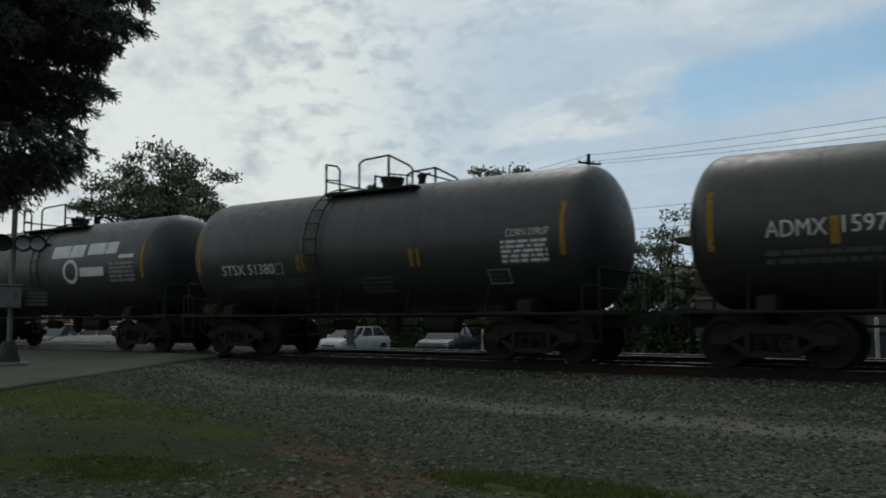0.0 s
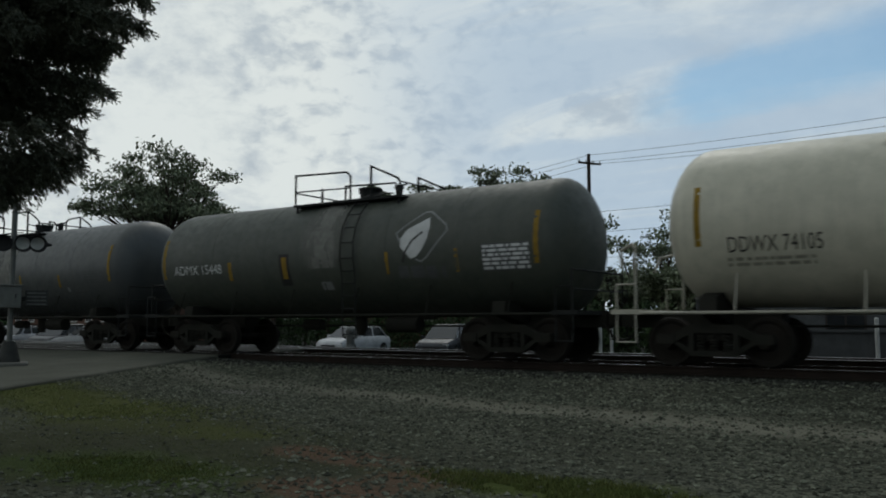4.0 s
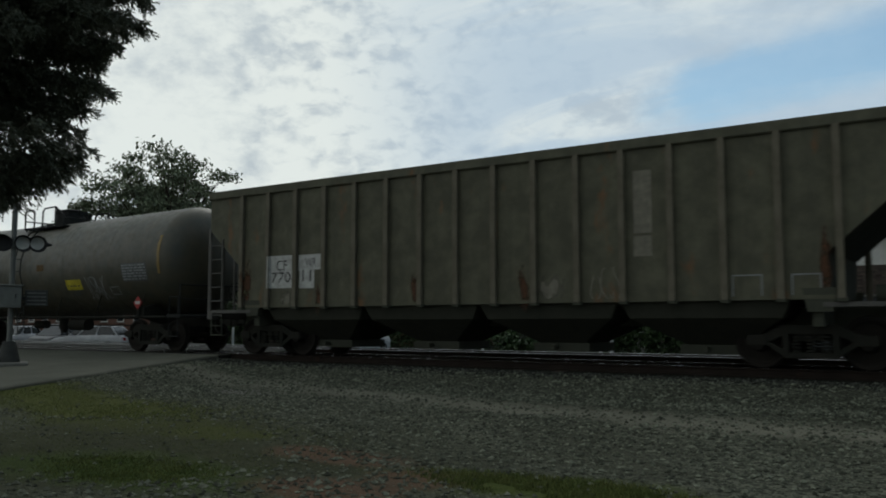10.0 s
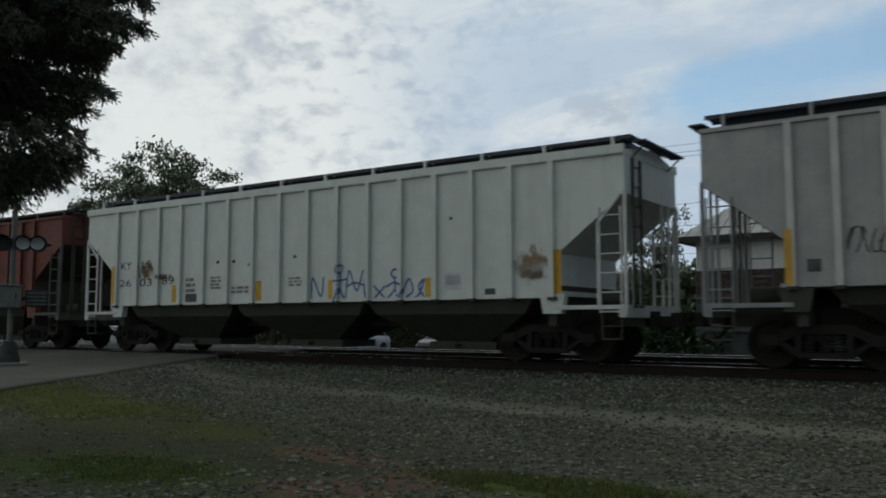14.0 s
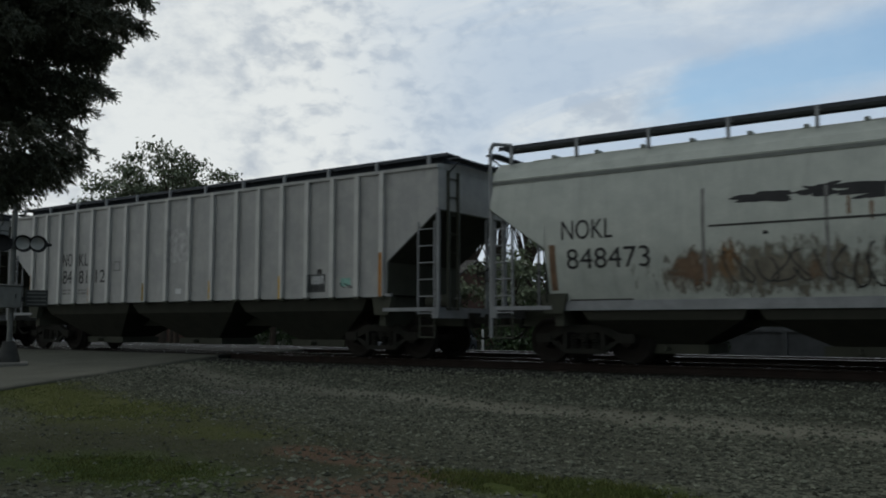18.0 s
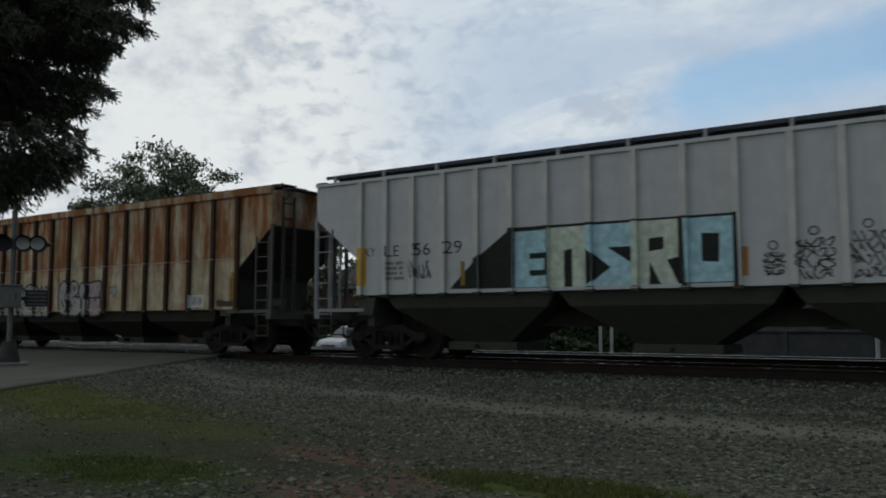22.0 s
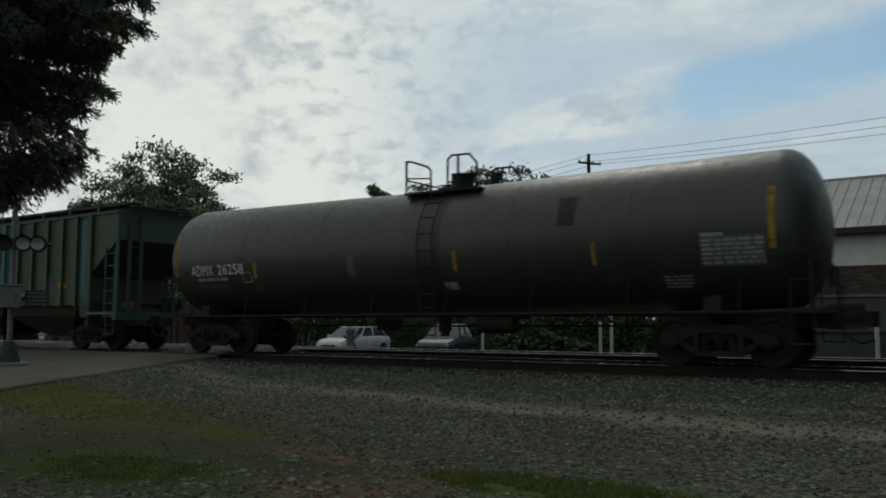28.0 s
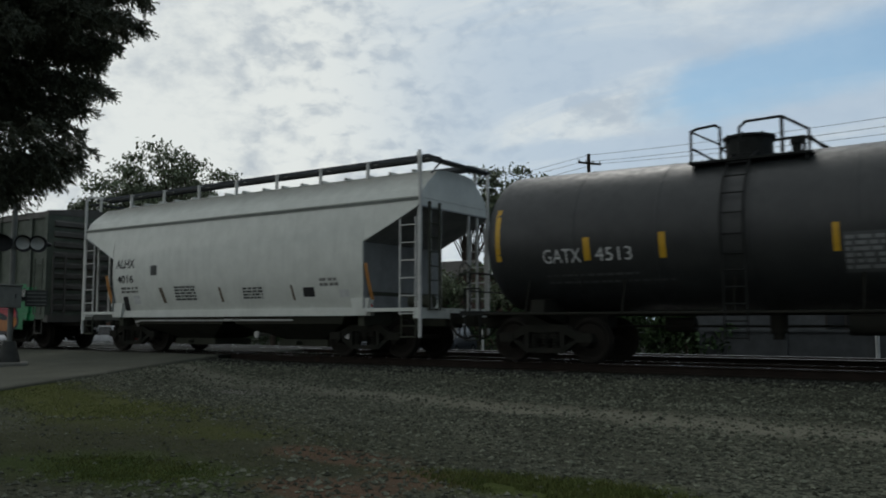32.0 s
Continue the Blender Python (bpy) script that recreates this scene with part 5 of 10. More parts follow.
def hard_blot(car, x0, x1, z0, z1, material, seed, ragged=0.3):
    """A ragged patch of rust, dirt or spray, with runs at its lower edge."""
    rnd = random.Random(seed)
    n = 40
    cx, cz = (x0 + x1) / 2, (z0 + z1) / 2
    pts = [(cx, cz)]
    ph = [rnd.uniform(0, 6.28) for _ in range(4)]
    for k in range(n):
        a = 2 * math.pi * k / n
        c, s_ = math.cos(a), math.sin(a)
        wob = 0.5 + 0.2 * math.sin(3 * a + ph[0]) + 0.18 * math.sin(5 * a + ph[1]) + 0.14 * math.sin(9 * a + ph[2]) + 0.25 * (rnd.random() - 0.5)
        r = (1.0 / max(abs(c), abs(s_)) ** 0.6) * (1 - 1.5 * ragged * wob)
        pts.append((cx + (x1 - x0) / 2 * c * r, cz + (z1 - z0) / 2 * s_ * r))
    return paint_on(car, pts, [(0, k + 1, (k + 1) % n + 1) for k in range(n)], material, "paint_stain", 0.0045)


def brush(car, paths, width, material, proud, lower=None, upper=None, name="graffiti_letter"):
    """Fat rounded spray strokes, united into one flat shape, row by row."""
    segs = [(a, b) for path in paths for a, b in zip(path, path[1:])]
    r = width / 2
    zs = [q[1] for path in paths for q in path]
    xs = [q[0] for path in paths for q in path]
    za, zb_ = max(min(zs) - r, lower if lower is not None else -9), min(max(zs) + r, upper if upper is not None else 99)
    pts, fs = [], []
    dz, dx = 0.022, 0.022
    rows = max(1, int((zb_ - za) / dz))

    def inside(x, z):
        for (ax, az), (bx, bz) in segs:
            ux, uz = bx - ax, bz - az
            t = max(0.0, min(1.0, ((x - ax) * ux + (z - az) * uz) / (ux * ux + uz * uz + 1e-9)))
            if (x - ax - t * ux) ** 2 + (z - az - t * uz) ** 2 < r * r:
                return True
        return False
    for i in range(rows):
        z = za + (i + 0.5) * dz
        start = None
        x = min(xs) - r
        while x < max(xs) + r + dx:
            now = inside(x, z)
            if now and start is None:
                start = x
            if not now and start is not None:
                k = len(pts)
                pts += [(start, z - dz / 2), (x, z - dz / 2), (x, z + dz / 2), (start, z + dz / 2)]
                fs.append((k, k + 1, k + 2, k + 3))
                start = None
            x += dx
    if fs:
        paint_on(car, pts, fs, material, name, proud)


def piece(car, paths, width, z_low, z_high):
    """A graffiti letter: dark outline and a fill that turns from lilac through pink to orange."""
    brush(car, paths, width + 0.19, NIGHTBLUE, 0.012, name="letter_outline")
    brush(car, paths, width, GRAFORANGE, 0.017, upper=z_low)
    zm, zq = z_low + (z_high - z_low) * 0.35, z_low + (z_high - z_low) * 0.75
    brush(car, paths, width, GRAFRED, 0.017, lower=z_low, upper=zm)
    brush(car, paths, width, GRAFPINK, 0.017, lower=zm, upper=zq)
    brush(car, paths, width, GRAFROSE, 0.017, lower=zq, upper=z_high)
    brush(car, paths, width, GRAFLILAC, 0.017, lower=z_high)


def wild_letter(car, loop):
    """A sharp-cornered letter: blue-black outline, fill from orange up to lilac, and a pale edge line."""
    closed = list(loop) + [loop[0]]
    pts, fs = [], []
    ribbon(closed, 0.16, pts, fs)
    paint_on(car, pts, fs, NIGHTBLUE, "letter_outline", 0.013)
    for lo, hi, material in ((0, 1.06, GRAFORANGE), (1.06, 1.36, GRAFRED), (1.36, 1.66, GRAFPINK), (1.66, 1.90, GRAFROSE), (1.90, 9, GRAFLILAC)):
        ring = list(loop)
        for level, keep in ((lo, 1), (hi, -1)):
            cut = []
            for a, b in zip(ring, ring[1:] + ring[:1]):
                da, db = (a[1] - level) * keep, (b[1] - level) * keep
                if da >= 0:
                    cut.append(a)
                if da * db < 0:
                    cut.append((a[0] + (b[0] - a[0]) * da / (da - db), level))
            ring = cut
            if len(ring) < 3:
                break
        if len(ring) >= 3:
            paint_on(car, ring, tessellate_polygon([[Vector((u, w, 0)) for u, w in ring]]), material, "graffiti_letter", 0.017)
    pts, fs = [], []
    ribbon(closed, 0.02, pts, fs)
    paint_on(car, pts, fs, EDGEPINK, "letter_edge", 0.021)


BLOCKS = {
    "E": ([(0, 0), (1, 0), (1, .2), (.45, .2), (.45, .3), (.95, .3), (.95, .5), (.45, .5), (.45, .6), (1, .6), (1, 1), (0, 1)], []),
    "n": ([(0, 0), (.4, 0), (.4, .6), (.62, .64), (.62, 0), (1, 0), (1, 1), (0, 1)], []),
    "S": ([(0, 0), (1, 0), (1, .36), (.48, .62), (1, .62), (1, 1), (0, 1), (0, .62), (.55, .3)], []),
    "R": ([(0, 0), (.38, 0), (.4, .36), (.64, 0), (1, 0), (.76, .38), (1, .42), (1, 1), (0, 1)], [(.38, .52), (.7, .55), (.7, .74), (.38, .72)]),
    "O": ([(.04, 0), (.97, 0), (1, 1), (0, 1)], [(.34, .32), (.68, .3), (.7, .74), (.34, .76)]),
}


def block_letter(car, body, x0, x1, z0, z1, material):
    """A square-cut sprayed letter."""
    loops = [[Vector((x0 + (x1 - x0) * u, z0 + (z1 - z0) * w, 0)) for u, w in loop] for loop in BLOCKS[body] if loop]
    tris = tessellate_polygon(loops)
    return paint_on(car, [(p.x, p.y) for loop in loops for p in loop], tris, material, "graffiti_letter", 0.008)


def poly(car, pts, material, name, proud=0.004):
    return paint_on(car, pts, [tuple(range(len(pts)))], material, name, proud)


def ring_mark(car, x0, x1, z0, z1, material, thick=0.28):
    n = 20
    cx, cz, rx, rz = (x0 + x1) / 2, (z0 + z1) / 2, (x1 - x0) / 2, (z1 - z0) / 2
    pts = [(cx + rx * f * math.cos(2 * math.pi * k / n), cz + rz * f * math.sin(2 * math.pi * k / n)) for f in (1.0, 1 - thick) for k in range(n)]
    return paint_on(car, pts, [(k, (k + 1) % n, n + (k + 1) % n, n + k) for k in range(n)], material, "ring_mark", 0.009)


def rounded(path, n=5):
    """The path drawn out into a smooth curve through its points."""
    out = []
    for i in range(len(path) - 1):
        p0, p1, p2, p3 = path[max(0, i - 1)], path[i], path[i + 1], path[min(len(path) - 1, i + 2)]
        for k in range(n):
            f = k / n
            out.append(tuple(0.5 * (2 * b + (c - a) * f + (2 * a - 5 * b + 4 * c - d) * f * f + (3 * b - a - 3 * c + d) * f ** 3) for a, b, c, d in zip(p0, p1, p2, p3)))
    return out + [path[-1]]


def stroke(car, x0, x1, z0, z1, path, material, w, proud=0.008, curve=True):
    """One sprayed line inside a box, its points given from 0 to 1 along and up."""
    pts, fs = [], []
    line = rounded(path) if curve else path
    ribbon([(x0 + (x1 - x0) * u, z0 + (z1 - z0) * v) for u, v in line], w, pts, fs)
    return paint_on(car, pts, fs, material, "graffiti_stroke", proud)


def fat_letter(car, x0, x1, z0, z1, loop, fill, lines=(), layer=0, w=0.055):
    """A swollen throw-up letter: pale fill, black outline and a few folds."""
    ring = rounded(list(loop) + [loop[0]], 4)
    ring = [(x0 + (x1 - x0) * u, z0 + (z1 - z0) * v) for u, v in ring[:-1]]
    tris = tessellate_polygon([[Vector((u, v, 0)) for u, v in ring]])
    paint_on(car, ring, tris, fill, "graffiti_letter", 0.006 + 0.004 * layer)
    pts, fs = [], []
    ribbon(ring + [ring[0]], w, pts, fs)
    paint_on(car, pts, fs, INK, "letter_outline", 0.0075 + 0.004 * layer)
    for line in lines:
        stroke(car, x0, x1, z0, z1, line, INK, w * 0.8, 0.009 + 0.004 * layer)


def slash(car, x0, x1, z0, z1, material):
    """A slanting reflector stripe."""
    w = (x1 - x0) * 0.5
    return paint_on(car, [(x1 - w, z0), (x1, z0), (x0 + w, z1), (x0, z1)], [(0, 1, 2, 3)], material, "reflector_stripe", 0.006)


def leaf_emblem(car, x0, x1, z0, z1):
    w, h = x1 - x0, z1 - z0
    dia = [(x0 + 0.0 * w, z0 + 0.58 * h), (x0 + 0.12 * w, z0 + 0.70 * h), (x0 + 0.5 * w, z0 + 1.0 * h), (x0 + 0.62 * w, z0 + 1.0 * h), (x0 + 0.97 * w, z0 + 0.70 * h), (x0 + 1.0 * w, z0 + 0.58 * h), (x0 + 0.62 * w, z0 + 0.08 * h), (x0 + 0.5 * w, z0 + 0.0 * h), (x0 + 0.4 * w, z0 + 0.05 * h)]
    pts, fs = [], []
    ribbon(dia[:9], 0.035, pts, fs)
    ribbon([(x0, z0 + 0.58 * h), (x0 + 0.10 * w, z0 + 0.40 * h)], 0.035, pts, fs)
    paint_on(car, pts, fs, GREYWHITE, "emblem_outline", 0.007)
    leaf_pts = [(0.30, 0.06), (0.10, 0.30), (0.10, 0.48), (0.22, 0.66), (0.45, 0.78), (0.62, 0.88), (0.66, 0.70), (0.63, 0.45), (0.52, 0.22), (0.42, 0.10)]
    paint_on(car, [(x0 + u * w, z0 + v * h) for u, v in leaf_pts], [tuple(range(len(leaf_pts)))], WHITE, "emblem_leaf", 0.007)
    pts, fs = [], []
    ribbon([(x0 + u * w, z0 + v * h) for u, v in ((0.14, 0.0), (0.2, 0.2), (0.33, 0.42), (0.52, 0.58))], 0.05, pts, fs)
    paint_on(car, pts, fs, BLACKDUST, "leaf_vein", 0.011)


def placard(car, x0, x1, z0, z1):
    cx, cz, r = (x0 + x1) / 2, (z0 + z1) / 2, (x1 - x0) / 2
    s = Shape()
    y = -1.50
    s.prism([(cx - r, cz), (cx, cz - r), (cx + r, cz), (cx, cz + r)], "y", y - 0.012, y + 0.012)
    part("placard", s, PATCHWHITE, car, "white diamond hazard placard")
    s = Shape()
    s.prism([(cx - r * 0.7, cz), (cx, cz - r * 0.7), (cx + r * 0.7, cz), (cx, cz + r * 0.7)], "y", y - 0.018, y - 0.012)
    pl = part("placard_face", s, stain("placard grey-red", (0.35, 0.22, 0.2)), car)
    s = Shape()
    s.box(cx - r * 0.35, cx + r * 0.35, y - 0.022, y - 0.018, cz - 0.03, cz + 0.05)
    part("placard_bar", s, INK, pl)
    s = Shape()
    s.box(cx - 0.04, cx + 0.10, y + 0.01, y + 0.05, 1.0, cz + r * 1.25)
    part("placard_stand", s, CREAM_FIT if car is white else STEEL, car)


def disc_placard(car, x0, x1, z0, z1):
    cx, cz, r = (x0 + x1) / 2, (z0 + z1) / 2, (x1 - x0) / 2
    y = -1.48
    s = Shape()
    s.prism([(cx - r, cz), (cx, cz - r), (cx + r, cz), (cx, cz + r)], "y", y - 0.012, y + 0.012)
    part("placard", s, stain("placard red", (0.38, 0.05, 0.045)), car, "red diamond hazard placard")
    s = Shape()
    s.box(cx - r * 0.6, cx + r * 0.6, y - 0.017, y - 0.012, cz - r * 0.2, cz + r * 0.25)
    part("placard_bar", s, PATCHWHITE, car)
    s = Shape()
    s.box(cx - 0.03, cx + 0.03, y + 0.01, y + 0.05, 1.0, cz)
    part("placard_stand", s, STEEL, car)


def dust_band(car, xa, xb):
    """Pale spilt dust round the shell below the manway."""
    skin = car_skins[car.name]
    rings = []
    rnd = random.Random(3)
    R_ = -skin(2.53)
    zc_ = 2.53
    for k in range(24):
        a = math.radians(195 - 105 * k / 23)
        j = 0.10 * noise.noise(Vector((k * 0.5, 0, 1)))
        rings.append([(xa + j, (R_ + 0.008) * math.cos(a), zc_ + (R_ + 0.008) * math.sin(a)), (xb + 0.7 * j, (R_ + 0.008) * math.cos(a), zc_ + (R_ + 0.008) * math.sin(a))])
    s = Shape()
    s.loft(rings, closed=False, caps=False)
    part("dust_band", s.mesh("dust_band", soft_band(BANDDUST), smooth=60), None, car)


# tank_one
plate(tank_one, 0.83, 2.56, 2.86, 3.25, WHITE, "emblem_bar")
plate(tank_one, 2.74, 4.20, 2.90, 3.26, WHITE, "emblem_bar")
ring_mark(tank_one, 1.50, 2.31, 2.04, 2.80, WHITE)
plate(tank_one, 2.40, 3.61, 2.25, 2.52, WHITE, "emblem_bar")
bars(tank_one, 3.89, 5.08, 2.03, 2.65, 5, GREYWHITE)
plate(tank_one, 4.35, 5.05, 2.74, 2.85, WHITE, "panel")

# tank_two
word(tank_two, "STSX 51380", -4.54, -2.64, 2.06, 2.32, WHITE)
outline(tank_two, -2.60, -2.32, 2.04, 2.32, GREYWHITE, 0.030)
bars(tank_two, -4.32, -2.75, 1.70, 1.93, 2, DIMSTENCIL)
bars(tank_two, -2.55, -1.50, 1.70, 1.94, 3, DIMSTENCIL)
word(tank_two, "CORN SYRUP", 4.15, 5.15, 2.60, 2.76, WHITE)
plate(tank_two, 4.01, 5.13, 2.03, 2.58, DIMSTENCIL, "panel")
bars(tank_two, 4.03, 5.11, 2.05, 2.54, 5, WHITE)
outline(tank_two, 3.61, 4.15, 1.64, 1.95, GREYWHITE, 0.030)
bars(tank_two, 0.05, 1.04, 1.51, 1.91, 4, DIMSTENCIL)
bars(tank_two, 3.64, 4.12, 1.70, 1.88, 2, DIMSTENCIL)
plate(tank_two, -1.86, -1.75, 2.08, 2.52, DULLYELLOW, "reflector_stripe")
plate(tank_two, -1.64, -1.52, 2.07, 2.51, DULLYELLOW, "reflector_stripe")
plate(tank_two, 1.63, 1.73, 2.08, 2.48, DULLYELLOW, "reflector_stripe")
plate(tank_two, 1.82, 1.91, 2.08, 2.47, DULLYELLOW, "reflector_stripe")

# tank_three
plate(tank_three, -3.34, -3.20, 2.13, 2.60, DULLYELLOW, "reflector_stripe")
plate(tank_three, -1.53, -1.40, 2.10, 2.55, DULLYELLOW, "reflector_stripe")
plate(tank_three, 0.69, 0.80, 2.10, 2.56, DULLYELLOW, "reflector_stripe")
plate(tank_three, 2.96, 3.06, 2.04, 2.58, DULLYELLOW, "reflector_stripe")
word(tank_three, "ADMX", -4.39, -3.39, 2.29, 2.58, WHITE)
word(tank_three, "15975", -3.15, -2.29, 2.31, 2.60, WHITE)
outline(tank_three, -2.08, -1.77, 2.27, 2.58, GREYWHITE, 0.030)
bars(tank_three, -4.42, -2.57, 1.80, 2.09, 2, DIMSTENCIL)
plate(tank_three, 1.75, 2.58, 2.50, 2.57, GREYWHITE, "panel")
plate(tank_three, 1.75, 2.04, 2.42, 2.49, GREYWHITE, "panel")
bars(tank_three, 4.00, 5.13, 2.02, 2.61, 6, GREYWHITE)
bars(tank_three, 3.62, 4.16, 1.48, 1.83, 4, DIMSTENCIL)
bars(tank_three, 0.86, 1.41, 1.68, 1.98, 4, DIMSTENCIL)
plate(tank_three, -1.56, -1.31, 1.67, 1.85, DIMSTENCIL, "panel")

# tank_four
plate(tank_four, 1.07, 1.18, 2.08, 2.39, OLDYELLOW, "reflector_stripe")
plate(tank_four, 3.29, 3.39, 1.94, 2.35, DULLYELLOW, "reflector_stripe")
word(tank_four, "ADMX 19961", -5.23, -3.31, 2.08, 2.35, WHITE)
bars(tank_four, -4.98, -3.68, 1.77, 2.01, 2, DIMSTENCIL)
bars(tank_four, 4.72, 5.80, 2.02, 2.44, 5, DIMSTENCIL)
outline(tank_four, 4.06, 4.61, 1.50, 1.79, DIMSTENCIL, 0.030)
dust_band(tank_four, -0.60, 0.90)
plate(tank_four, 3.69, 3.83, 1.81, 1.94, GREYWHITE, "panel")

# leaf
plate(leaf, -3.29, -3.16, 1.93, 2.41, DULLYELLOW, "reflector_stripe")
plate(leaf, 1.98, 2.07, 1.94, 2.44, DULLYELLOW, "reflector_stripe")
plate(leaf, 3.90, 3.98, 1.93, 2.43, DULLYELLOW, "reflector_stripe")
word(leaf, "ADMX 15448", -5.47, -3.54, 2.13, 2.38, WHITE)
leaf_emblem(leaf, 2.30, 3.70, 2.19, 3.32)
plate(leaf, 2.34, 2.61, 1.84, 2.11, DIMSTENCIL, "emblem_bar")
plate(leaf, 2.69, 3.05, 1.83, 2.10, DIMSTENCIL, "emblem_bar")
plate(leaf, 3.11, 3.39, 1.81, 2.08, DIMSTENCIL, "emblem_bar")
plate(leaf, 3.53, 3.63, 1.80, 2.06, DIMSTENCIL, "emblem_bar")
plate(leaf, 4.60, 5.75, 1.92, 2.50, DIMSTENCIL, "panel")
bars(leaf, 4.62, 5.74, 1.93, 2.48, 6, WHITE)
plate(leaf, -0.10, 0.24, 1.62, 1.82, GREYWHITE, "panel")
plate(leaf, -1.41, -1.06, 1.76, 2.54, INK, "stripe_backing", proud=0.004)
plate(leaf, -1.31, -1.15, 1.92, 2.46, DULLYELLOW, "reflector_stripe", proud=0.009)
dust_band(leaf, -0.67, 0.72)

# white
word(white, "DDWX 74105", -6.67, -5.09, 2.06, 2.34, INK)
bars(white, -6.70, -5.22, 1.80, 1.99, 2, CREAMGREY)
plate(white, -4.08, -3.94, 2.35, 2.85, OLDYELLOW, "reflector_stripe")
plate(white, -1.34, -1.23, 2.31, 2.78, OLDYELLOW, "reflector_stripe")
plate(white, 1.28, 1.38, 2.31, 2.79, OLDYELLOW, "reflector_stripe")
plate(white, 3.99, 4.08, 2.31, 2.78, OLDYELLOW, "reflector_stripe")
plate(white, 2.77, 3.45, 2.16, 2.54, OLDYELLOW, "label_plate")
bars(white, 5.95, 6.42, 2.74, 2.95, 2, INKFADE)
bars(white, 5.93, 7.08, 2.10, 2.55, 6, CREAMGREY)
plate(white, 5.93, 7.08, 2.08, 2.56, CREAMGREY, "panel")
blot(white, 5.70, 7.08, 3.54, 3.96, RUSTSTAIN, 3, ragged=0.25)
blot(white, -4.12, -2.78, 3.70, 3.96, RUSTSTAIN, 4, ragged=0.3)
plate(white, 5.22, 5.58, 1.67, 1.90, SHADOWGREY, "panel")
placard(white, 6.53, 6.98, 1.17, 1.64)
word(white, "SAVEE", 1.27, 3.04, 1.68, 2.02, INK, fat=0.005, slant=0.15)
scrawl(white, 3.06, 3.56, 1.59, 1.91, 2, INK, 0.020, 5)
scrawl(white, 0.72, 1.19, 1.77, 1.92, 1, INKFADE, 0.020, 6)
scrawl(white, 4.22, 5.27, 1.79, 2.10, 4, INKFADE, 0.025, 7)
scrawl(white, -2.96, -1.66, 1.58, 2.11, 4, INKFADE, 0.025, 8)
plate(white, 7.36, 7.94, 2.49, 2.56, RUSTSTAIN, "panel")
plate(white, 7.35, 7.93, 2.37, 2.43, RUSTSTAIN, "panel")
plate(white, 2.78, 3.44, 2.34, 2.38, OLDYELLOW, "panel")

# tank_seven
plate(tank_seven, -3.70, -3.58, 2.31, 2.81, OLDYELLOW, "reflector_stripe")
plate(tank_seven, 1.04, 1.13, 2.36, 2.79, OLDYELLOW, "reflector_stripe")
plate(tank_seven, 3.68, 3.76, 2.41, 2.81, OLDYELLOW, "reflector_stripe")
plate(tank_seven, -1.09, -0.96, 2.43, 2.80, GREYWHITE, "reflector_stripe")
word(tank_seven, "UTLX 903176", -5.97, -3.79, 2.11, 2.36, OLDYELLOW)
plate(tank_seven, 1.53, 2.36, 1.77, 2.05, LIMELABEL, "label_plate")
bars(tank_seven, 1.59, 2.28, 1.84, 1.91, 1, INKFADE)
outline(tank_seven, 4.69, 5.16, 1.76, 2.05, WHITE, 0.030)
plate(tank_seven, 5.75, 6.89, 1.89, 2.43, DIMSTENCIL, "panel")
bars(tank_seven, 5.77, 6.87, 1.91, 2.40, 6, GREYWHITE)
disc_placard(tank_seven, 5.87, 6.20, 1.24, 1.55)
bars(tank_seven, 3.50, 3.93, 1.85, 2.05, 3, DIMSTENCIL)

# tank8
word(tank8, "UTLX 204662", -5.86, -3.89, 1.89, 2.14, OLDYELLOW2)
bars(tank8, 2.60, 3.10, 1.66, 1.82, 3, DIMSTENCIL)
plate(tank8, 2.48, 3.28, 1.85, 2.16, LIMELABEL, "label_plate")
bars(tank8, 2.55, 3.19, 1.94, 2.00, 1, INKFADE)
plate(tank8, 0.98, 1.38, 2.48, 2.69, OLDYELLOW2, "panel")
scrawl(tank8, 3.49, 4.47, 1.55, 2.23, 6, GREYWHITE, 0.030, 11)
outline(tank8, 4.64, 5.06, 1.67, 1.91, GREYWHITE, 0.030)
plate(tank8, 5.41, 6.55, 2.04, 2.56, DIMSTENCIL, "panel")
bars(tank8, 5.43, 6.53, 2.06, 2.54, 6, GREYWHITE)
disc_placard(tank8, 5.95, 6.33, 1.21, 1.60)
plate(tank8, 0.35, 0.56, 1.45, 1.69, GREYWHITE, "panel")

# olive_hopper
plate(olive_hopper, -6.18, -5.35, 1.69, 2.51, PATCHWHITE, "panel")
plate(olive_hopper, -5.18, -4.38, 2.12, 2.50, PATCHWHITE, "panel")
plate(olive_hopper, -5.15, -4.65, 1.67, 2.13, PATCHWHITE, "panel")
word(olive_hopper, "CF", -5.94, -5.57, 2.13, 2.39, INK)
word(olive_hopper, "770", -6.11, -5.44, 1.83, 2.09, INK)
word(olive_hopper, "WR", -4.95, -4.59, 2.19, 2.41, INK)
word(olive_hopper, "11", -5.04, -4.75, 1.84, 2.12, INK)
plate(olive_hopper, 3.55, 3.91, 2.51, 3.71, OLIVELIGHT, "panel")
plate(olive_hopper, 3.54, 3.90, 2.07, 2.46, OLIVELIGHT, "panel")
outline(olive_hopper, 5.36, 5.88, 1.23, 1.66, GREYWHITE, 0.025)
outline(olive_hopper, 6.36, 6.84, 1.23, 1.65, GREYWHITE, 0.025)
blot(olive_hopper, 6.81, 6.99, 1.24, 2.32, RUSTSTAIN3, 2)
blot(olive_hopper, 1.04, 1.27, 1.15, 1.95, RUSTSTAIN3, 5)
blot(olive_hopper, -7.15, -6.87, 1.31, 2.40, RUSTSTAIN3, 6)
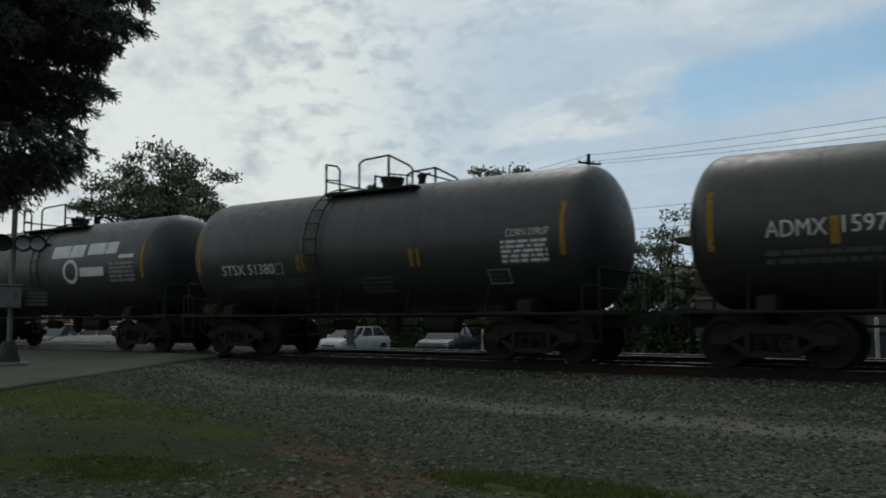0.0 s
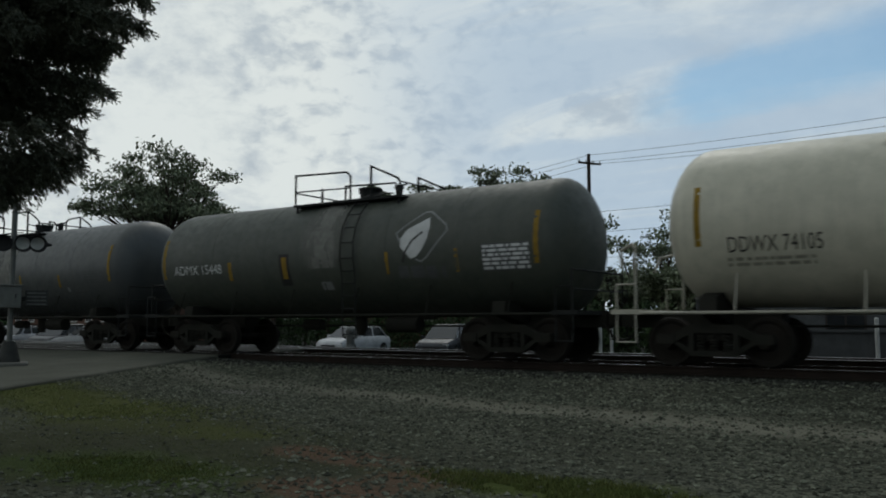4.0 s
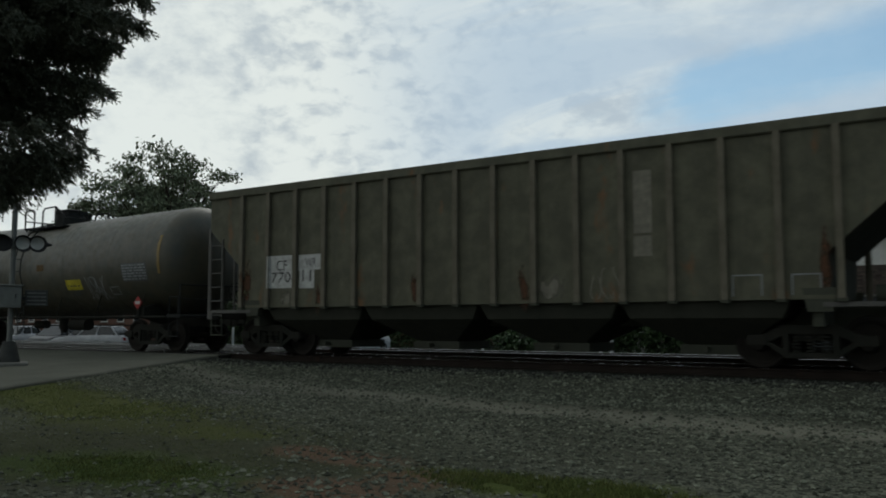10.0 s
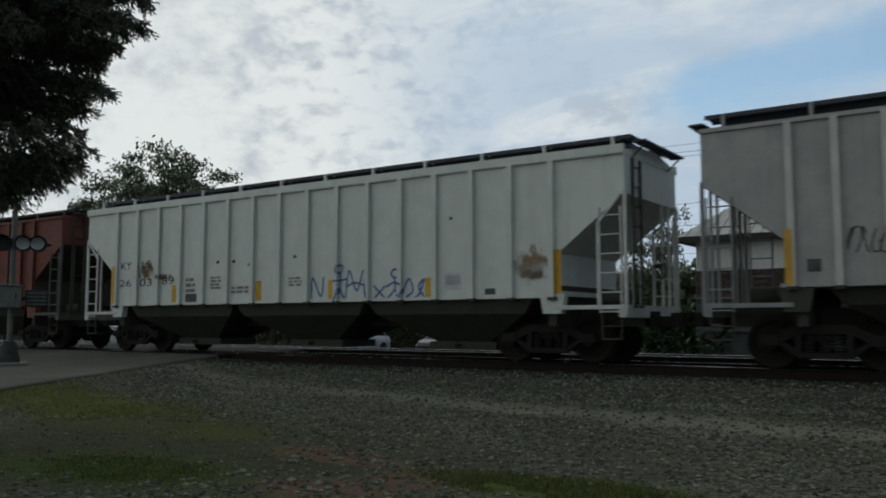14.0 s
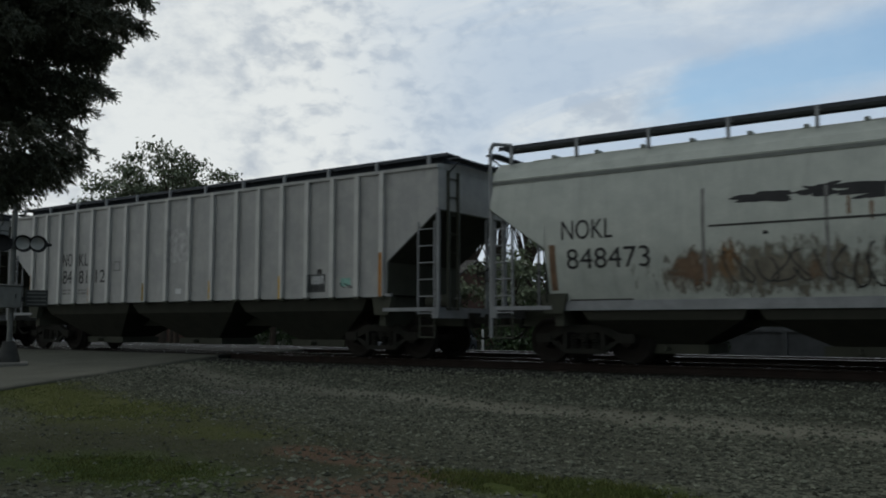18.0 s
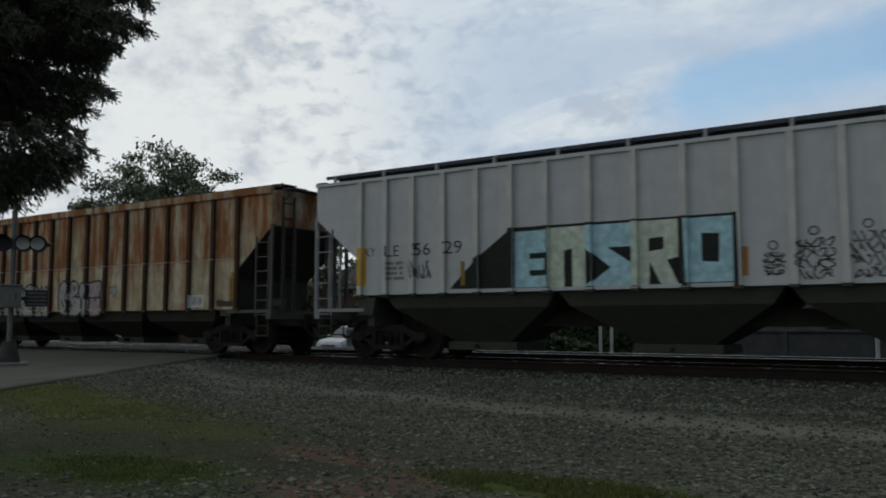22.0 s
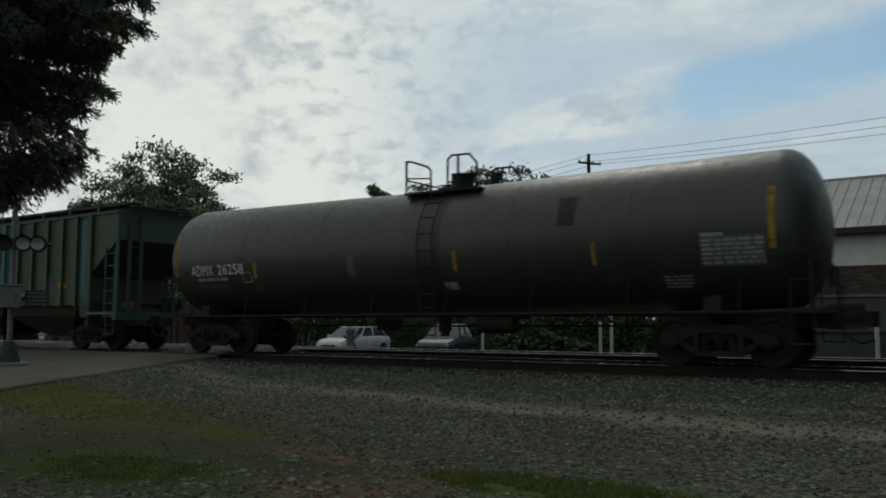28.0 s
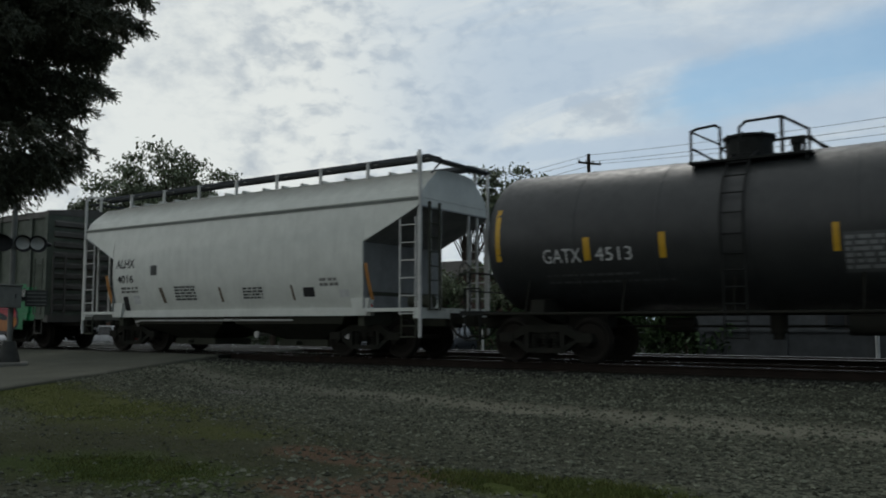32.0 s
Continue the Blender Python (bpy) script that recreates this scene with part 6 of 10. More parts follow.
blot(olive_hopper, -4.64, -4.39, 1.06, 1.79, RUSTSTAIN3, 7)
blot(olive_hopper, -1.74, -1.50, 1.11, 1.92, RUSTSTAIN3, 8)
scrawl(olive_hopper, 2.63, 3.30, 1.24, 1.89, 3, OLIVELIGHT, 0.025, 4)
blot(olive_hopper, -5.79, -5.42, 1.15, 1.59, OLIVELIGHT, 9)
blot(olive_hopper, 1.49, 2.07, 1.26, 1.75, OLIVELIGHT, 10)

# red_hopper
word(red_hopper, "AT", -6.46, -6.04, 2.79, 3.08, WHITE)
word(red_hopper, "W", -5.63, -5.27, 2.79, 3.06, WHITE)
word(red_hopper, "366", -6.51, -6.00, 2.32, 2.61, WHITE)
word(red_hopper, "355", -5.68, -5.17, 2.33, 2.61, WHITE)
bars(red_hopper, -6.45, -6.07, 1.51, 2.05, 3, GREYWHITE)
bars(red_hopper, -5.64, -5.21, 1.52, 2.05, 3, GREYWHITE)
plate(red_hopper, -7.51, -6.68, 1.52, 1.65, BROWNSTRIPE, "reflector_stripe")
plate(red_hopper, -5.83, -5.06, 1.54, 1.65, BROWNSTRIPE, "reflector_stripe")
plate(red_hopper, -3.30, -2.63, 1.52, 1.63, BROWNSTRIPE, "reflector_stripe")
plate(red_hopper, -0.45, 0.13, 1.50, 1.60, BROWNSTRIPE, "reflector_stripe")
plate(red_hopper, 2.40, 2.88, 1.51, 1.61, BROWNSTRIPE, "reflector_stripe")
plate(red_hopper, 4.17, 4.60, 1.50, 1.59, BROWNSTRIPE, "reflector_stripe")
plate(red_hopper, 6.55, 6.91, 1.51, 1.59, BROWNSTRIPE, "reflector_stripe")
plate(red_hopper, 7.33, 7.67, 1.52, 1.60, BROWNSTRIPE, "reflector_stripe")
bars(red_hopper, -1.45, -0.77, 1.65, 1.94, 4, PINKWHITE)
bars(red_hopper, 0.57, 1.05, 1.64, 1.84, 3, PINKWHITE)
bars(red_hopper, 2.44, 2.89, 1.66, 1.84, 3, GREYWHITE)
bars(red_hopper, 4.96, 5.44, 1.76, 2.15, 4, GREYWHITE)
plate(red_hopper, 5.76, 6.21, 1.60, 1.94, WHITE, "panel")
plate(red_hopper, 5.82, 5.97, 1.67, 1.90, INK, "panel")
plate(red_hopper, 6.00, 6.16, 1.66, 1.89, INK, "panel")
plate(red_hopper, 5.74, 5.93, 1.48, 1.58, WHITE, "panel")
plate(red_hopper, 4.91, 5.70, 3.03, 3.72, REDPALE, "panel")
bars(red_hopper, 5.80, 6.21, 2.06, 2.12, 1, GREYWHITE)
bars(red_hopper, -4.74, -4.48, 2.55, 2.84, 2, PINKWHITE)

# pale_hopper
word(pale_hopper, "KY", -7.01, -6.52, 2.39, 2.60, INK)
word(pale_hopper, "LE", -6.04, -5.64, 2.41, 2.61, INK)
word(pale_hopper, "26", -7.07, -6.52, 1.88, 2.09, INK)
word(pale_hopper, "03", -6.12, -5.57, 1.87, 2.09, INK)
word(pale_hopper, "89", -5.13, -4.60, 1.90, 2.11, INK)
bars(pale_hopper, -4.09, -3.70, 1.63, 2.08, 3, STENCILDIM)
plate(pale_hopper, -4.10, -3.63, 1.35, 1.62, SHADOWGREY, "panel")
bars(pale_hopper, -3.08, -2.67, 1.71, 2.08, 4, STENCILDIM)
bars(pale_hopper, -2.26, -1.61, 1.58, 1.79, 2, STENCILDIM)
bars(pale_hopper, -0.17, 0.25, 1.72, 1.97, 3, STENCILDIM)
blot(pale_hopper, -6.23, -5.44, 2.05, 2.54, RUSTSTAIN2, 3)
blot(pale_hopper, -5.44, -4.75, 2.02, 2.20, RUSTSTAIN2, 7)
plate(pale_hopper, 4.51, 5.00, 1.53, 1.91, WHITE, "panel")
plate(pale_hopper, 4.56, 4.95, 1.64, 1.85, INK, "panel")
plate(pale_hopper, -7.47, -7.17, 1.39, 2.50, YELLOW, "reflector_stripe")
plate(pale_hopper, -4.68, -4.42, 1.36, 1.88, YELLOW, "reflector_stripe")
plate(pale_hopper, -1.35, -1.14, 1.37, 1.90, YELLOW, "reflector_stripe")
plate(pale_hopper, 1.13, 1.32, 1.34, 1.85, YELLOW, "reflector_stripe")
plate(pale_hopper, 4.00, 4.16, 1.38, 1.82, YELLOW, "reflector_stripe")
plate(pale_hopper, 7.21, 7.34, 1.38, 2.29, YELLOW, "reflector_stripe")
for x0_, x1_, z0_, z1_, paths in (
        (0.59, 1.01, 1.43, 1.92, ([(0, 0), (0.1, 1), (0.75, 0.05), (0.95, 1)],)),
        (1.36, 1.70, 1.34, 2.19, ([(0.5, 0.75), (0.25, 0.85), (0.4, 1.0), (0.7, 0.95), (0.5, 0.75)], [(0.5, 0.75), (0.45, 0.35), (0.1, 0)], [(0.45, 0.35), (0.9, 0)], [(0, 0.55), (1, 0.6)])),
        (1.69, 2.38, 1.41, 2.05, ([(0, 0), (0.15, 1), (0.5, 0.25), (0.8, 1), (1, 0)], [(0.05, 0.4), (0.4, 0.55), (0.95, 0.4)])),
        (2.55, 2.88, 1.37, 1.67, ([(0, 0), (1, 1)], [(0, 1), (1, 0)])),
        (2.92, 3.38, 1.38, 2.04, ([(0.5, 0.68), (0.28, 0.85), (0.5, 1), (0.72, 0.85), (0.5, 0.68)], [(0.5, 0.68), (0.5, 0.3), (0.05, 0)], [(0.5, 0.3), (0.95, 0.02)], [(0, 0.4), (0.5, 0.55), (1, 0.45)])),
        (3.36, 3.98, 1.34, 1.83, ([(0, 0.2), (0.3, 0.95), (0.5, 0.4), (0.2, 0.1), (0.7, 0.15), (1, 0.9), (0.75, 0.6), (1, 0.1)],))):
    for path in paths:
        stroke(pale_hopper, x0_, x1_, z0_, z1_, path, BLUEINK, 0.045)
blot(pale_hopper, 6.28, 7.01, 1.66, 2.32, PALEPATCH, 2)
blot(pale_hopper, 6.38, 6.98, 1.96, 2.23, RUSTSTAIN, 5)
blot(pale_hopper, 6.42, 6.99, 1.68, 1.91, RUSTSTAIN3, 6)
plate(pale_hopper, 5.55, 5.81, 1.41, 1.54, SHADOWGREY, "panel")
blot(pale_hopper, -2.88, -2.73, 2.39, 2.50, INK, 20)
blot(pale_hopper, -2.26, -2.11, 2.38, 2.49, INK, 21)
blot(pale_hopper, -1.68, -1.53, 2.27, 2.38, INK, 22)
blot(pale_hopper, -0.05, 0.08, 2.41, 2.52, INK, 23)
blot(pale_hopper, 4.64, 4.74, 3.05, 3.14, INK, 24)

# grey_hopper_a
word(grey_hopper_a, "NO", -5.56, -5.05, 2.52, 2.93, INK)
word(grey_hopper_a, "KL", -4.68, -4.22, 2.56, 2.93, INK)
word(grey_hopper_a, "84", -5.52, -5.05, 2.05, 2.45, INK)
word(grey_hopper_a, "80", -4.70, -4.25, 2.05, 2.42, INK)
word(grey_hopper_a, "11", -3.80, -3.39, 2.06, 2.44, INK)
outline(grey_hopper_a, -2.86, -2.58, 2.35, 2.62, SHADOWGREY, 0.020)
plate(grey_hopper_a, -7.36, -7.20, 1.44, 2.41, YELLOW, "reflector_stripe")
plate(grey_hopper_a, -5.01, -4.87, 1.42, 1.91, ORANGE, "reflector_stripe")
plate(grey_hopper_a, -1.45, -1.35, 1.43, 1.88, OLDYELLOW, "reflector_stripe")
blot(grey_hopper_a, -2.91, -2.60, 1.69, 1.96, INK, 3)
bars(grey_hopper_a, -5.50, -5.05, 1.68, 1.94, 2, STENCILDIM)
bars(grey_hopper_a, -4.69, -4.27, 1.70, 1.91, 2, STENCILDIM)
bars(grey_hopper_a, -3.87, -3.66, 1.81, 1.95, 1, STENCILDIM)
plate(grey_hopper_a, -6.99, -6.77, 1.67, 1.89, SHADOWGREY, "panel")
scrawl(grey_hopper_a, -6.41, -5.73, 1.95, 2.40, 5, INKFADE, 0.025, 8)
word(grey_hopper_a, "HUSH", 7.64, 8.64, 3.29, 3.85, INK, slant=0.2)
scrawl(grey_hopper_a, 7.83, 8.57, 3.18, 3.49, 2, INK, 0.030, 6)
plate(grey_hopper_a, 4.87, 5.68, 1.42, 2.03, WHITE, "panel")
plate(grey_hopper_a, 4.95, 5.60, 1.67, 1.94, INK, "panel")
plate(grey_hopper_a, -1.78, -1.61, 1.46, 2.16, ORANGE, "reflector_stripe")
plate(grey_hopper_a, 1.19, 1.35, 1.42, 2.16, ORANGE, "reflector_stripe")
plate(grey_hopper_a, 4.67, 4.80, 1.42, 2.35, ORANGE, "reflector_stripe")
plate(grey_hopper_a, 7.05, 7.21, 1.44, 2.42, ORANGE, "reflector_stripe")
scrawl(grey_hopper_a, 2.49, 3.91, 2.06, 2.49, 4, INKFADE, 0.020, 9)
blot(grey_hopper_a, 7.49, 7.92, 1.44, 1.59, WHITE, 3)

# grey_hopper_b
word(grey_hopper_b, "NO", -5.61, -5.10, 2.58, 2.99, INK)
word(grey_hopper_b, "KL", -4.75, -4.27, 2.58, 2.96, INK)
word(grey_hopper_b, "84", -5.59, -5.11, 2.04, 2.46, INK)
word(grey_hopper_b, "81", -4.73, -4.30, 2.03, 2.44, INK)
word(grey_hopper_b, "12", -3.86, -3.39, 2.05, 2.43, INK)
outline(grey_hopper_b, -2.97, -2.67, 2.37, 2.64, SHADOWGREY, 0.020)
plate(grey_hopper_b, -7.43, -7.25, 1.46, 2.39, ORANGE, "reflector_stripe")
plate(grey_hopper_b, -4.21, -4.06, 1.45, 1.90, ORANGE, "reflector_stripe")
plate(grey_hopper_b, -1.52, -1.40, 1.46, 1.95, OLDYELLOW, "reflector_stripe")
bars(grey_hopper_b, -5.59, -5.13, 1.69, 1.89, 2, STENCILDIM)
bars(grey_hopper_b, -4.74, -4.29, 1.68, 1.88, 2, STENCILDIM)
plate(grey_hopper_b, -7.04, -6.78, 1.73, 1.88, SHADOWGREY, "panel")
plate(grey_hopper_b, -0.13, 0.13, 1.63, 1.77, WHITE, "panel")
plate(grey_hopper_b, -0.44, 0.51, 2.50, 3.45, GREYPALE, "panel")
plate(grey_hopper_b, 4.93, 5.45, 1.56, 2.00, SHADOWGREY, "panel")
plate(grey_hopper_b, 4.98, 5.40, 1.76, 1.96, WHITE, "panel")
plate(grey_hopper_b, 4.97, 5.40, 1.59, 1.72, INK, "panel")
plate(grey_hopper_b, 5.17, 5.34, 2.01, 2.12, INKFADE, "panel")
plate(grey_hopper_b, 1.23, 1.41, 1.44, 1.94, YELLOW, "reflector_stripe")
plate(grey_hopper_b, 3.86, 4.02, 1.42, 1.99, YELLOW, "reflector_stripe")
plate(grey_hopper_b, 7.10, 7.26, 1.42, 2.43, ORANGE, "reflector_stripe")
plate(grey_hopper_b, -1.62, -1.48, 1.44, 1.94, ORANGE, "reflector_stripe")
plate(grey_hopper_b, 5.94, 6.24, 1.69, 1.88, TEALPALE, "panel")
scrawl(grey_hopper_b, 5.86, 6.32, 1.65, 1.76, 2, INK, 0.020, 3)

# smooth_hopper
word(smooth_hopper, "NOKL", -6.99, -5.91, 2.45, 2.84, INK)
word(smooth_hopper, "848473", -6.90, -5.18, 1.87, 2.27, INK)
blot(smooth_hopper, -3.75, -2.46, 2.89, 3.12, INK, 3, ragged=0.3)
blot(smooth_hopper, -2.64, -1.76, 2.88, 3.20, INK, 4, ragged=0.45)
blot(smooth_hopper, -2.19, -0.12, 2.89, 3.16, INK, 5, ragged=0.3)
blot(smooth_hopper, -1.76, -0.76, 2.80, 3.06, INK, 6, ragged=0.45)
blot(smooth_hopper, 0.14, 1.40, 2.94, 3.09, INK, 7, ragged=0.35)
plate(smooth_hopper, -4.07, -0.20, 2.53, 2.57, INKFADE, "panel")
plate(smooth_hopper, 0.15, 1.35, 2.57, 2.61, INKFADE, "panel")
blot(smooth_hopper, -4.91, -3.92, 1.41, 2.15, RUSTSTAIN2, 8)
blot(smooth_hopper, -4.02, -3.45, 1.54, 2.24, RUSTSTAIN, 9, ragged=0.5)
blot(smooth_hopper, 0.27, 0.72, 1.39, 1.95, RUSTSTAIN2, 10)
blot(smooth_hopper, -2.44, -2.16, 1.48, 1.89, RUSTSTAIN2, 11)
plate(smooth_hopper, 7.12, 7.27, 1.35, 2.29, ORANGE, "reflector_stripe")
plate(smooth_hopper, -7.28, -7.14, 1.46, 2.37, RUSTSTAIN2, "panel")
scrawl(smooth_hopper, -3.92, -1.74, 1.52, 2.09, 7, INKFADE, 0.030, 3)
scrawl(smooth_hopper, -1.74, 0.19, 1.38, 2.15, 8, INK, 0.030, 4)
outline(smooth_hopper, -0.40, 0.50, 1.59, 1.81, INKFADE, 0.040)
word(smooth_hopper, "ASTN", 0.72, 3.30, 1.40, 1.89, INK, fat=-0.03)
scrawl(smooth_hopper, 3.37, 4.45, 1.39, 1.94, 9, INK, 0.035, 6)
scrawl(smooth_hopper, 4.22, 5.25, 1.58, 2.18, 10, INK, 0.030, 7)
word(smooth_hopper, "AN", 5.24, 6.20, 1.40, 1.92, INK, fat=-0.03)
scrawl(smooth_hopper, 6.20, 7.14, 1.43, 1.93, 4, INKFADE, 0.030, 8)
outline(smooth_hopper, 6.23, 6.80, 1.48, 1.82, WHITE, 0.030)
plate(smooth_hopper, 6.97, 7.18, 1.47, 1.64, INK, "panel")
blot(smooth_hopper, 2.85, 2.95, 2.79, 2.86, INK, 50)
blot(smooth_hopper, 3.60, 3.82, 2.85, 2.92, INK, 51)
blot(smooth_hopper, 2.86, 2.96, 2.41, 2.48, INK, 52)
blot(smooth_hopper, 2.85, 2.98, 2.04, 2.11, INK, 53)
blot(smooth_hopper, -3.14, -3.03, 2.34, 2.42, INK, 54)
blot(smooth_hopper, 0.36, 0.48, 2.26, 2.34, INK, 55)
blot(smooth_hopper, 0.93, 1.01, 2.14, 2.21, INK, 56)
plate(smooth_hopper, -6.92, -5.59, 1.22, 1.28, INKFADE, "sill_mark")
plate(smooth_hopper, -4.79, -3.72, 1.20, 1.25, MAROON, "sill_mark")
plate(smooth_hopper, -3.16, -2.34, 1.18, 1.24, INKFADE, "sill_mark")
plate(smooth_hopper, -1.65, -0.74, 1.16, 1.22, MAROON, "sill_mark")
plate(smooth_hopper, 0.27, 1.01, 1.14, 1.19, INKFADE, "sill_mark")
plate(smooth_hopper, 1.15, 2.06, 1.13, 1.18, MAROON, "sill_mark")
plate(smooth_hopper, 2.40, 3.30, 1.12, 1.17, INKFADE, "sill_mark")
plate(smooth_hopper, 3.42, 3.85, 1.11, 1.16, MAROON, "sill_mark")
plate(smooth_hopper, 4.56, 5.18, 1.10, 1.14, INKFADE, "sill_mark")
plate(smooth_hopper, 1.97, 2.01, 1.42, 2.85, STENCILDIM, "seam")
plate(smooth_hopper, 6.13, 6.16, 1.34, 2.58, STENCILDIM, "seam")
plate(smooth_hopper, 7.10, 7.13, 1.32, 2.51, STENCILDIM, "seam")
plate(smooth_hopper, -2.12, -2.07, 1.51, 3.12, STENCILDIM, "seam")
plate(smooth_hopper, -1.19, -1.14, 1.49, 3.05, STENCILDIM, "seam")
plate(smooth_hopper, -4.20, -4.14, 1.55, 3.25, STENCILDIM, "seam")
blot(smooth_hopper, -1.79, -1.72, 2.55, 2.95, RUSTSTAIN2, 70)
blot(smooth_hopper, -1.45, -1.38, 2.46, 2.86, RUSTSTAIN2, 71)
blot(smooth_hopper, -1.20, -1.13, 2.42, 2.82, RUSTSTAIN2, 72)
blot(smooth_hopper, -0.79, -0.72, 2.46, 2.85, RUSTSTAIN2, 73)
blot(smooth_hopper, -0.46, -0.40, 2.47, 2.85, RUSTSTAIN2, 74)
blot(smooth_hopper, 0.62, 0.68, 2.67, 3.05, RUSTSTAIN2, 75)
blot(smooth_hopper, 0.99, 1.04, 2.65, 3.02, RUSTSTAIN2, 76)

# smooth_hopper
blot(smooth_hopper, 4.05, 5.85, 1.26, 2.22, INKFADE, 91)
blot(smooth_hopper, -4.93, -0.75, 1.32, 2.20, GRIME, 92)
blot(smooth_hopper, 4.45, 5.68, 1.36, 2.05, INKFADE, 93)
blot(smooth_hopper, 1.93, 2.99, 1.30, 2.00, GRIME, 94)

# rusty_hopper
word(rusty_hopper, "DS", -6.03, -5.59, 2.22, 2.49, INK)
word(rusty_hopper, "RC", -5.12, -4.64, 2.25, 2.51, INK)
word(rusty_hopper, "80", -6.02, -5.58, 1.89, 2.13, INKFADE)
word(rusty_hopper, "12", -5.09, -4.67, 1.88, 2.15, INK)
fat_letter(rusty_hopper, -4.36, -3.60, 1.07, 2.09, [(0, 0.86), (0.08, 0.95), (0.22, 0.80), (0.25, 0.95), (0.6, 1.0), (0.95, 0.9), (1.0, 0.7), (0.78, 0.52), (0.98, 0.35), (0.98, 0.1), (0.8, 0.0), (0.12, 0.0), (0.06, 0.12), (0.28, 0.42), (0.04, 0.36), (0.0, 0.52), (0.24, 0.58)], BUBBLE,
           ([(0.52, 0.85), (0.52, 0.6)], [(0.25, 0.78), (0.32, 0.6), (0.3, 0.42), (0.2, 0.2)]), 0)
fat_letter(rusty_hopper, -3.43, -2.86, 1.08, 2.04, [(0, 0.93), (0.15, 1.0), (0.5, 0.92), (0.72, 0.7), (0.8, 0.4), (1.0, 0.1), (0.95, 0.0), (0.05, 0.0), (0.0, 0.3)], BUBBLE, (), 0)
fat_letter(rusty_hopper, -3.13, -2.60, 1.08, 2.08, [(0, 0.9), (0.3, 0.82), (0.45, 0.95), (0.95, 1.0), (1.0, 0.85), (0.9, 0.5), (1.0, 0.3), (0.98, 0.0), (0.12, 0.0), (0.1, 0.35), (0.4, 0.5), (0.2, 0.6)], BUBBLE,
           ([(0.28, 0.85), (0.36, 0.68)], [(0.58, 0.9), (0.6, 0.68)], [(0.2, 0.4), (0.6, 0.48), (0.8, 0.3), (0.75, 0.1)]), 1)
fat_letter(rusty_hopper, -2.50, -1.92, 1.07, 2.03, [(0.05, 0.9), (0.3, 1.0), (0.6, 0.85), (0.7, 0.65), (0.6, 0.5), (0.95, 0.35), (0.98, 0.0), (0.02, 0.0), (0.0, 0.4), (0.3, 0.45), (0.5, 0.6), (0.35, 0.75), (0.02, 0.7)], BUBBLE, ([(0.1, 0.2), (0.4, 0.25)],), 0)
fat_letter(rusty_hopper, -2.10, -1.59, 1.08, 2.03, [(0, 0.75), (0.2, 0.98), (0.42, 0.7), (0.7, 0.98), (0.95, 0.72), (0.7, 0.45), (1.0, 0.55), (0.98, 0.0), (0.3, 0.0), (0.1, 0.3), (0.45, 0.4), (0.1, 0.5)], BUBBLE, ([(0.3, 0.38), (0.62, 0.48), (0.45, 0.25), (0.4, 0.05)],), 1)
fat_letter(rusty_hopper, -1.07, -0.40, 1.08, 2.13, [(0.0, 0.5), (0.1, 0.82), (0.4, 1.0), (0.8, 0.97), (1.0, 0.8), (0.95, 0.6), (0.75, 0.5), (0.95, 0.3), (0.8, 0.05), (0.45, 0.0), (0.12, 0.14)], BUBBLE, ([(0.66, 0.82), (0.62, 0.62), (0.68, 0.5)], [(0.36, 0.45), (0.42, 0.3), (0.62, 0.2)]), 0)
fat_letter(rusty_hopper, -0.62, 0.17, 1.05, 2.13, [(0.22, 0.66), (0.28, 0.93), (0.52, 1.0), (0.76, 0.9), (0.8, 0.66), (0.64, 0.55), (0.96, 0.5), (1.0, 0.22), (0.84, 0.02), (0.3, 0.0), (0.1, 0.06), (0.36, 0.2), (0.34, 0.38), (0.1, 0.5)], BUBBLE, ([(0.5, 0.85), (0.58, 0.7), (0.6, 0.84)], [(0.42, 0.5), (0.62, 0.56), (0.8, 0.5)], [(0.6, 0.38), (0.64, 0.36)]), 1)
fat_letter(rusty_hopper, 0.02, 0.62, 1.05, 2.08, [(0.0, 0.75), (0.15, 0.93), (0.45, 1.0), (0.8, 0.92), (0.82, 0.68), (0.72, 0.52), (1.0, 0.46), (0.98, 0.2), (0.85, 0.0), (0.3, 0.0), (0.32, 0.4), (0.1, 0.55)], BUBBLE, ([(0.4, 0.3), (0.6, 0.2), (0.7, 0.04)],), 0)
fat_letter(rusty_hopper, 0.46, 1.17, 1.06, 2.08, [(0.0, 0.95), (0.95, 1.0), (0.98, 0.62), (0.88, 0.52), (1.0, 0.5), (1.0, 0.1), (0.9, 0.0), (0.25, 0.0), (0.2, 0.45), (0.1, 0.52), (0.14, 0.8)], BUBBLEPINK, ([(0.05, 0.52), (0.9, 0.52)], [(0.5, 0.54), (0.66, 0.44), (0.78, 0.54)]), 1)
plate(rusty_hopper, -7.25, 6.85, 2.50, 2.525, BUBBLE, "lap_seam", proud=0.003)
plate(rusty_hopper, 5.29, 5.81, 1.23, 1.58, WHITE, "panel")
plate(rusty_hopper, 5.35, 5.53, 1.30, 1.54, INK, "panel")
plate(rusty_hopper, 5.57, 5.75, 1.30, 1.53, INK, "panel")
plate(rusty_hopper, 6.33, 6.62, 1.27, 1.43, INKFADE, "panel")
plate(rusty_hopper, 6.88, 7.04, 1.07, 2.15, OLDYELLOW, "reflector_stripe")
plate(rusty_hopper, -7.46, -7.31, 1.16, 2.56, OLDYELLOW, "reflector_stripe")
blot(rusty_hopper, 1.60, 1.96, 1.62, 1.95, BUBBLE, 3)
word(rusty_hopper, "16", 1.38, 1.55, 1.34, 1.48, INK)

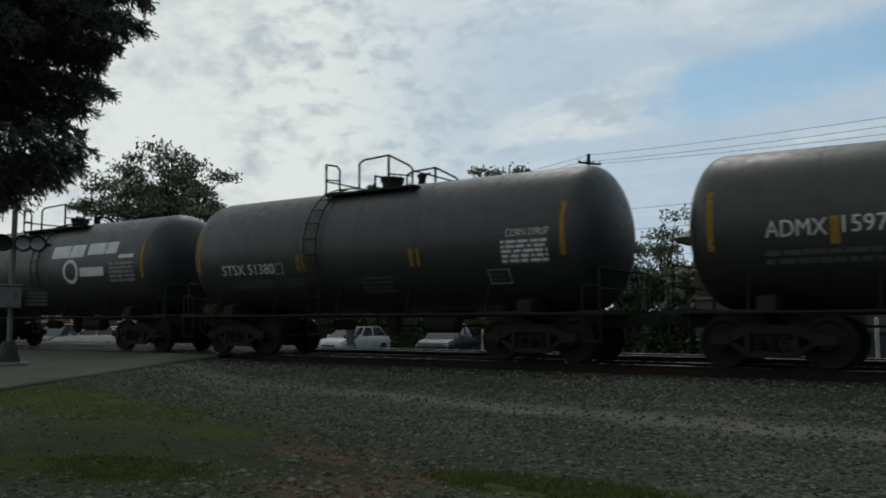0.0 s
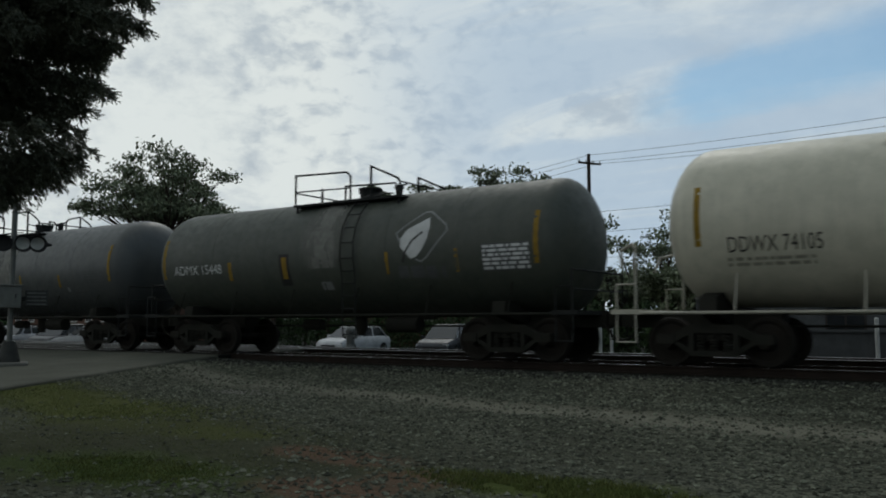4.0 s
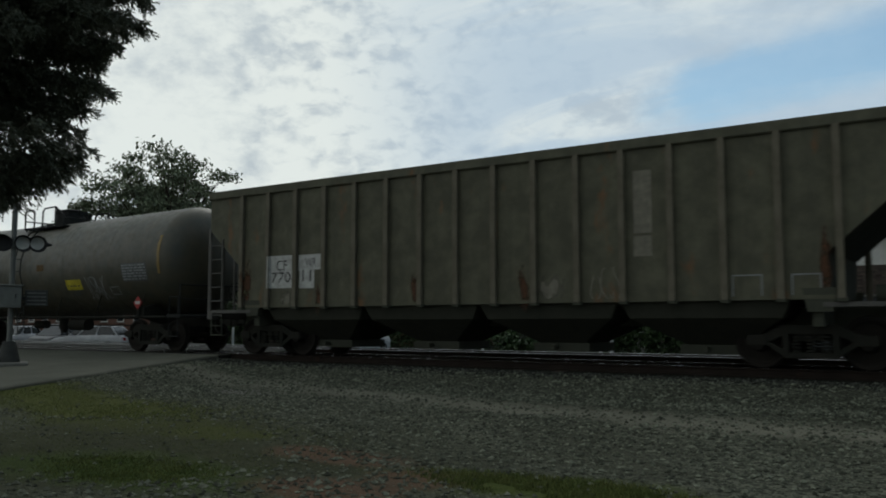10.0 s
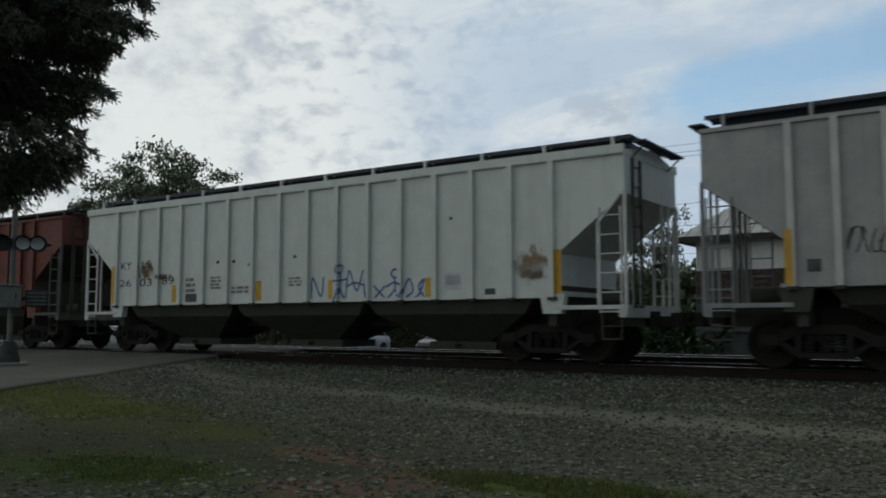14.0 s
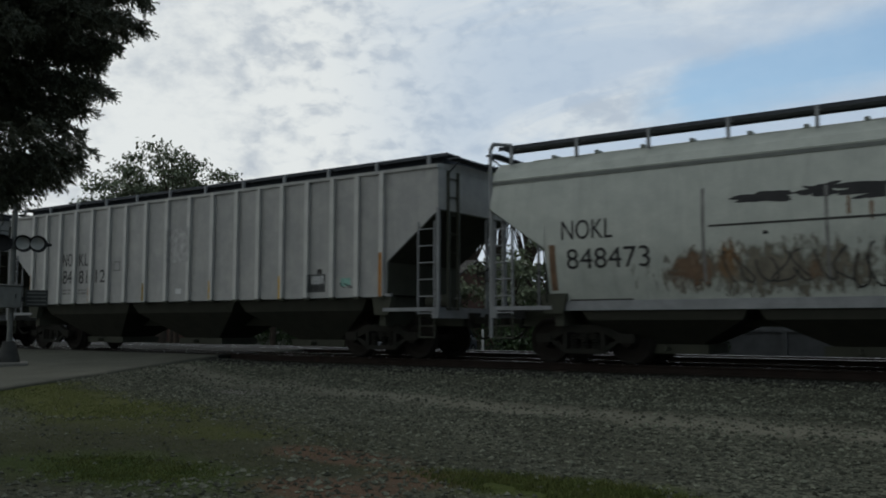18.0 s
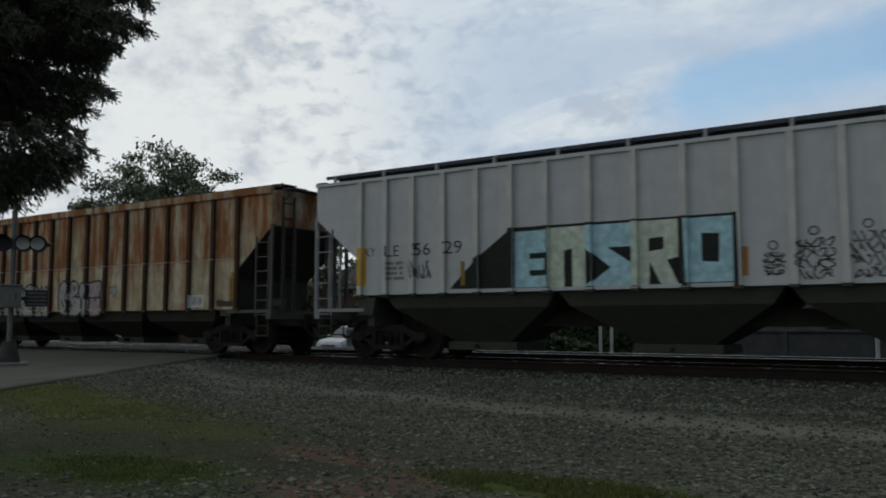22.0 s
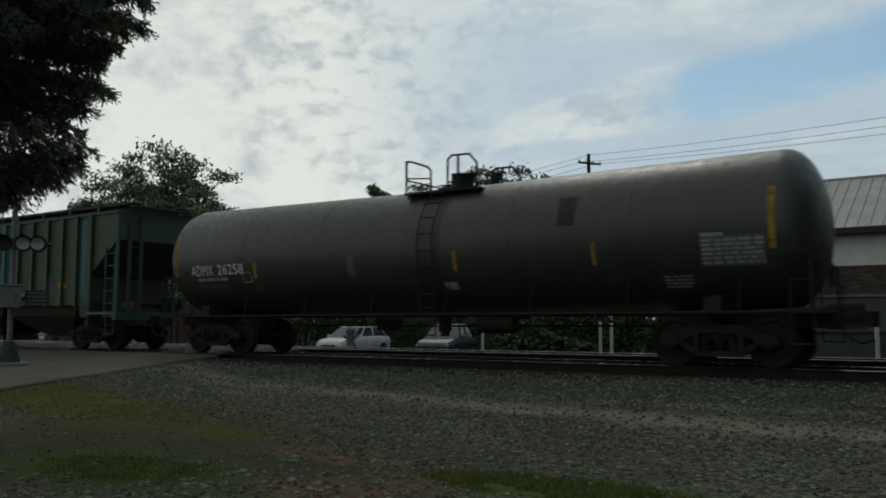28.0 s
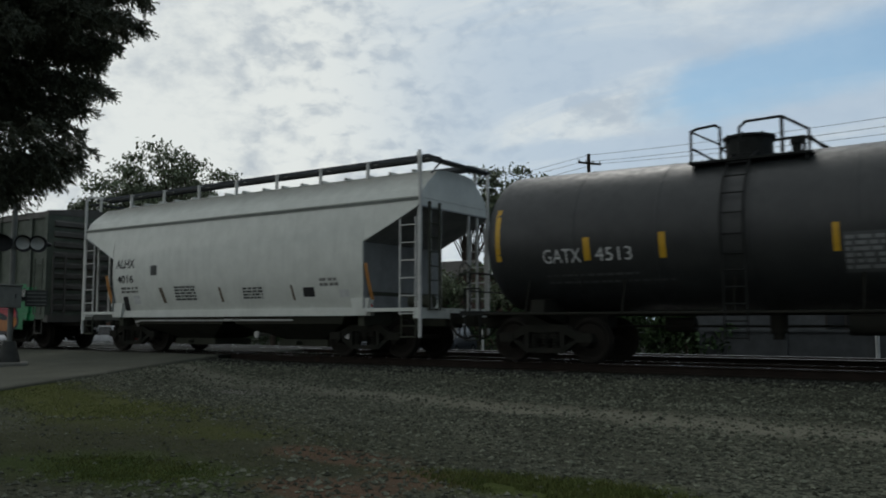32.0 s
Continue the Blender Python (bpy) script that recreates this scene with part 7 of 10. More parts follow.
# lettered_hopper
poly(lettered_hopper, [(-4.74, 1.55), (-4.06, 2.19), (-3.19, 2.79), (1.43, 2.78), (1.45, 1.47)], BACKING, "graffiti_backing")
block_letter(lettered_hopper, "E", -3.12, -2.33, 1.54, 2.70, PALEBLUE)
block_letter(lettered_hopper, "n", -2.31, -1.50, 1.53, 2.73, PALEGREEN)
block_letter(lettered_hopper, "S", -1.50, -0.58, 1.53, 2.73, PALEBLUE)
block_letter(lettered_hopper, "R", -0.58, 0.34, 1.52, 2.74, PALEGREEN)
block_letter(lettered_hopper, "O", 0.46, 1.37, 1.55, 2.73, PALEBLUE)
word(lettered_hopper, "KY", -7.11, -6.80, 2.35, 2.56, INK)
word(lettered_hopper, "LE", -6.46, -6.13, 2.33, 2.58, INKFADE)
word(lettered_hopper, "56", -5.70, -5.25, 2.32, 2.60, INKFADE)
word(lettered_hopper, "29", -4.88, -4.42, 2.32, 2.60, INKFADE)
bars(lettered_hopper, -6.44, -5.97, 1.77, 2.23, 4, STENCILDIM)
scrawl(lettered_hopper, -5.81, -5.22, 1.81, 2.22, 5, INK, 0.025, 3)
plate(lettered_hopper, -7.32, -7.09, 1.68, 2.57, YELLOW, "reflector_stripe")
plate(lettered_hopper, -4.45, -4.35, 1.62, 2.14, OLDYELLOW, "reflector_stripe")
plate(lettered_hopper, 6.85, 6.99, 1.60, 2.61, YELLOW, "reflector_stripe")
plate(lettered_hopper, 1.48, 1.59, 1.64, 2.16, ORANGE, "reflector_stripe")
scrawl(lettered_hopper, 1.87, 2.20, 1.95, 2.03, 5, INK, 0.026, 20)
scrawl(lettered_hopper, 1.83, 2.20, 1.85, 1.93, 5, INK, 0.026, 21)
scrawl(lettered_hopper, 1.83, 2.20, 1.75, 1.83, 5, INK, 0.026, 22)
scrawl(lettered_hopper, 1.87, 2.17, 1.64, 1.72, 5, INK, 0.026, 23)
ring_mark(lettered_hopper, 1.92, 2.10, 2.07, 2.24, INK)
scrawl(lettered_hopper, 2.41, 2.99, 2.09, 2.25, 5, INK, 0.026, 27)
scrawl(lettered_hopper, 2.38, 2.99, 1.91, 2.07, 5, INK, 0.026, 28)
scrawl(lettered_hopper, 2.38, 2.99, 1.73, 1.89, 5, INK, 0.026, 29)
scrawl(lettered_hopper, 2.42, 2.96, 1.55, 1.71, 5, INK, 0.026, 30)
ring_mark(lettered_hopper, 2.59, 2.77, 2.29, 2.45, INK)
scrawl(lettered_hopper, 3.28, 3.79, 2.15, 2.32, 5, INK, 0.026, 34)
scrawl(lettered_hopper, 3.25, 3.79, 1.95, 2.13, 5, INK, 0.026, 35)
scrawl(lettered_hopper, 3.25, 3.79, 1.75, 1.93, 5, INK, 0.026, 36)
scrawl(lettered_hopper, 3.29, 3.76, 1.56, 1.73, 5, INK, 0.026, 37)
ring_mark(lettered_hopper, 3.43, 3.60, 2.36, 2.52, INK)
scrawl(lettered_hopper, 4.15, 4.61, 2.24, 2.39, 5, INK, 0.026, 41)
scrawl(lettered_hopper, 4.11, 4.61, 2.06, 2.22, 5, INK, 0.026, 42)
scrawl(lettered_hopper, 4.12, 4.61, 1.89, 2.04, 5, INK, 0.026, 43)
scrawl(lettered_hopper, 4.15, 4.58, 1.72, 1.87, 5, INK, 0.026, 44)
ring_mark(lettered_hopper, 4.28, 4.44, 2.42, 2.58, INK)
scrawl(lettered_hopper, 4.95, 5.44, 2.29, 2.35, 5, INK, 0.026, 48)
scrawl(lettered_hopper, 4.92, 5.44, 2.21, 2.27, 5, INK, 0.026, 49)
scrawl(lettered_hopper, 4.92, 5.44, 2.13, 2.19, 5, INK, 0.026, 50)
scrawl(lettered_hopper, 4.95, 5.41, 2.04, 2.11, 5, INK, 0.026, 51)
ring_mark(lettered_hopper, 5.11, 5.26, 2.39, 2.54, INK)
scrawl(lettered_hopper, 5.78, 6.26, 2.18, 2.24, 5, INK, 0.026, 55)
scrawl(lettered_hopper, 5.75, 6.26, 2.11, 2.16, 5, INK, 0.026, 56)
scrawl(lettered_hopper, 5.75, 6.26, 2.04, 2.09, 5, INK, 0.026, 57)
scrawl(lettered_hopper, 5.78, 6.23, 1.96, 2.02, 5, INK, 0.026, 58)
ring_mark(lettered_hopper, 5.94, 6.08, 2.27, 2.42, INK)
plate(lettered_hopper, 4.99, 5.43, 1.75, 2.03, INKFADE, "panel")
blot(lettered_hopper, 4.16, 4.64, 1.54, 1.99, WHITE, 4)
bars(lettered_hopper, 5.78, 6.23, 1.69, 1.91, 2, STENCILDIM)
plate(lettered_hopper, 4.52, 4.60, 1.60, 1.92, ORANGE, "panel")

# faded_hopper
part("brake_pipe", Shape().tube((-6.0, -1.45, 1.43), (6.3, -1.45, 1.43), 0.018, 6), GREYPOST, faded_hopper, "pale pipe along the sill")
plate(faded_hopper, -6.83, -6.26, 2.11, 2.48, PATCHGREY, "panel")
plate(faded_hopper, -6.08, -5.53, 2.10, 2.45, PATCHGREY, "panel")
plate(faded_hopper, -6.87, -6.28, 1.63, 2.10, PATCHWHITE, "panel")
plate(faded_hopper, -6.12, -5.51, 1.62, 2.08, PATCHWHITE, "panel")
word(faded_hopper, "KY", -6.72, -6.30, 2.18, 2.43, INK)
word(faded_hopper, "LE", -6.01, -5.58, 2.18, 2.42, INK)
word(faded_hopper, "18", -6.80, -6.39, 1.69, 2.03, INK)
word(faded_hopper, "43", -6.07, -5.58, 1.72, 2.04, INK)
plate(faded_hopper, -5.33, -4.70, 1.62, 2.09, PATCHWHITE, "panel")
word(faded_hopper, "7", -5.28, -5.10, 1.74, 2.05, INK)
plate(faded_hopper, -4.51, -3.88, 1.57, 2.21, PATCHWHITE, "panel")
bars(faded_hopper, -4.45, -3.93, 1.72, 2.02, 2, INK)
plate(faded_hopper, -3.65, -3.02, 1.59, 2.23, PATCHWHITE, "panel")
bars(faded_hopper, -3.57, -3.08, 1.79, 2.02, 2, STENCILDIM)
plate(faded_hopper, -7.09, -6.92, 1.59, 2.84, YELLOW, "reflector_stripe")
plate(faded_hopper, -3.84, -3.68, 1.59, 2.18, YELLOW, "reflector_stripe")
plate(faded_hopper, -1.31, -1.18, 1.57, 2.04, YELLOW, "reflector_stripe")
plate(faded_hopper, 1.57, 1.71, 1.54, 2.10, YELLOW, "reflector_stripe")
plate(faded_hopper, 4.24, 4.33, 1.55, 2.16, YELLOW, "reflector_stripe")
plate(faded_hopper, 7.45, 7.58, 1.53, 2.50, YELLOW, "reflector_stripe")
SMALL_TAG = ([(0, 0.1), (0.04, 0.8), (0.16, 0.9), (0.14, 0.55), (0.02, 0.5)], [(0.2, 0.1), (0.22, 0.85), (0.36, 0.9), (0.34, 0.6), (0.24, 0.5), (0.4, 0.1)], [(0.56, 0.95), (0.44, 0.7), (0.46, 0.2), (0.58, 0.1)],
             [(0.46, 0.5), (0.56, 0.52)], [(0.62, 0.85), (0.68, 0.1), (0.78, 0.8)], [(0.98, 0.85), (0.84, 0.75), (0.84, 0.55), (0.97, 0.4), (0.95, 0.15), (0.82, 0.1)])
for path in SMALL_TAG:
    stroke(faded_hopper, -2.80, -2.14, 1.62, 2.12, path, INK, 0.032)
    stroke(faded_hopper, -1.01, -0.28, 1.62, 2.07, path, INK, 0.032)
stroke(faded_hopper, -1.00, -0.27, 1.60, 2.10, [(0.5, 0.98), (0.05, 0.85), (0.0, 0.4), (0.3, 0.05), (0.8, 0.1), (1.0, 0.5), (0.85, 0.9), (0.5, 0.98)], INK, 0.02)
stroke(faded_hopper, -2.12, -1.36, 1.88, 1.97, [(0, 0.5), (1, 0.5)], INKFADE, 0.11, curve=False)
stroke(faded_hopper, -2.12, -1.66, 1.62, 2.26, [(1, 1), (0.1, 0.5), (0.7, 0)], INKFADE, 0.09, curve=False)
stroke(faded_hopper, -1.04, 0.36, 2.18, 2.32, [(0, 0.2), (0.4, 0.7), (1, 0.4)], INKFADE, 0.11)
stroke(faded_hopper, -0.18, -0.08, 2.02, 2.71, [(0.5, 1), (0.5, 0)], INKFADE, 0.12, curve=False)
stroke(faded_hopper, -0.80, -0.50, 2.20, 2.55, [(0, 0), (0.6, 1), (1, 0.2)], INKFADE, 0.06)
for x0_, x1_, path in ((1.87, 2.08, [(0, 0), (0.5, 1), (1, 0)]), (1.90, 2.05, [(0, 0.4), (1, 0.4)]), (2.12, 2.31, [(1, 1), (0.1, 0.8), (0, 0.3), (0.9, 0)]), (2.33, 2.53, [(1, 1), (0, 1), (0, 0), (1, 0)]),
                       (2.34, 2.49, [(0, 0.5), (1, 0.5)]), (2.49, 3.00, [(0, 1.02), (1, 1.0)]), (2.72, 2.79, [(1, 1), (0, 0)]), (3.01, 3.41, [(0, 1), (0.3, 0), (0.5, 0.6), (0.72, 0), (1, 1)]),
                       (3.43, 3.65, [(0, 0.95), (0, 0)]), (3.63, 3.67, [(0.5, 1), (0.5, 0)]), (3.43, 4.29, [(0, 0.38), (1, 0.36)]), (3.77, 4.29, [(0, 0.75), (1, 0.36), (0.35, 0.08)])):
    stroke(faded_hopper, x0_, x1_, 1.55, 2.04, path, INK, 0.035, curve=False)
stroke(faded_hopper, 2.08, 2.83, 1.99, 2.17, [(0, 0.3), (0.25, 0.95), (0.8, 1), (1, 0.6), (0.6, 0.3), (0.1, 0.35)], INK, 0.035)
for path in ([(0, 0.62), (0.1, 0.95), (0.18, 0.4), (0.3, 0.9), (0.34, 0.3)], [(0.36, 0.5), (0.62, 0.55)], [(0.5, 0.95), (0.55, 0.2)], [(0.62, 0.9), (0.68, 0.35), (0.8, 0.95), (0.84, 0.2), (1.0, 0.7)]):
    stroke(faded_hopper, 4.36, 5.32, 1.60, 2.19, path, INKFADE, 0.085)
scrawl(faded_hopper, 4.36, 5.20, 1.62, 2.00, 5, INKFADE, 0.05, 9)
plate(faded_hopper, 5.33, 5.81, 1.73, 2.06, WHITE, "panel")
plate(faded_hopper, 5.39, 5.54, 1.89, 2.03, INK, "panel")
plate(faded_hopper, 5.57, 5.77, 1.88, 2.02, INK, "panel")
plate(faded_hopper, 5.38, 5.76, 1.77, 1.85, INK, "panel")
plate(faded_hopper, 6.09, 6.64, 1.52, 1.67, PATCHGREY, "panel")
blot(faded_hopper, 6.86, 7.40, 1.49, 1.74, INKFADE, 4)
blot(faded_hopper, 0.19, 0.57, 1.59, 3.47, RUSTSTAIN3, 11)
blot(faded_hopper, 1.21, 1.41, 2.66, 3.21, RUSTSTAIN3, 12)

# green
outline(green, -5.66, -5.06, 2.72, 3.12, WHITE, 0.030)
word(green, "N", -5.60, -5.41, 2.80, 3.07, WHITE)
word(green, "O", -5.33, -5.13, 2.79, 3.06, WHITE)
word(green, "KL", -4.71, -4.31, 2.73, 3.09, WHITE)
word(green, "83", -5.56, -5.14, 2.20, 2.55, WHITE)
word(green, "42", -4.71, -4.34, 2.21, 2.56, WHITE)
word(green, "13", -3.79, -3.54, 2.22, 2.55, WHITE)
plate(green, -6.44, -6.00, 1.68, 1.93, ORANGE, "reflector_stripe")
plate(green, -4.80, -4.33, 1.86, 2.10, ORANGE, "reflector_stripe")
plate(green, -2.21, -1.73, 1.62, 1.75, ORANGE, "reflector_stripe")
plate(green, 0.67, 1.10, 1.61, 1.72, ORANGE, "reflector_stripe")
bars(green, -5.66, -5.16, 1.68, 1.95, 2, DIMSTENCIL)
bars(green, -4.74, -4.34, 1.66, 1.80, 2, DIMSTENCIL)
bars(green, -3.97, -3.36, 1.69, 1.81, 1, DIMSTENCIL)
plate(green, -2.61, -2.29, 1.47, 4.03, TEAL, "teal_stripe")
plate(green, 2.31, 2.53, 1.45, 4.05, TEAL, "teal_stripe")
blot(green, 1.00, 2.21, 2.71, 3.50, INKFADE, 3)
scrawl(green, -1.36, -0.93, 1.67, 2.04, 3, GREYWHITE, 0.030, 4)
scrawl(green, 1.72, 2.15, 1.67, 2.14, 3, GREYWHITE, 0.030, 5)
bars(green, -0.20, 0.22, 1.78, 2.01, 3, DIMSTENCIL)
scrawl(green, -2.21, -1.86, 1.97, 2.24, 3, DIMSTENCIL, 0.030, 6)
plate(green, 6.64, 6.91, 1.61, 3.99, TEAL, "teal_stripe")
blot(green, 5.37, 5.94, 1.82, 2.18, ORANGE, 3)
plate(green, 2.83, 3.53, 1.63, 1.80, ORANGE, "reflector_stripe")
plate(green, 0.13, 0.74, 1.65, 1.79, ORANGE, "reflector_stripe")
plate(green, 3.67, 4.16, 1.50, 1.70, GREYWHITE, "panel")
plate(green, 4.80, 5.20, 1.64, 2.31, DIMSTENCIL, "panel")

# long_tank
plate(long_tank, -4.92, -4.80, 1.97, 2.37, OLDYELLOW, "reflector_stripe")
plate(long_tank, 1.28, 1.37, 1.94, 2.37, OLDYELLOW, "reflector_stripe")
plate(long_tank, 4.55, 4.62, 1.94, 2.38, OLDYELLOW, "reflector_stripe")
word(long_tank, "ADMX", -7.32, -6.45, 2.09, 2.37, WHITE)
word(long_tank, "26258", -6.27, -5.29, 2.10, 2.37, WHITE)
bars(long_tank, -7.13, -5.88, 1.92, 2.05, 1, GREYWHITE)
bars(long_tank, -7.07, -6.07, 1.74, 1.86, 1, DIMSTENCIL)
outline(long_tank, -5.34, -5.01, 1.87, 2.14, GREYWHITE, 0.030)
plate(long_tank, 6.69, 7.83, 1.84, 2.37, DIMSTENCIL, "panel")
bars(long_tank, 6.71, 7.81, 1.86, 2.34, 6, GREYWHITE)
plate(long_tank, 6.70, 7.11, 2.37, 2.44, GREYWHITE, "panel")
bars(long_tank, 5.93, 6.46, 1.46, 1.71, 4, GREYWHITE)
plate(long_tank, 0.94, 1.27, 1.55, 1.71, GREYWHITE, "panel")
plate(long_tank, -1.72, -1.51, 1.92, 2.42, DIMSTENCIL, "reflector_stripe")
bars(long_tank, -5.04, -4.51, 1.67, 1.75, 1, DIMSTENCIL)
bars(long_tank, 4.77, 5.02, 1.57, 1.69, 2, DIMSTENCIL)
plate(long_tank, 3.81, 4.19, 2.75, 3.35, BLACKDUST, "panel")

# boxcar
plate(boxcar, -7.41, -6.62, 1.56, 2.40, SHADOWGREY, "number_panel", proud=0.004)
word(boxcar, "YKR", -7.37, -6.68, 2.07, 2.36, GREYWHITE)
word(boxcar, "908", -7.35, -6.69, 1.63, 1.92, GREYWHITE)
bars(boxcar, -7.22, -6.74, 1.23, 1.49, 2, DIMSTENCIL)
blot(boxcar, -6.23, -2.10, 1.20, 2.47, GRAFGREEN, 3)
plate(boxcar, -7.31, -6.37, 0.65, 1.00, GRAFGREEN2, "panel")
blot(boxcar, -3.00, -2.01, 1.18, 2.06, GRAFGREEN, 5)
plate(boxcar, -5.66, -2.09, 0.65, 0.99, GRAFORANGE, "panel")
plate(boxcar, -5.70, -2.10, 0.67, 0.99, INK, "panel", proud=0.009)
plate(boxcar, -5.63, -2.15, 0.71, 0.96, GRAFORANGE, "panel", proud=0.0125)
wild_letter(boxcar, [(-6.56, 1.89), (-6.1, 2.15), (-5.94, 1.84), (-5.7, 1.69), (-5.62, 1.5), (-5.86, 1.46), (-5.99, 1.69), (-6.08, 1.61), (-5.89, 1.4), (-6.48, 1.15), (-6.57, 1.33), (-6.45, 1.56)])
wild_letter(boxcar, [(-5.58, 1.89), (-5.28, 1.94), (-5.1, 2.11), (-4.79, 1.92), (-4.81, 1.44), (-4.66, 1.18), (-4.55, 1.0), (-4.79, 1.0), (-5.02, 1.34), (-5.13, 1.09), (-5.39, 0.95), (-5.58, 0.99), (-5.77, 1.23), (-5.86, 1.42), (-5.59, 1.44), (-5.35, 1.3), (-5.3, 1.51)])
wild_letter(boxcar, [(-4.64, 2.03), (-4.43, 2.07), (-4.23, 1.92), (-4.07, 1.94), (-3.91, 2.08), (-3.81, 1.86), (-3.93, 1.8), (-4.41, 1.79), (-4.42, 1.52), (-3.82, 1.47), (-3.66, 1.17), (-3.82, 0.92), (-4.58, 1.06), (-4.66, 1.26), (-4.15, 1.22), (-4.14, 1.29), (-4.61, 1.42), (-4.67, 1.77)])
wild_letter(boxcar, [(-3.77, 1.69), (-3.53, 2.07), (-3.37, 1.87), (-3.38, 1.62), (-3.19, 2.09), (-2.83, 1.92), (-2.92, 1.72), (-3.21, 1.42), (-2.99, 1.24), (-2.68, 0.99), (-2.76, 0.94), (-3.31, 1.17), (-3.41, 1.17), (-3.2, 0.68), (-3.51, 0.74), (-3.62, 1.06), (-3.56, 1.25), (-3.76, 1.42)])
for x_, za_, zb_, pr_ in ((-2.19, 1.65, 1.92, 0.006), (-0.57, 1.47, 1.86, 0.09), (0.39, 1.44, 1.79, 0.09), (2.05, 1.63, 1.96, 0.006)):
    plate(boxcar, x_ - 0.035, x_ + 0.035, za_, zb_, WHITE, "reflector_stripe", proud=pr_)
for path in ([(0, 0.3), (0.1, 0.9), (0.2, 0.2), (0.32, 0.95), (0.36, 0.15)], [(0.5, 0.85), (0.42, 0.3), (0.58, 0.2), (0.62, 0.8)], [(0.7, 0.1), (0.78, 0.95), (0.86, 0.15), (1.0, 0.7)]):
    stroke(boxcar, -1.54, -0.82, 0.87, 1.11, path, GREYWHITE, 0.03)
    stroke(boxcar, 0.71, 1.72, 0.83, 1.12, path, GREYWHITE, 0.03)
hard_blot(boxcar, -6.44, -5.78, 0.72, 1.13, BUBBLE, 17, 0.2)
plate(boxcar, -4.42, -3.85, 1.50, 1.88, LABELYELLOW, "label_plate", proud=0.024)
bars(boxcar, -4.33, -3.95, 1.67, 1.76, 1, INK, proud=0.03)
blot(boxcar, 1.85, 2.71, 1.13, 2.01, GRAFGREEN, 7)
plate(boxcar, 1.68, 7.17, 0.62, 1.00, GRAFGREEN, "panel")
plate(boxcar, 2.84, 7.32, 0.94, 2.11, GRAFGREEN, "panel")
plate(boxcar, 7.19, 7.85, 0.97, 1.99, GRAFGREEN, "panel")
plate(boxcar, 7.44, 7.83, 0.91, 0.96, GRAFGREEN, "panel")
piece(boxcar, [[(2.88, 0.76), (3.20, 1.79), (3.60, 0.95), (3.83, 1.83), (4.03, 0.81)]], 0.36, 1.03, 1.77)
piece(boxcar, [[(4.31, 1.52), (4.68, 1.80), (5.04, 1.65), (4.99, 0.79)], [(4.95, 1.31), (4.52, 1.15), (4.49, 0.85), (4.92, 0.85)]], 0.36, 1.03, 1.77)
piece(boxcar, [[(6.19, 1.80), (5.63, 1.88), (5.40, 1.60), (5.74, 1.36), (6.48, 1.19), (6.65, 0.89), (6.20, 0.73), (5.47, 0.79)]], 0.36, 1.03, 1.77)
word(boxcar, "MDK", 6.61, 7.33, 1.53, 1.98, INK, fat=0.1, slant=0.1, proud=0.018)
word(boxcar, "MDK", 6.65, 7.30, 1.56, 1.94, BUBBLE, fat=0.03, slant=0.1, proud=0.024)
word(boxcar, "air", 5.66, 6.24, 3.46, 3.75, PALELETTER)
word(boxcar, "pak", 6.58, 7.30, 3.23, 3.60, PALELETTER)
bars(boxcar, 4.75, 5.24, 3.43, 3.59, 1, GREYWHITE)
bars(boxcar, -4.19, -3.11, 3.57, 3.71, 1, GREYWHITE)
bars(boxcar, -1.70, -1.02, 3.11, 3.60, 4, GREYWHITE, proud=0.09)
bars(boxcar, -1.67, -1.06, 3.78, 3.98, 3, DIMSTENCIL, proud=0.09)
bars(boxcar, 0.89, 1.61, 3.08, 3.60, 4, PINKWHITE, proud=0.09)
bars(boxcar, 0.92, 1.61, 3.80, 3.92, 2, DIMSTENCIL, proud=0.09)
plate(boxcar, 1.04, 1.37, 2.23, 2.41, GREYWHITE, "panel", proud=0.09)
outline(boxcar, 0.98, 1.43, 1.86, 2.04, WHITE, 0.020, 0.09)
blot(boxcar, -4.42, -3.79, 2.26, 3.95, RUSTSTAIN3, 3)
blot(boxcar, 4.89, 5.40, 2.44, 3.69, RUSTSTAIN3, 4)
blot(boxcar, 4.05, 4.36, 2.38, 3.05, RUSTSTAIN3, 5)
blot(boxcar, 2.91, 3.32, 2.15, 2.67, RUSTSTAIN3, 6)
blot(boxcar, 5.34, 5.45, 2.43, 3.39, RUSTSTAIN3, 8)
blot(boxcar, 7.52, 7.72, 1.79, 2.05, ORANGE, 7)
blot(boxcar, -7.90, -7.53, 1.08, 1.94, RUSTSTAIN3, 9)
bars(boxcar, -5.26, -4.75, 3.14, 3.35, 2, DIMSTENCIL)

# short_hopper
word(short_hopper, "ALHX", -4.60, -3.74, 2.41, 2.67, INK, fat=0.014)
word(short_hopper, "4016", -4.55, -3.81, 1.98, 2.21, INK, fat=0.014)
plate(short_hopper, -3.01, -2.73, 2.17, 2.45, SHADOWGREY, "panel")
bars(short_hopper, -4.40, -3.63, 1.67, 1.88, 2, STENCILDIM)
bars(short_hopper, -2.01, -1.13, 1.43, 1.85, 5, SHADOWGREY)
bars(short_hopper, 0.71, 1.43, 1.43, 1.75, 4, SHADOWGREY)
plate(short_hopper, 2.84, 3.21, 1.46, 1.69, INK, "panel")
bars(short_hopper, 3.41, 4.00, 1.69, 1.92, 2, STENCILDIM)
slash(short_hopper, -5.14, -4.84, 1.32, 2.22, ORANGE)
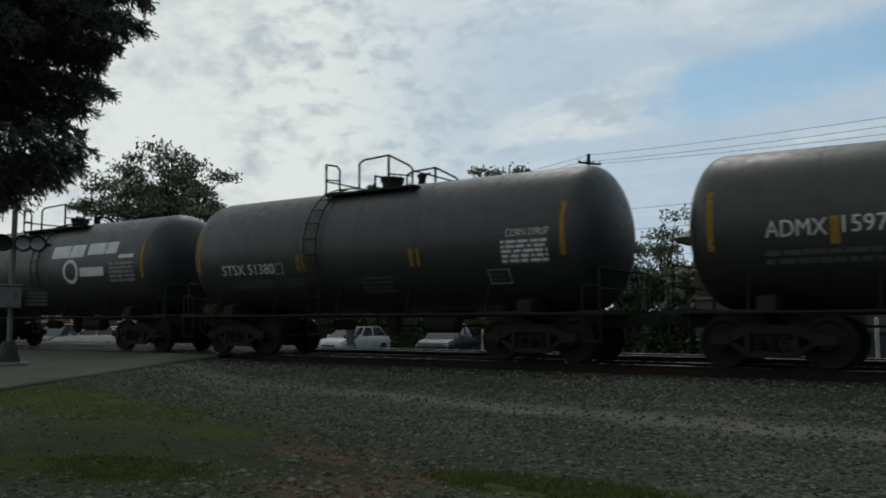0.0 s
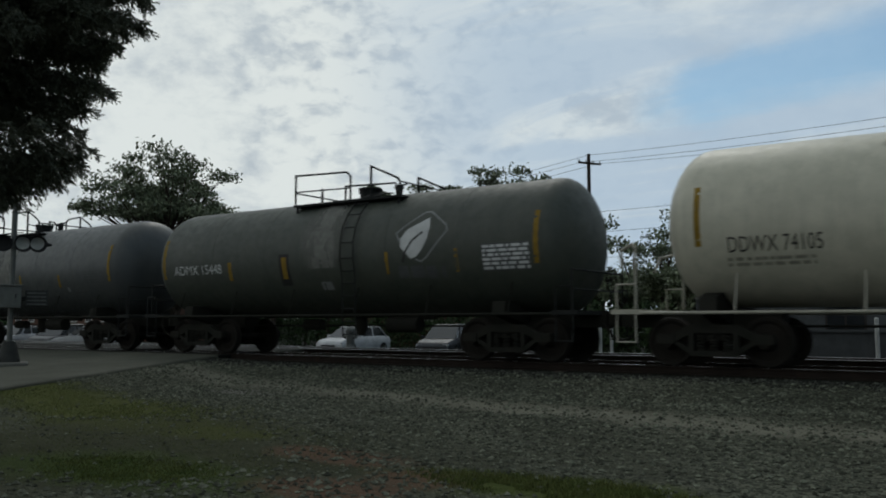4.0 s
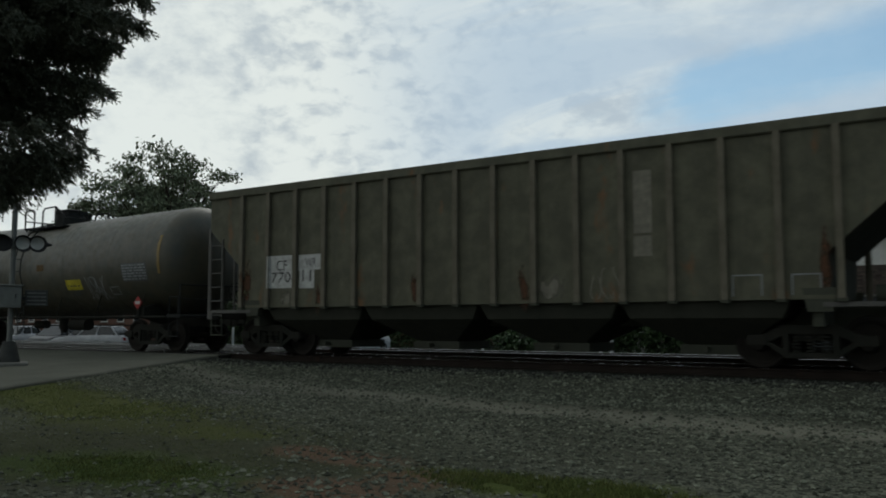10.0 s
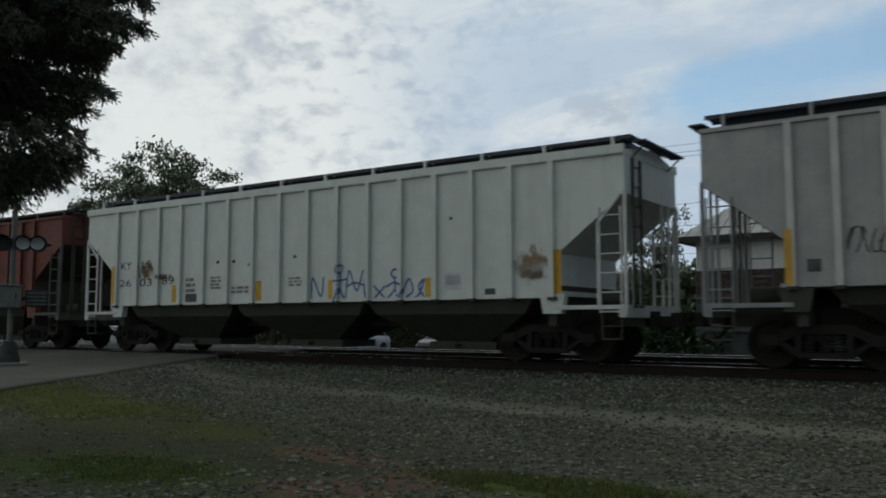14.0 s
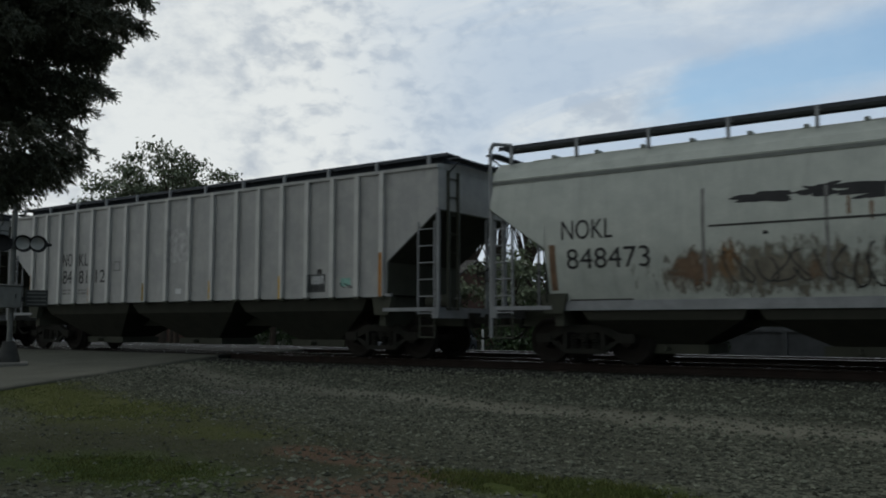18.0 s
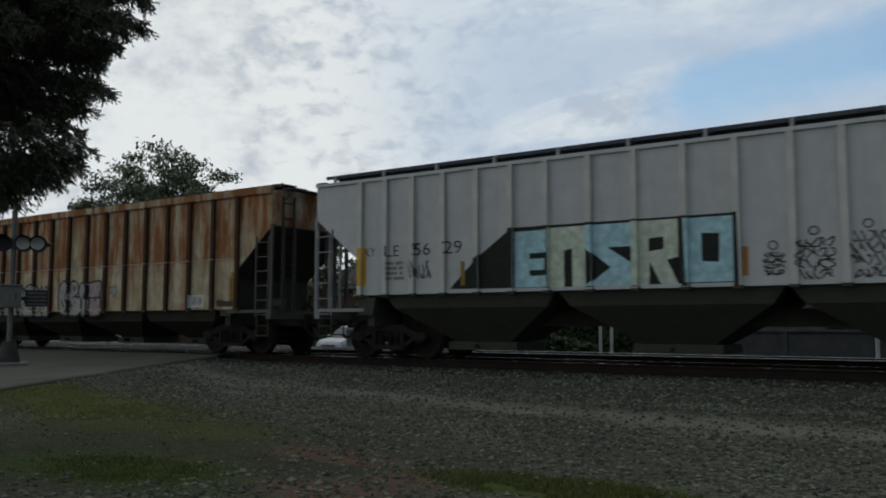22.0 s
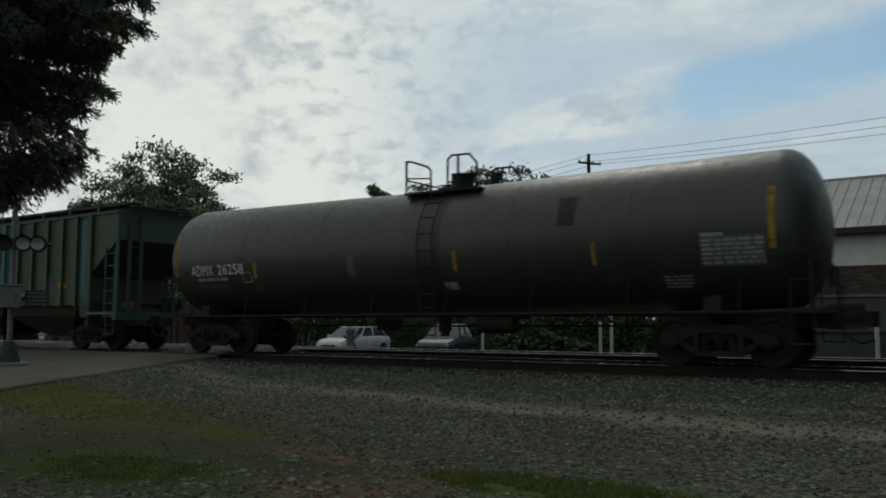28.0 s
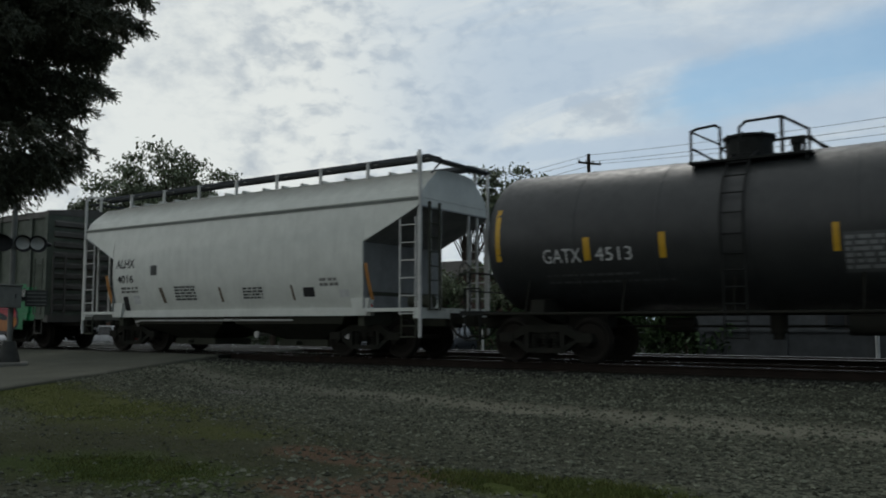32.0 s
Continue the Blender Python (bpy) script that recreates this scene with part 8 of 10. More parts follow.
slash(short_hopper, -2.69, -2.40, 1.38, 1.81, BROWNSTRIPE)
slash(short_hopper, -0.23, -0.05, 1.38, 1.77, BROWNSTRIPE)
slash(short_hopper, 2.41, 2.55, 1.38, 1.76, BROWNSTRIPE)
slash(short_hopper, 4.83, 5.03, 1.36, 2.21, ORANGE)
plate(short_hopper, 4.80, 4.94, 1.19, 1.26, REDLAMP, "panel")
bars(short_hopper, -3.19, -1.87, 1.13, 1.18, 1, SHADOWGREY)
bars(short_hopper, -0.88, 0.48, 1.13, 1.18, 1, SHADOWGREY)
plate(short_hopper, 4.01, 4.30, 1.43, 1.61, WHITE, "panel")
plate(short_hopper, -3.87, -3.59, 1.37, 1.61, WHITE, "panel")
plate(short_hopper, -4.36, -4.13, 1.18, 1.59, INK, "panel")

# last_tank
plate(last_tank, -3.21, -3.07, 2.04, 2.49, YELLOW, "reflector_stripe")
plate(last_tank, -1.67, -1.54, 2.03, 2.51, YELLOW, "reflector_stripe")
plate(last_tank, 1.33, 1.44, 2.01, 2.49, YELLOW, "reflector_stripe")
word(last_tank, "GATX", -4.11, -3.28, 2.01, 2.29, WHITE)
word(last_tank, "4513", -2.97, -2.21, 2.02, 2.28, WHITE)
bars(last_tank, -4.10, -2.10, 1.73, 1.80, 1, DIMSTENCIL)
bars(last_tank, -4.08, -1.40, 1.60, 1.66, 1, DIMSTENCIL)
plate(last_tank, 1.49, 2.14, 1.65, 2.32, DIMSTENCIL, "panel")
bars(last_tank, 1.51, 2.12, 1.69, 2.28, 6, GREYWHITE)
# ---- ground, track and road ----
def road_z(y):
    pts = ((-40, -0.62), (-15, -0.55), (-8.6, -0.33), (-1.4, -0.02), (6.4, -0.02), (9, -0.12), (13, -0.78), (90, -0.78))
    for (a, za), (b, zb) in zip(pts, pts[1:]):
        if y <= b:
            return za + (zb - za) * (y - a) / (b - a)
    return pts[-1][1]


def ground_z(x, y):
    pts = ((-400, -0.7), (-14, -0.68), (-9, -0.62), (-5.2, -0.50), (-3.9, -0.42), (-2.5, -0.17), (7.2, -0.17), (9.4, -0.20), (13, -0.86), (60, -0.86), (3000, -0.86))
    z = pts[-1][1]
    for (a, za), (b, zb) in zip(pts, pts[1:]):
        if y <= b:
            z = za + (zb - za) * max(0.0, (y - a) / (b - a))
            break
    edge = x - (-18.2 - y * 0.36)
    if y < -1.6 and edge < 2.4:
        f = min(1.0, max(0.0, edge / 2.4))
        f = f * f * (3 - 2 * f)
        z = (road_z(y) - 0.07) * (1 - f) + z * f
    if y < -2.6:
        z += 0.035 * noise.noise(Vector((x * 0.35, y * 0.35, 0))) + 0.012 * noise.noise(Vector((x * 1.7, y * 1.7, 3)))
    return z


def ground_material():
    m = bpy.data.materials.new("gravel and grass ground")
    m.use_nodes = True
    nt = m.node_tree
    N, L = nt.nodes.new, nt.links.new
    b = nt.nodes["Principled BSDF"]
    geo = N("ShaderNodeNewGeometry")

    def tex(sc, detail=6, r=0.65, off=0.0, stretch=(1, 1, 1)):
        mp = N("ShaderNodeMapping")
        mp.inputs["Location"].default_value = (off, off, 0)
        mp.inputs["Scale"].default_value = stretch
        L(geo.outputs["Position"], mp.inputs[0])
        t = N("ShaderNodeTexNoise")
        t.inputs["Scale"].default_value, t.inputs["Detail"].default_value, t.inputs["Roughness"].default_value = sc, detail, r
        L(mp.outputs[0], t.inputs["Vector"])
        return t.outputs["Fac"]

    def rng(f, a, c, lo=0.0, hi=1.0):
        n = N("ShaderNodeMapRange")
        for k, val in (("From Min", a), ("From Max", c), ("To Min", lo), ("To Max", hi)):
            n.inputs[k].default_value = val
        L(f, n.inputs["Value"])
        return n.outputs["Result"]

    def mix(f, a, c):
        n = N("ShaderNodeMix")
        n.data_type = "RGBA"
        if isinstance(f, float):
            n.inputs["Factor"].default_value = f
        else:
            L(f, n.inputs["Factor"])
        for k, val in (("A", a), ("B", c)):
            if isinstance(val, tuple):
                n.inputs[k].default_value = (*val, 1)
            else:
                L(val, n.inputs[k])
        return n.outputs["Result"]

    def area(cx, cy, rx, ry, soft=0.6):
        """1 inside a ragged patch of ground, 0 outside."""
        mp = N("ShaderNodeMapping")
        mp.vector_type = "POINT"
        mp.inputs["Location"].default_value = (-cx / rx, -cy / ry, 0)
        mp.inputs["Scale"].default_value = (1 / rx, 1 / ry, 0)
        L(geo.outputs["Position"], mp.inputs[0])
        ln = N("ShaderNodeVectorMath")
        ln.operation = "LENGTH"
        L(mp.outputs[0], ln.inputs[0])
        ad = N("ShaderNodeMath")
        ad.operation = "MULTIPLY_ADD"
        L(tex(0.9, 5), ad.inputs[0])
        ad.inputs[1].default_value = 2.0
        L(ln.outputs["Value"], ad.inputs[2])
        return rng(ad.outputs[0], 2.0 + soft / 2, 2.0 - soft / 2)
    vor = N("ShaderNodeTexVoronoi")
    vor.inputs["Scale"].default_value = 22.0
    L(geo.outputs["Position"], vor.inputs["Vector"])
    sepc = N("ShaderNodeSeparateColor")
    L(vor.outputs["Color"], sepc.inputs[0])
    stone = mix(rng(sepc.outputs[0], 0.0, 1.0), (0.028, 0.032, 0.022), (0.145, 0.150, 0.112))
    stone = mix(rng(tex(0.55, 5), 0.42, 0.68), stone, (0.050, 0.053, 0.036))
    stone = mix(rng(tex(45, 4), 0.4, 0.7, 0.0, 0.75), stone, (0.02, 0.0195, 0.018))
    # a dusty lane beside the railway
    sep = N("ShaderNodeSeparateXYZ")
    L(geo.outputs["Position"], sep.inputs[0])

    def lane(y, w):
        skew = N("ShaderNodeMath")
        skew.operation = "MULTIPLY_ADD"
        L(sep.outputs[0], skew.inputs[0])
        skew.inputs[1].default_value = 0.138
        L(sep.outputs[1], skew.inputs[2])
        n = N("ShaderNodeMath")
        n.operation = "SUBTRACT"
        L(skew.outputs[0], n.inputs[0])
        n.inputs[1].default_value = y
        a = N("ShaderNodeMath")
        a.operation = "ABSOLUTE"
        L(n.outputs[0], a.inputs[0])
        c = N("ShaderNodeMath")
        c.operation = "MULTIPLY_ADD"
        L(tex(0.8, 5, off=4), c.inputs[0])
        c.inputs[1].default_value = 2.2
        L(a.outputs[0], c.inputs[2])
        return rng(c.outputs[0], w + 1.35, w + 0.55, 0.0, 0.85)
    dust = (0.150, 0.146, 0.114)
    col = mix(lane(-6.03, 0.62), stone, dust)
    soil = mix(rng(tex(7, 5), 0.35, 0.7), (0.026, 0.030, 0.014), (0.046, 0.048, 0.024))
    grass = mix(rng(tex(16, 5, off=2), 0.35, 0.7), (0.030, 0.050, 0.012), (0.055, 0.075, 0.020))
    col = mix(rng(area(-8.6, -10.8, 3.6, 3.0, 0.9), 0.0, 1.0, 0.0, 0.8), col, soil)
    dry = mix(rng(tex(14, 5, off=8), 0.35, 0.7), (0.046, 0.055, 0.014), (0.078, 0.084, 0.025))
    col = mix(rng(area(-14.0, -8.3, 4.2, 1.35, 0.9), 0.0, 1.0, 0.0, 0.9), col, dry)
    col = mix(area(-7.45, -11.5, 1.5, 0.68, 1.1), col, grass)
    col = mix(area(-3.6, -9.95, 1.4, 0.52, 0.7), col, mix(0.5, grass, dry))
    col = mix(rng(area(-8.7, -9.2, 0.7, 0.5), 0.0, 1.0, 0.0, 0.6), col, dry)
    leaf_litter = (0.098, 0.060, 0.041)
    col = mix(rng(area(-6.2, -9.65, 1.0, 0.36), 0.0, 1.0, 0.0, 0.8), col, leaf_litter)
    col = mix(rng(area(-5.2, -11.1, 0.7, 0.4), 0.0, 1.0, 0.0, 0.8), col, leaf_litter)
    col = mix(rng(area(-4.7, -10.2, 0.5, 0.4), 0.0, 1.0, 0.0, 0.8), col, leaf_litter)
    col = mix(rng(area(-12.4, -5.4, 0.9, 0.35), 0.0, 1.0, 0.0, 0.8), col, (0.15, 0.145, 0.13))
    # from just in front of the rails on, the bed takes a much darker tone
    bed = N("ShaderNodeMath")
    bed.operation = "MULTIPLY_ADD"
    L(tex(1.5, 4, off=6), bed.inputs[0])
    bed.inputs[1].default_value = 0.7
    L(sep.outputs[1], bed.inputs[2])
    dark_bed = mix(rng(sepc.outputs[1], 0.0, 1.0), (0.008, 0.0085, 0.0065), (0.02, 0.021, 0.016))
    col = mix(rng(bed.outputs[0], -2.1, -1.7), col, dark_bed)
    far = N("ShaderNodeMath")
    far.operation = "GREATER_THAN"
    L(sep.outputs[1], far.inputs[0])
    far.inputs[1].default_value = 9.0
    lot = mix(rng(tex(0.25, 4), 0.4, 0.65), (0.016, 0.0175, 0.013), (0.012, 0.015, 0.009))
    col = mix(far.outputs[0], col, lot)
    L(col, b.inputs["Base Color"])
    b.inputs["Roughness"].default_value = 0.95
    b.inputs["Specular IOR Level"].default_value = 0.05
    bump = N("ShaderNodeBump")
    bump.inputs["Strength"].default_value, bump.inputs["Distance"].default_value = 0.9, 0.03
    L(vor.outputs["Distance"], bump.inputs["Height"])
    b2 = N("ShaderNodeBump")
    b2.inputs["Strength"].default_value, b2.inputs["Distance"].default_value = 0.5, 0.05
    L(tex(9, 6), b2.inputs["Height"])
    L(bump.outputs[0], b2.inputs["Normal"])
    L(b2.outputs[0], b.inputs["Normal"])
    return m


GROUND = ground_material()


def ground_sheet():
    def steps(stops):
        out = []
        for a, b, d in stops:
            k = max(1, round((b - a) / d))
            out += [a + (b - a) * i / k for i in range(k)]
        return out + [stops[-1][1]]
    xs = steps(((-2500, -400, 700), (-400, -60, 40), (-60, -26, 2), (-26, 6, 0.25), (6, 40, 4), (40, 400, 60), (400, 2500, 700)))
    ys = steps(((-2500, -100, 600), (-100, -24, 10), (-24, -16, 1), (-16, -2.4, 0.2), (-2.4, 9, 0.7), (9, 60, 5), (60, 300, 40), (300, 2500, 700)))
    vs = [(x, y, ground_z(x, y)) for y in ys for x in xs]
    n = len(xs)
    fs = [(j * n + i, j * n + i + 1, (j + 1) * n + i + 1, (j + 1) * n + i) for j in range(len(ys) - 1) for i in range(n - 1)]
    s = Shape().add(vs, fs)
    ob = new("ground", s.mesh("ground", GROUND, smooth=60, recalc=False))
    tagged(ob, "gravel verge with thin grass beside the railway", "ground", kind="structure")


ground_sheet()

STONE = paint("ballast stone", (0.066, 0.070, 0.052), (0.106, 0.112, 0.083), rough=0.9, streak=0, bump=0.3, scale=6)


def random_tint(m, lo, hi, skew=1.0):
    """Varies a material from piece to piece of a joined mesh."""
    nt = m.node_tree
    b = nt.nodes["Principled BSDF"]
    src = b.inputs["Base Color"].links[0].from_socket
    g = nt.nodes.new("ShaderNodeNewGeometry")
    r = nt.nodes.new("ShaderNodeMapRange")
    r.inputs["To Min"].default_value, r.inputs["To Max"].default_value = lo, hi
    pw = nt.nodes.new("ShaderNodeMath")
    pw.operation = "POWER"
    pw.inputs[1].default_value = skew
    nt.links.new(g.outputs["Random Per Island"], pw.inputs[0])
    nt.links.new(pw.outputs[0], r.inputs["Value"])
    cc = nt.nodes.new("ShaderNodeCombineColor")
    for i in range(3):
        nt.links.new(r.outputs["Result"], cc.inputs[i])
    mx = nt.nodes.new("ShaderNodeMix")
    mx.data_type, mx.blend_type = "RGBA", "MULTIPLY"
    mx.inputs["Factor"].default_value = 1.0
    nt.links.new(src, mx.inputs["A"])
    nt.links.new(cc.outputs[0], mx.inputs["B"])
    nt.links.new(mx.outputs["Result"], b.inputs["Base Color"])


random_tint(STONE, 0.45, 1.8, 1.4)


GRASS_AREAS = ((-14.0, -8.3, 4.0, 1.25, 16000, 0.022), (-7.45, -11.45, 1.15, 0.62, 6000, 0.026), (-3.6, -9.95, 1.35, 0.5, 7000, 0.034), (-9.6, -10.5, 3.7, 2.4, 11000, 0.016))


def grassy(x, y):
    g = 0.0
    for cx, cy, rx, ry, n, hgt in GRASS_AREAS:
        g = max(g, min(0.96, 2.2 * (1.1 - math.hypot((x - cx) / rx, (y - cy) / ry))) * (0.92 if hgt < 0.02 else 1.0))
    return g


def lane_y(x):
    """The worn vehicle lane beside the track."""
    return -4.94 - 0.138 * (x + 7.9)


def scatter_stones(name, label, count, place, lo, hi, seed, mat):
    """Loose stones as one joined mesh of small uneven lumps."""
    rnd = np.random.RandomState(seed)
    base = np.array([(1, 0, 0), (-1, 0, 0), (0, 1, 0), (0, -1, 0), (0, 0, 1), (0, 0, -1)], float)
    tri = [(0, 2, 4), (2, 1, 4), (1, 3, 4), (3, 0, 4), (2, 0, 5), (1, 2, 5), (3, 1, 5), (0, 3, 5)]
    vs, fs = [], []
    for i in range(count):
        x, y = place(rnd)
        if rnd.rand() < grassy(x, y) or abs(y - lane_y(x)) + 0.7 * noise.noise(Vector((x * 0.8, y * 0.8, 5))) < 0.45 and rnd.rand() < 0.6:
            continue
        z = ground_z(x, y)
        r = lo + (hi - lo) * rnd.rand() ** 2.2
        sc = r * (0.6 + 0.8 * rnd.rand(6, 1))
        a = rnd.rand() * 6.28
        p = base * sc * np.array([1.15, 0.9, 0.65])
        c, s_ = math.cos(a), math.sin(a)
        p = np.c_[p[:, 0] * c - p[:, 1] * s_, p[:, 0] * s_ + p[:, 1] * c, p[:, 2]]
        p += (x, y, z + r * 0.22)
        n = len(vs)
        vs += [tuple(q) for q in p]
        fs += [(a_ + n, b_ + n, c_ + n) for a_, b_, c_ in tri]
    sh = Shape()
    sh.v, sh.f = vs, fs
    ob = new(name, sh.mesh(name, mat, recalc=False))
    return tagged(ob, label, "stones", kind="stuff")


scatter_stones("ballast_stones", "grey crushed stone ballast along the track", 19000,
               lambda r: (-34 + 34 * r.rand(), -4.4 + 2.0 * r.rand() ** 1.1), 0.014, 0.042, 3, STONE)
# stones nearest the rails get a darker tone than the outer ballast
DARKSTONE = paint("oily dark ballast stone", (0.032, 0.034, 0.027), (0.045, 0.047, 0.038), rough=0.9, streak=0, bump=0.3, scale=6)
random_tint(DARKSTONE, 0.4, 2.2, 2.0)
scatter_stones("dark_ballast", "dark ballast beside the rails", 11000,
               lambda r: (-34 + 34 * r.rand(), -1.4 - 1.3 * r.rand() ** 0.8), 0.014, 0.042, 13, DARKSTONE)
scatter_stones("gravel", "scattered grey gravel stones on the verge", 52000,
               lambda r: (-19 + 20 * r.rand(), -13.8 + 10.0 * r.rand() ** 0.8), 0.008, 0.038, 4, STONE)


GRASSBLADE = paint("grass blades", (0.066, 0.094, 0.022), (0.105, 0.115, 0.034), rough=0.8, streak=0, bump=0)
random_tint(GRASSBLADE, 0.5, 1.4)


def grass_tufts():
    rnd = np.random.RandomState(9)
    vs, fs = [], []
    areas = GRASS_AREAS
    for cx, cy, rx, ry, n, hgt in areas:
        for i in range(n):
            a, r = rnd.rand() * 6.283, math.sqrt(rnd.rand()) * (0.75 + 0.4 * rnd.rand())
            x, y = cx + rx * r * math.cos(a), cy + ry * r * math.sin(a)
            if noise.noise(Vector((x * 1.4, y * 1.4, 7))) + 0.5 * noise.noise(Vector((x * 5, y * 5, 2))) < -0.38:
                continue
            z = ground_z(x, y) - 0.005
            hh = hgt * (0.5 + rnd.rand())
            b = rnd.rand() * 6.283
            lx, ly = hh * 0.6 * (rnd.rand() - 0.5) * 2, hh * 0.6 * (rnd.rand() - 0.5) * 2
            w = 0.004 + 0.004 * rnd.rand()
            k = len(vs)
            vs += [(x - w * math.cos(b), y - w * math.sin(b), z), (x + w * math.cos(b), y + w * math.sin(b), z), (x + lx, y + ly, z + hh)]
            fs.append((k, k + 1, k + 2))
    sh = Shape()
    sh.v, sh.f = vs, fs
    tagged(new("grass", sh.mesh("grass", GRASSBLADE, recalc=False)), "short patchy green grass on the verge", "grass", kind="stuff")


grass_tufts()

TIE = paint("old timber sleeper", (0.045, 0.036, 0.028), (0.065, 0.052, 0.04), rough=0.9, streak=0.2)


def railway(y0, label):
    tr = thing("railway_track", label, "railway track", (0, y0, 0), kind="structure")
    for sy in (-1, 1):
        y = sy * 0.753
        s = Shape()
        s.prism([(y - 0.075, -0.17), (y + 0.075, -0.17), (y + 0.075, -0.158), (y + 0.012, -0.14), (y + 0.012, -0.045), (y + 0.034, -0.035), (y - 0.034, -0.035), (y - 0.012, -0.045), (y - 0.012, -0.14), (y - 0.075, -0.158)], "x", -320, 360)
        rail = part("rail", s, RAILRUST, tr)
        s = Shape()
        s.prism([(y - 0.036, -0.036), (y + 0.036, -0.036), (y + 0.036, -0.010), (y + 0.030, -0.004), (y - 0.030, -0.004), (y - 0.036, -0.010)], "x", -320, 360)
        part("rail_head", s, RAILRUST, rail)
        s = Shape()
        s.prism([(y - 0.033, -0.006), (y + 0.033, -0.006), (y + 0.028, 0.0), (y - 0.028, 0.0)], "x", -320, 360)
        part("running_surface", s, RAILHEAD, rail, "polished steel running band")
    s = Shape()
    s.box(-0.11, 0.11, -1.28, 1.28, -0.33, -0.175)
    me = s.mesh("sleeper", TIE)
    x = -17.0
    while x < 6:
        part("sleeper", me, None, tr, at=pose(x, random.uniform(-0.03, 0.03), random.uniform(-0.006, 0.006), 0, 0, random.uniform(-1.5, 1.5)))
        x += 0.51
    return tr


railway(0.0, "railway track with polished rails on dark sleepers")
railway(4.6, "second railway track with polished rails")

ASPHALT = paint("worn grey asphalt", (0.092, 0.093, 0.074), (0.066, 0.068, 0.054), rough=0.9, streak=0, scale=0.8, fine=90, bump=0.4, dirt=0.5)
CONCRETE = paint("old concrete", (0.17, 0.168, 0.15), (0.12, 0.118, 0.105), rough=0.9, streak=0.2, scale=1.5, bump=0.25)


def road(stations, material, label):
    s = Shape()
    rings = []
    for y in stations:
        x1 = -18.2 - y * 0.36
        z = road_z(y)
        x0 = x1 - 24
        rings.append([(x0, y, z - 0.5), (x0, y, z), (x1 - 0.05, y, z), (x1, y, z - 0.03), (x1 + 0.12, y, z - 0.5)])
    s.loft(rings)
    tagged(new("road", s.mesh("road", material, smooth=20)), label, "road", kind="structure")


road((-40, -25, -15, -12, -8.6, -6, -4, -1.4), ASPHALT, "grey asphalt level crossing road beside the track")


# Much darker copy of ASPHALT; the crossing under the train uses it as painted shade.
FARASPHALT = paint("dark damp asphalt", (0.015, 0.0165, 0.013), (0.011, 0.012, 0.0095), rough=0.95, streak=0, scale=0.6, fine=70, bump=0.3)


road((-1.397, -0.86, -0.66, 0.66, 0.86, 3.74, 3.94, 5.26, 5.46, 6.4, 9, 13, 30, 90), FARASPHALT, "dark asphalt of the level crossing between the rails, shade in its colour")


def lay_far_street():
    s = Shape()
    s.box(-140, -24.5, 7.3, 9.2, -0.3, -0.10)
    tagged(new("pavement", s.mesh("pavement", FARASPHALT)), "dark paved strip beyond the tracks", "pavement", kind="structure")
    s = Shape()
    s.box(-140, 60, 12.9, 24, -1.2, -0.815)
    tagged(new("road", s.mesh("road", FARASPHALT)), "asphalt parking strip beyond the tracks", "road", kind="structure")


lay_far_street()

# ---- crossing signal by the road ----
ALU = paint("weathered aluminium", (0.135, 0.142, 0.13), (0.095, 0.10, 0.092), rough=0.55, metal=0.4, scale=4)
PALELENS = plain("pale lens", (0.55, 0.56, 0.53), 0.25)
IRON = paint("dark cast iron", (0.05, 0.052, 0.048), (0.035, 0.036, 0.033), rough=0.8, scale=5)
HOOD = plain("black signal hood", (0.012, 0.012, 0.012), 0.6)


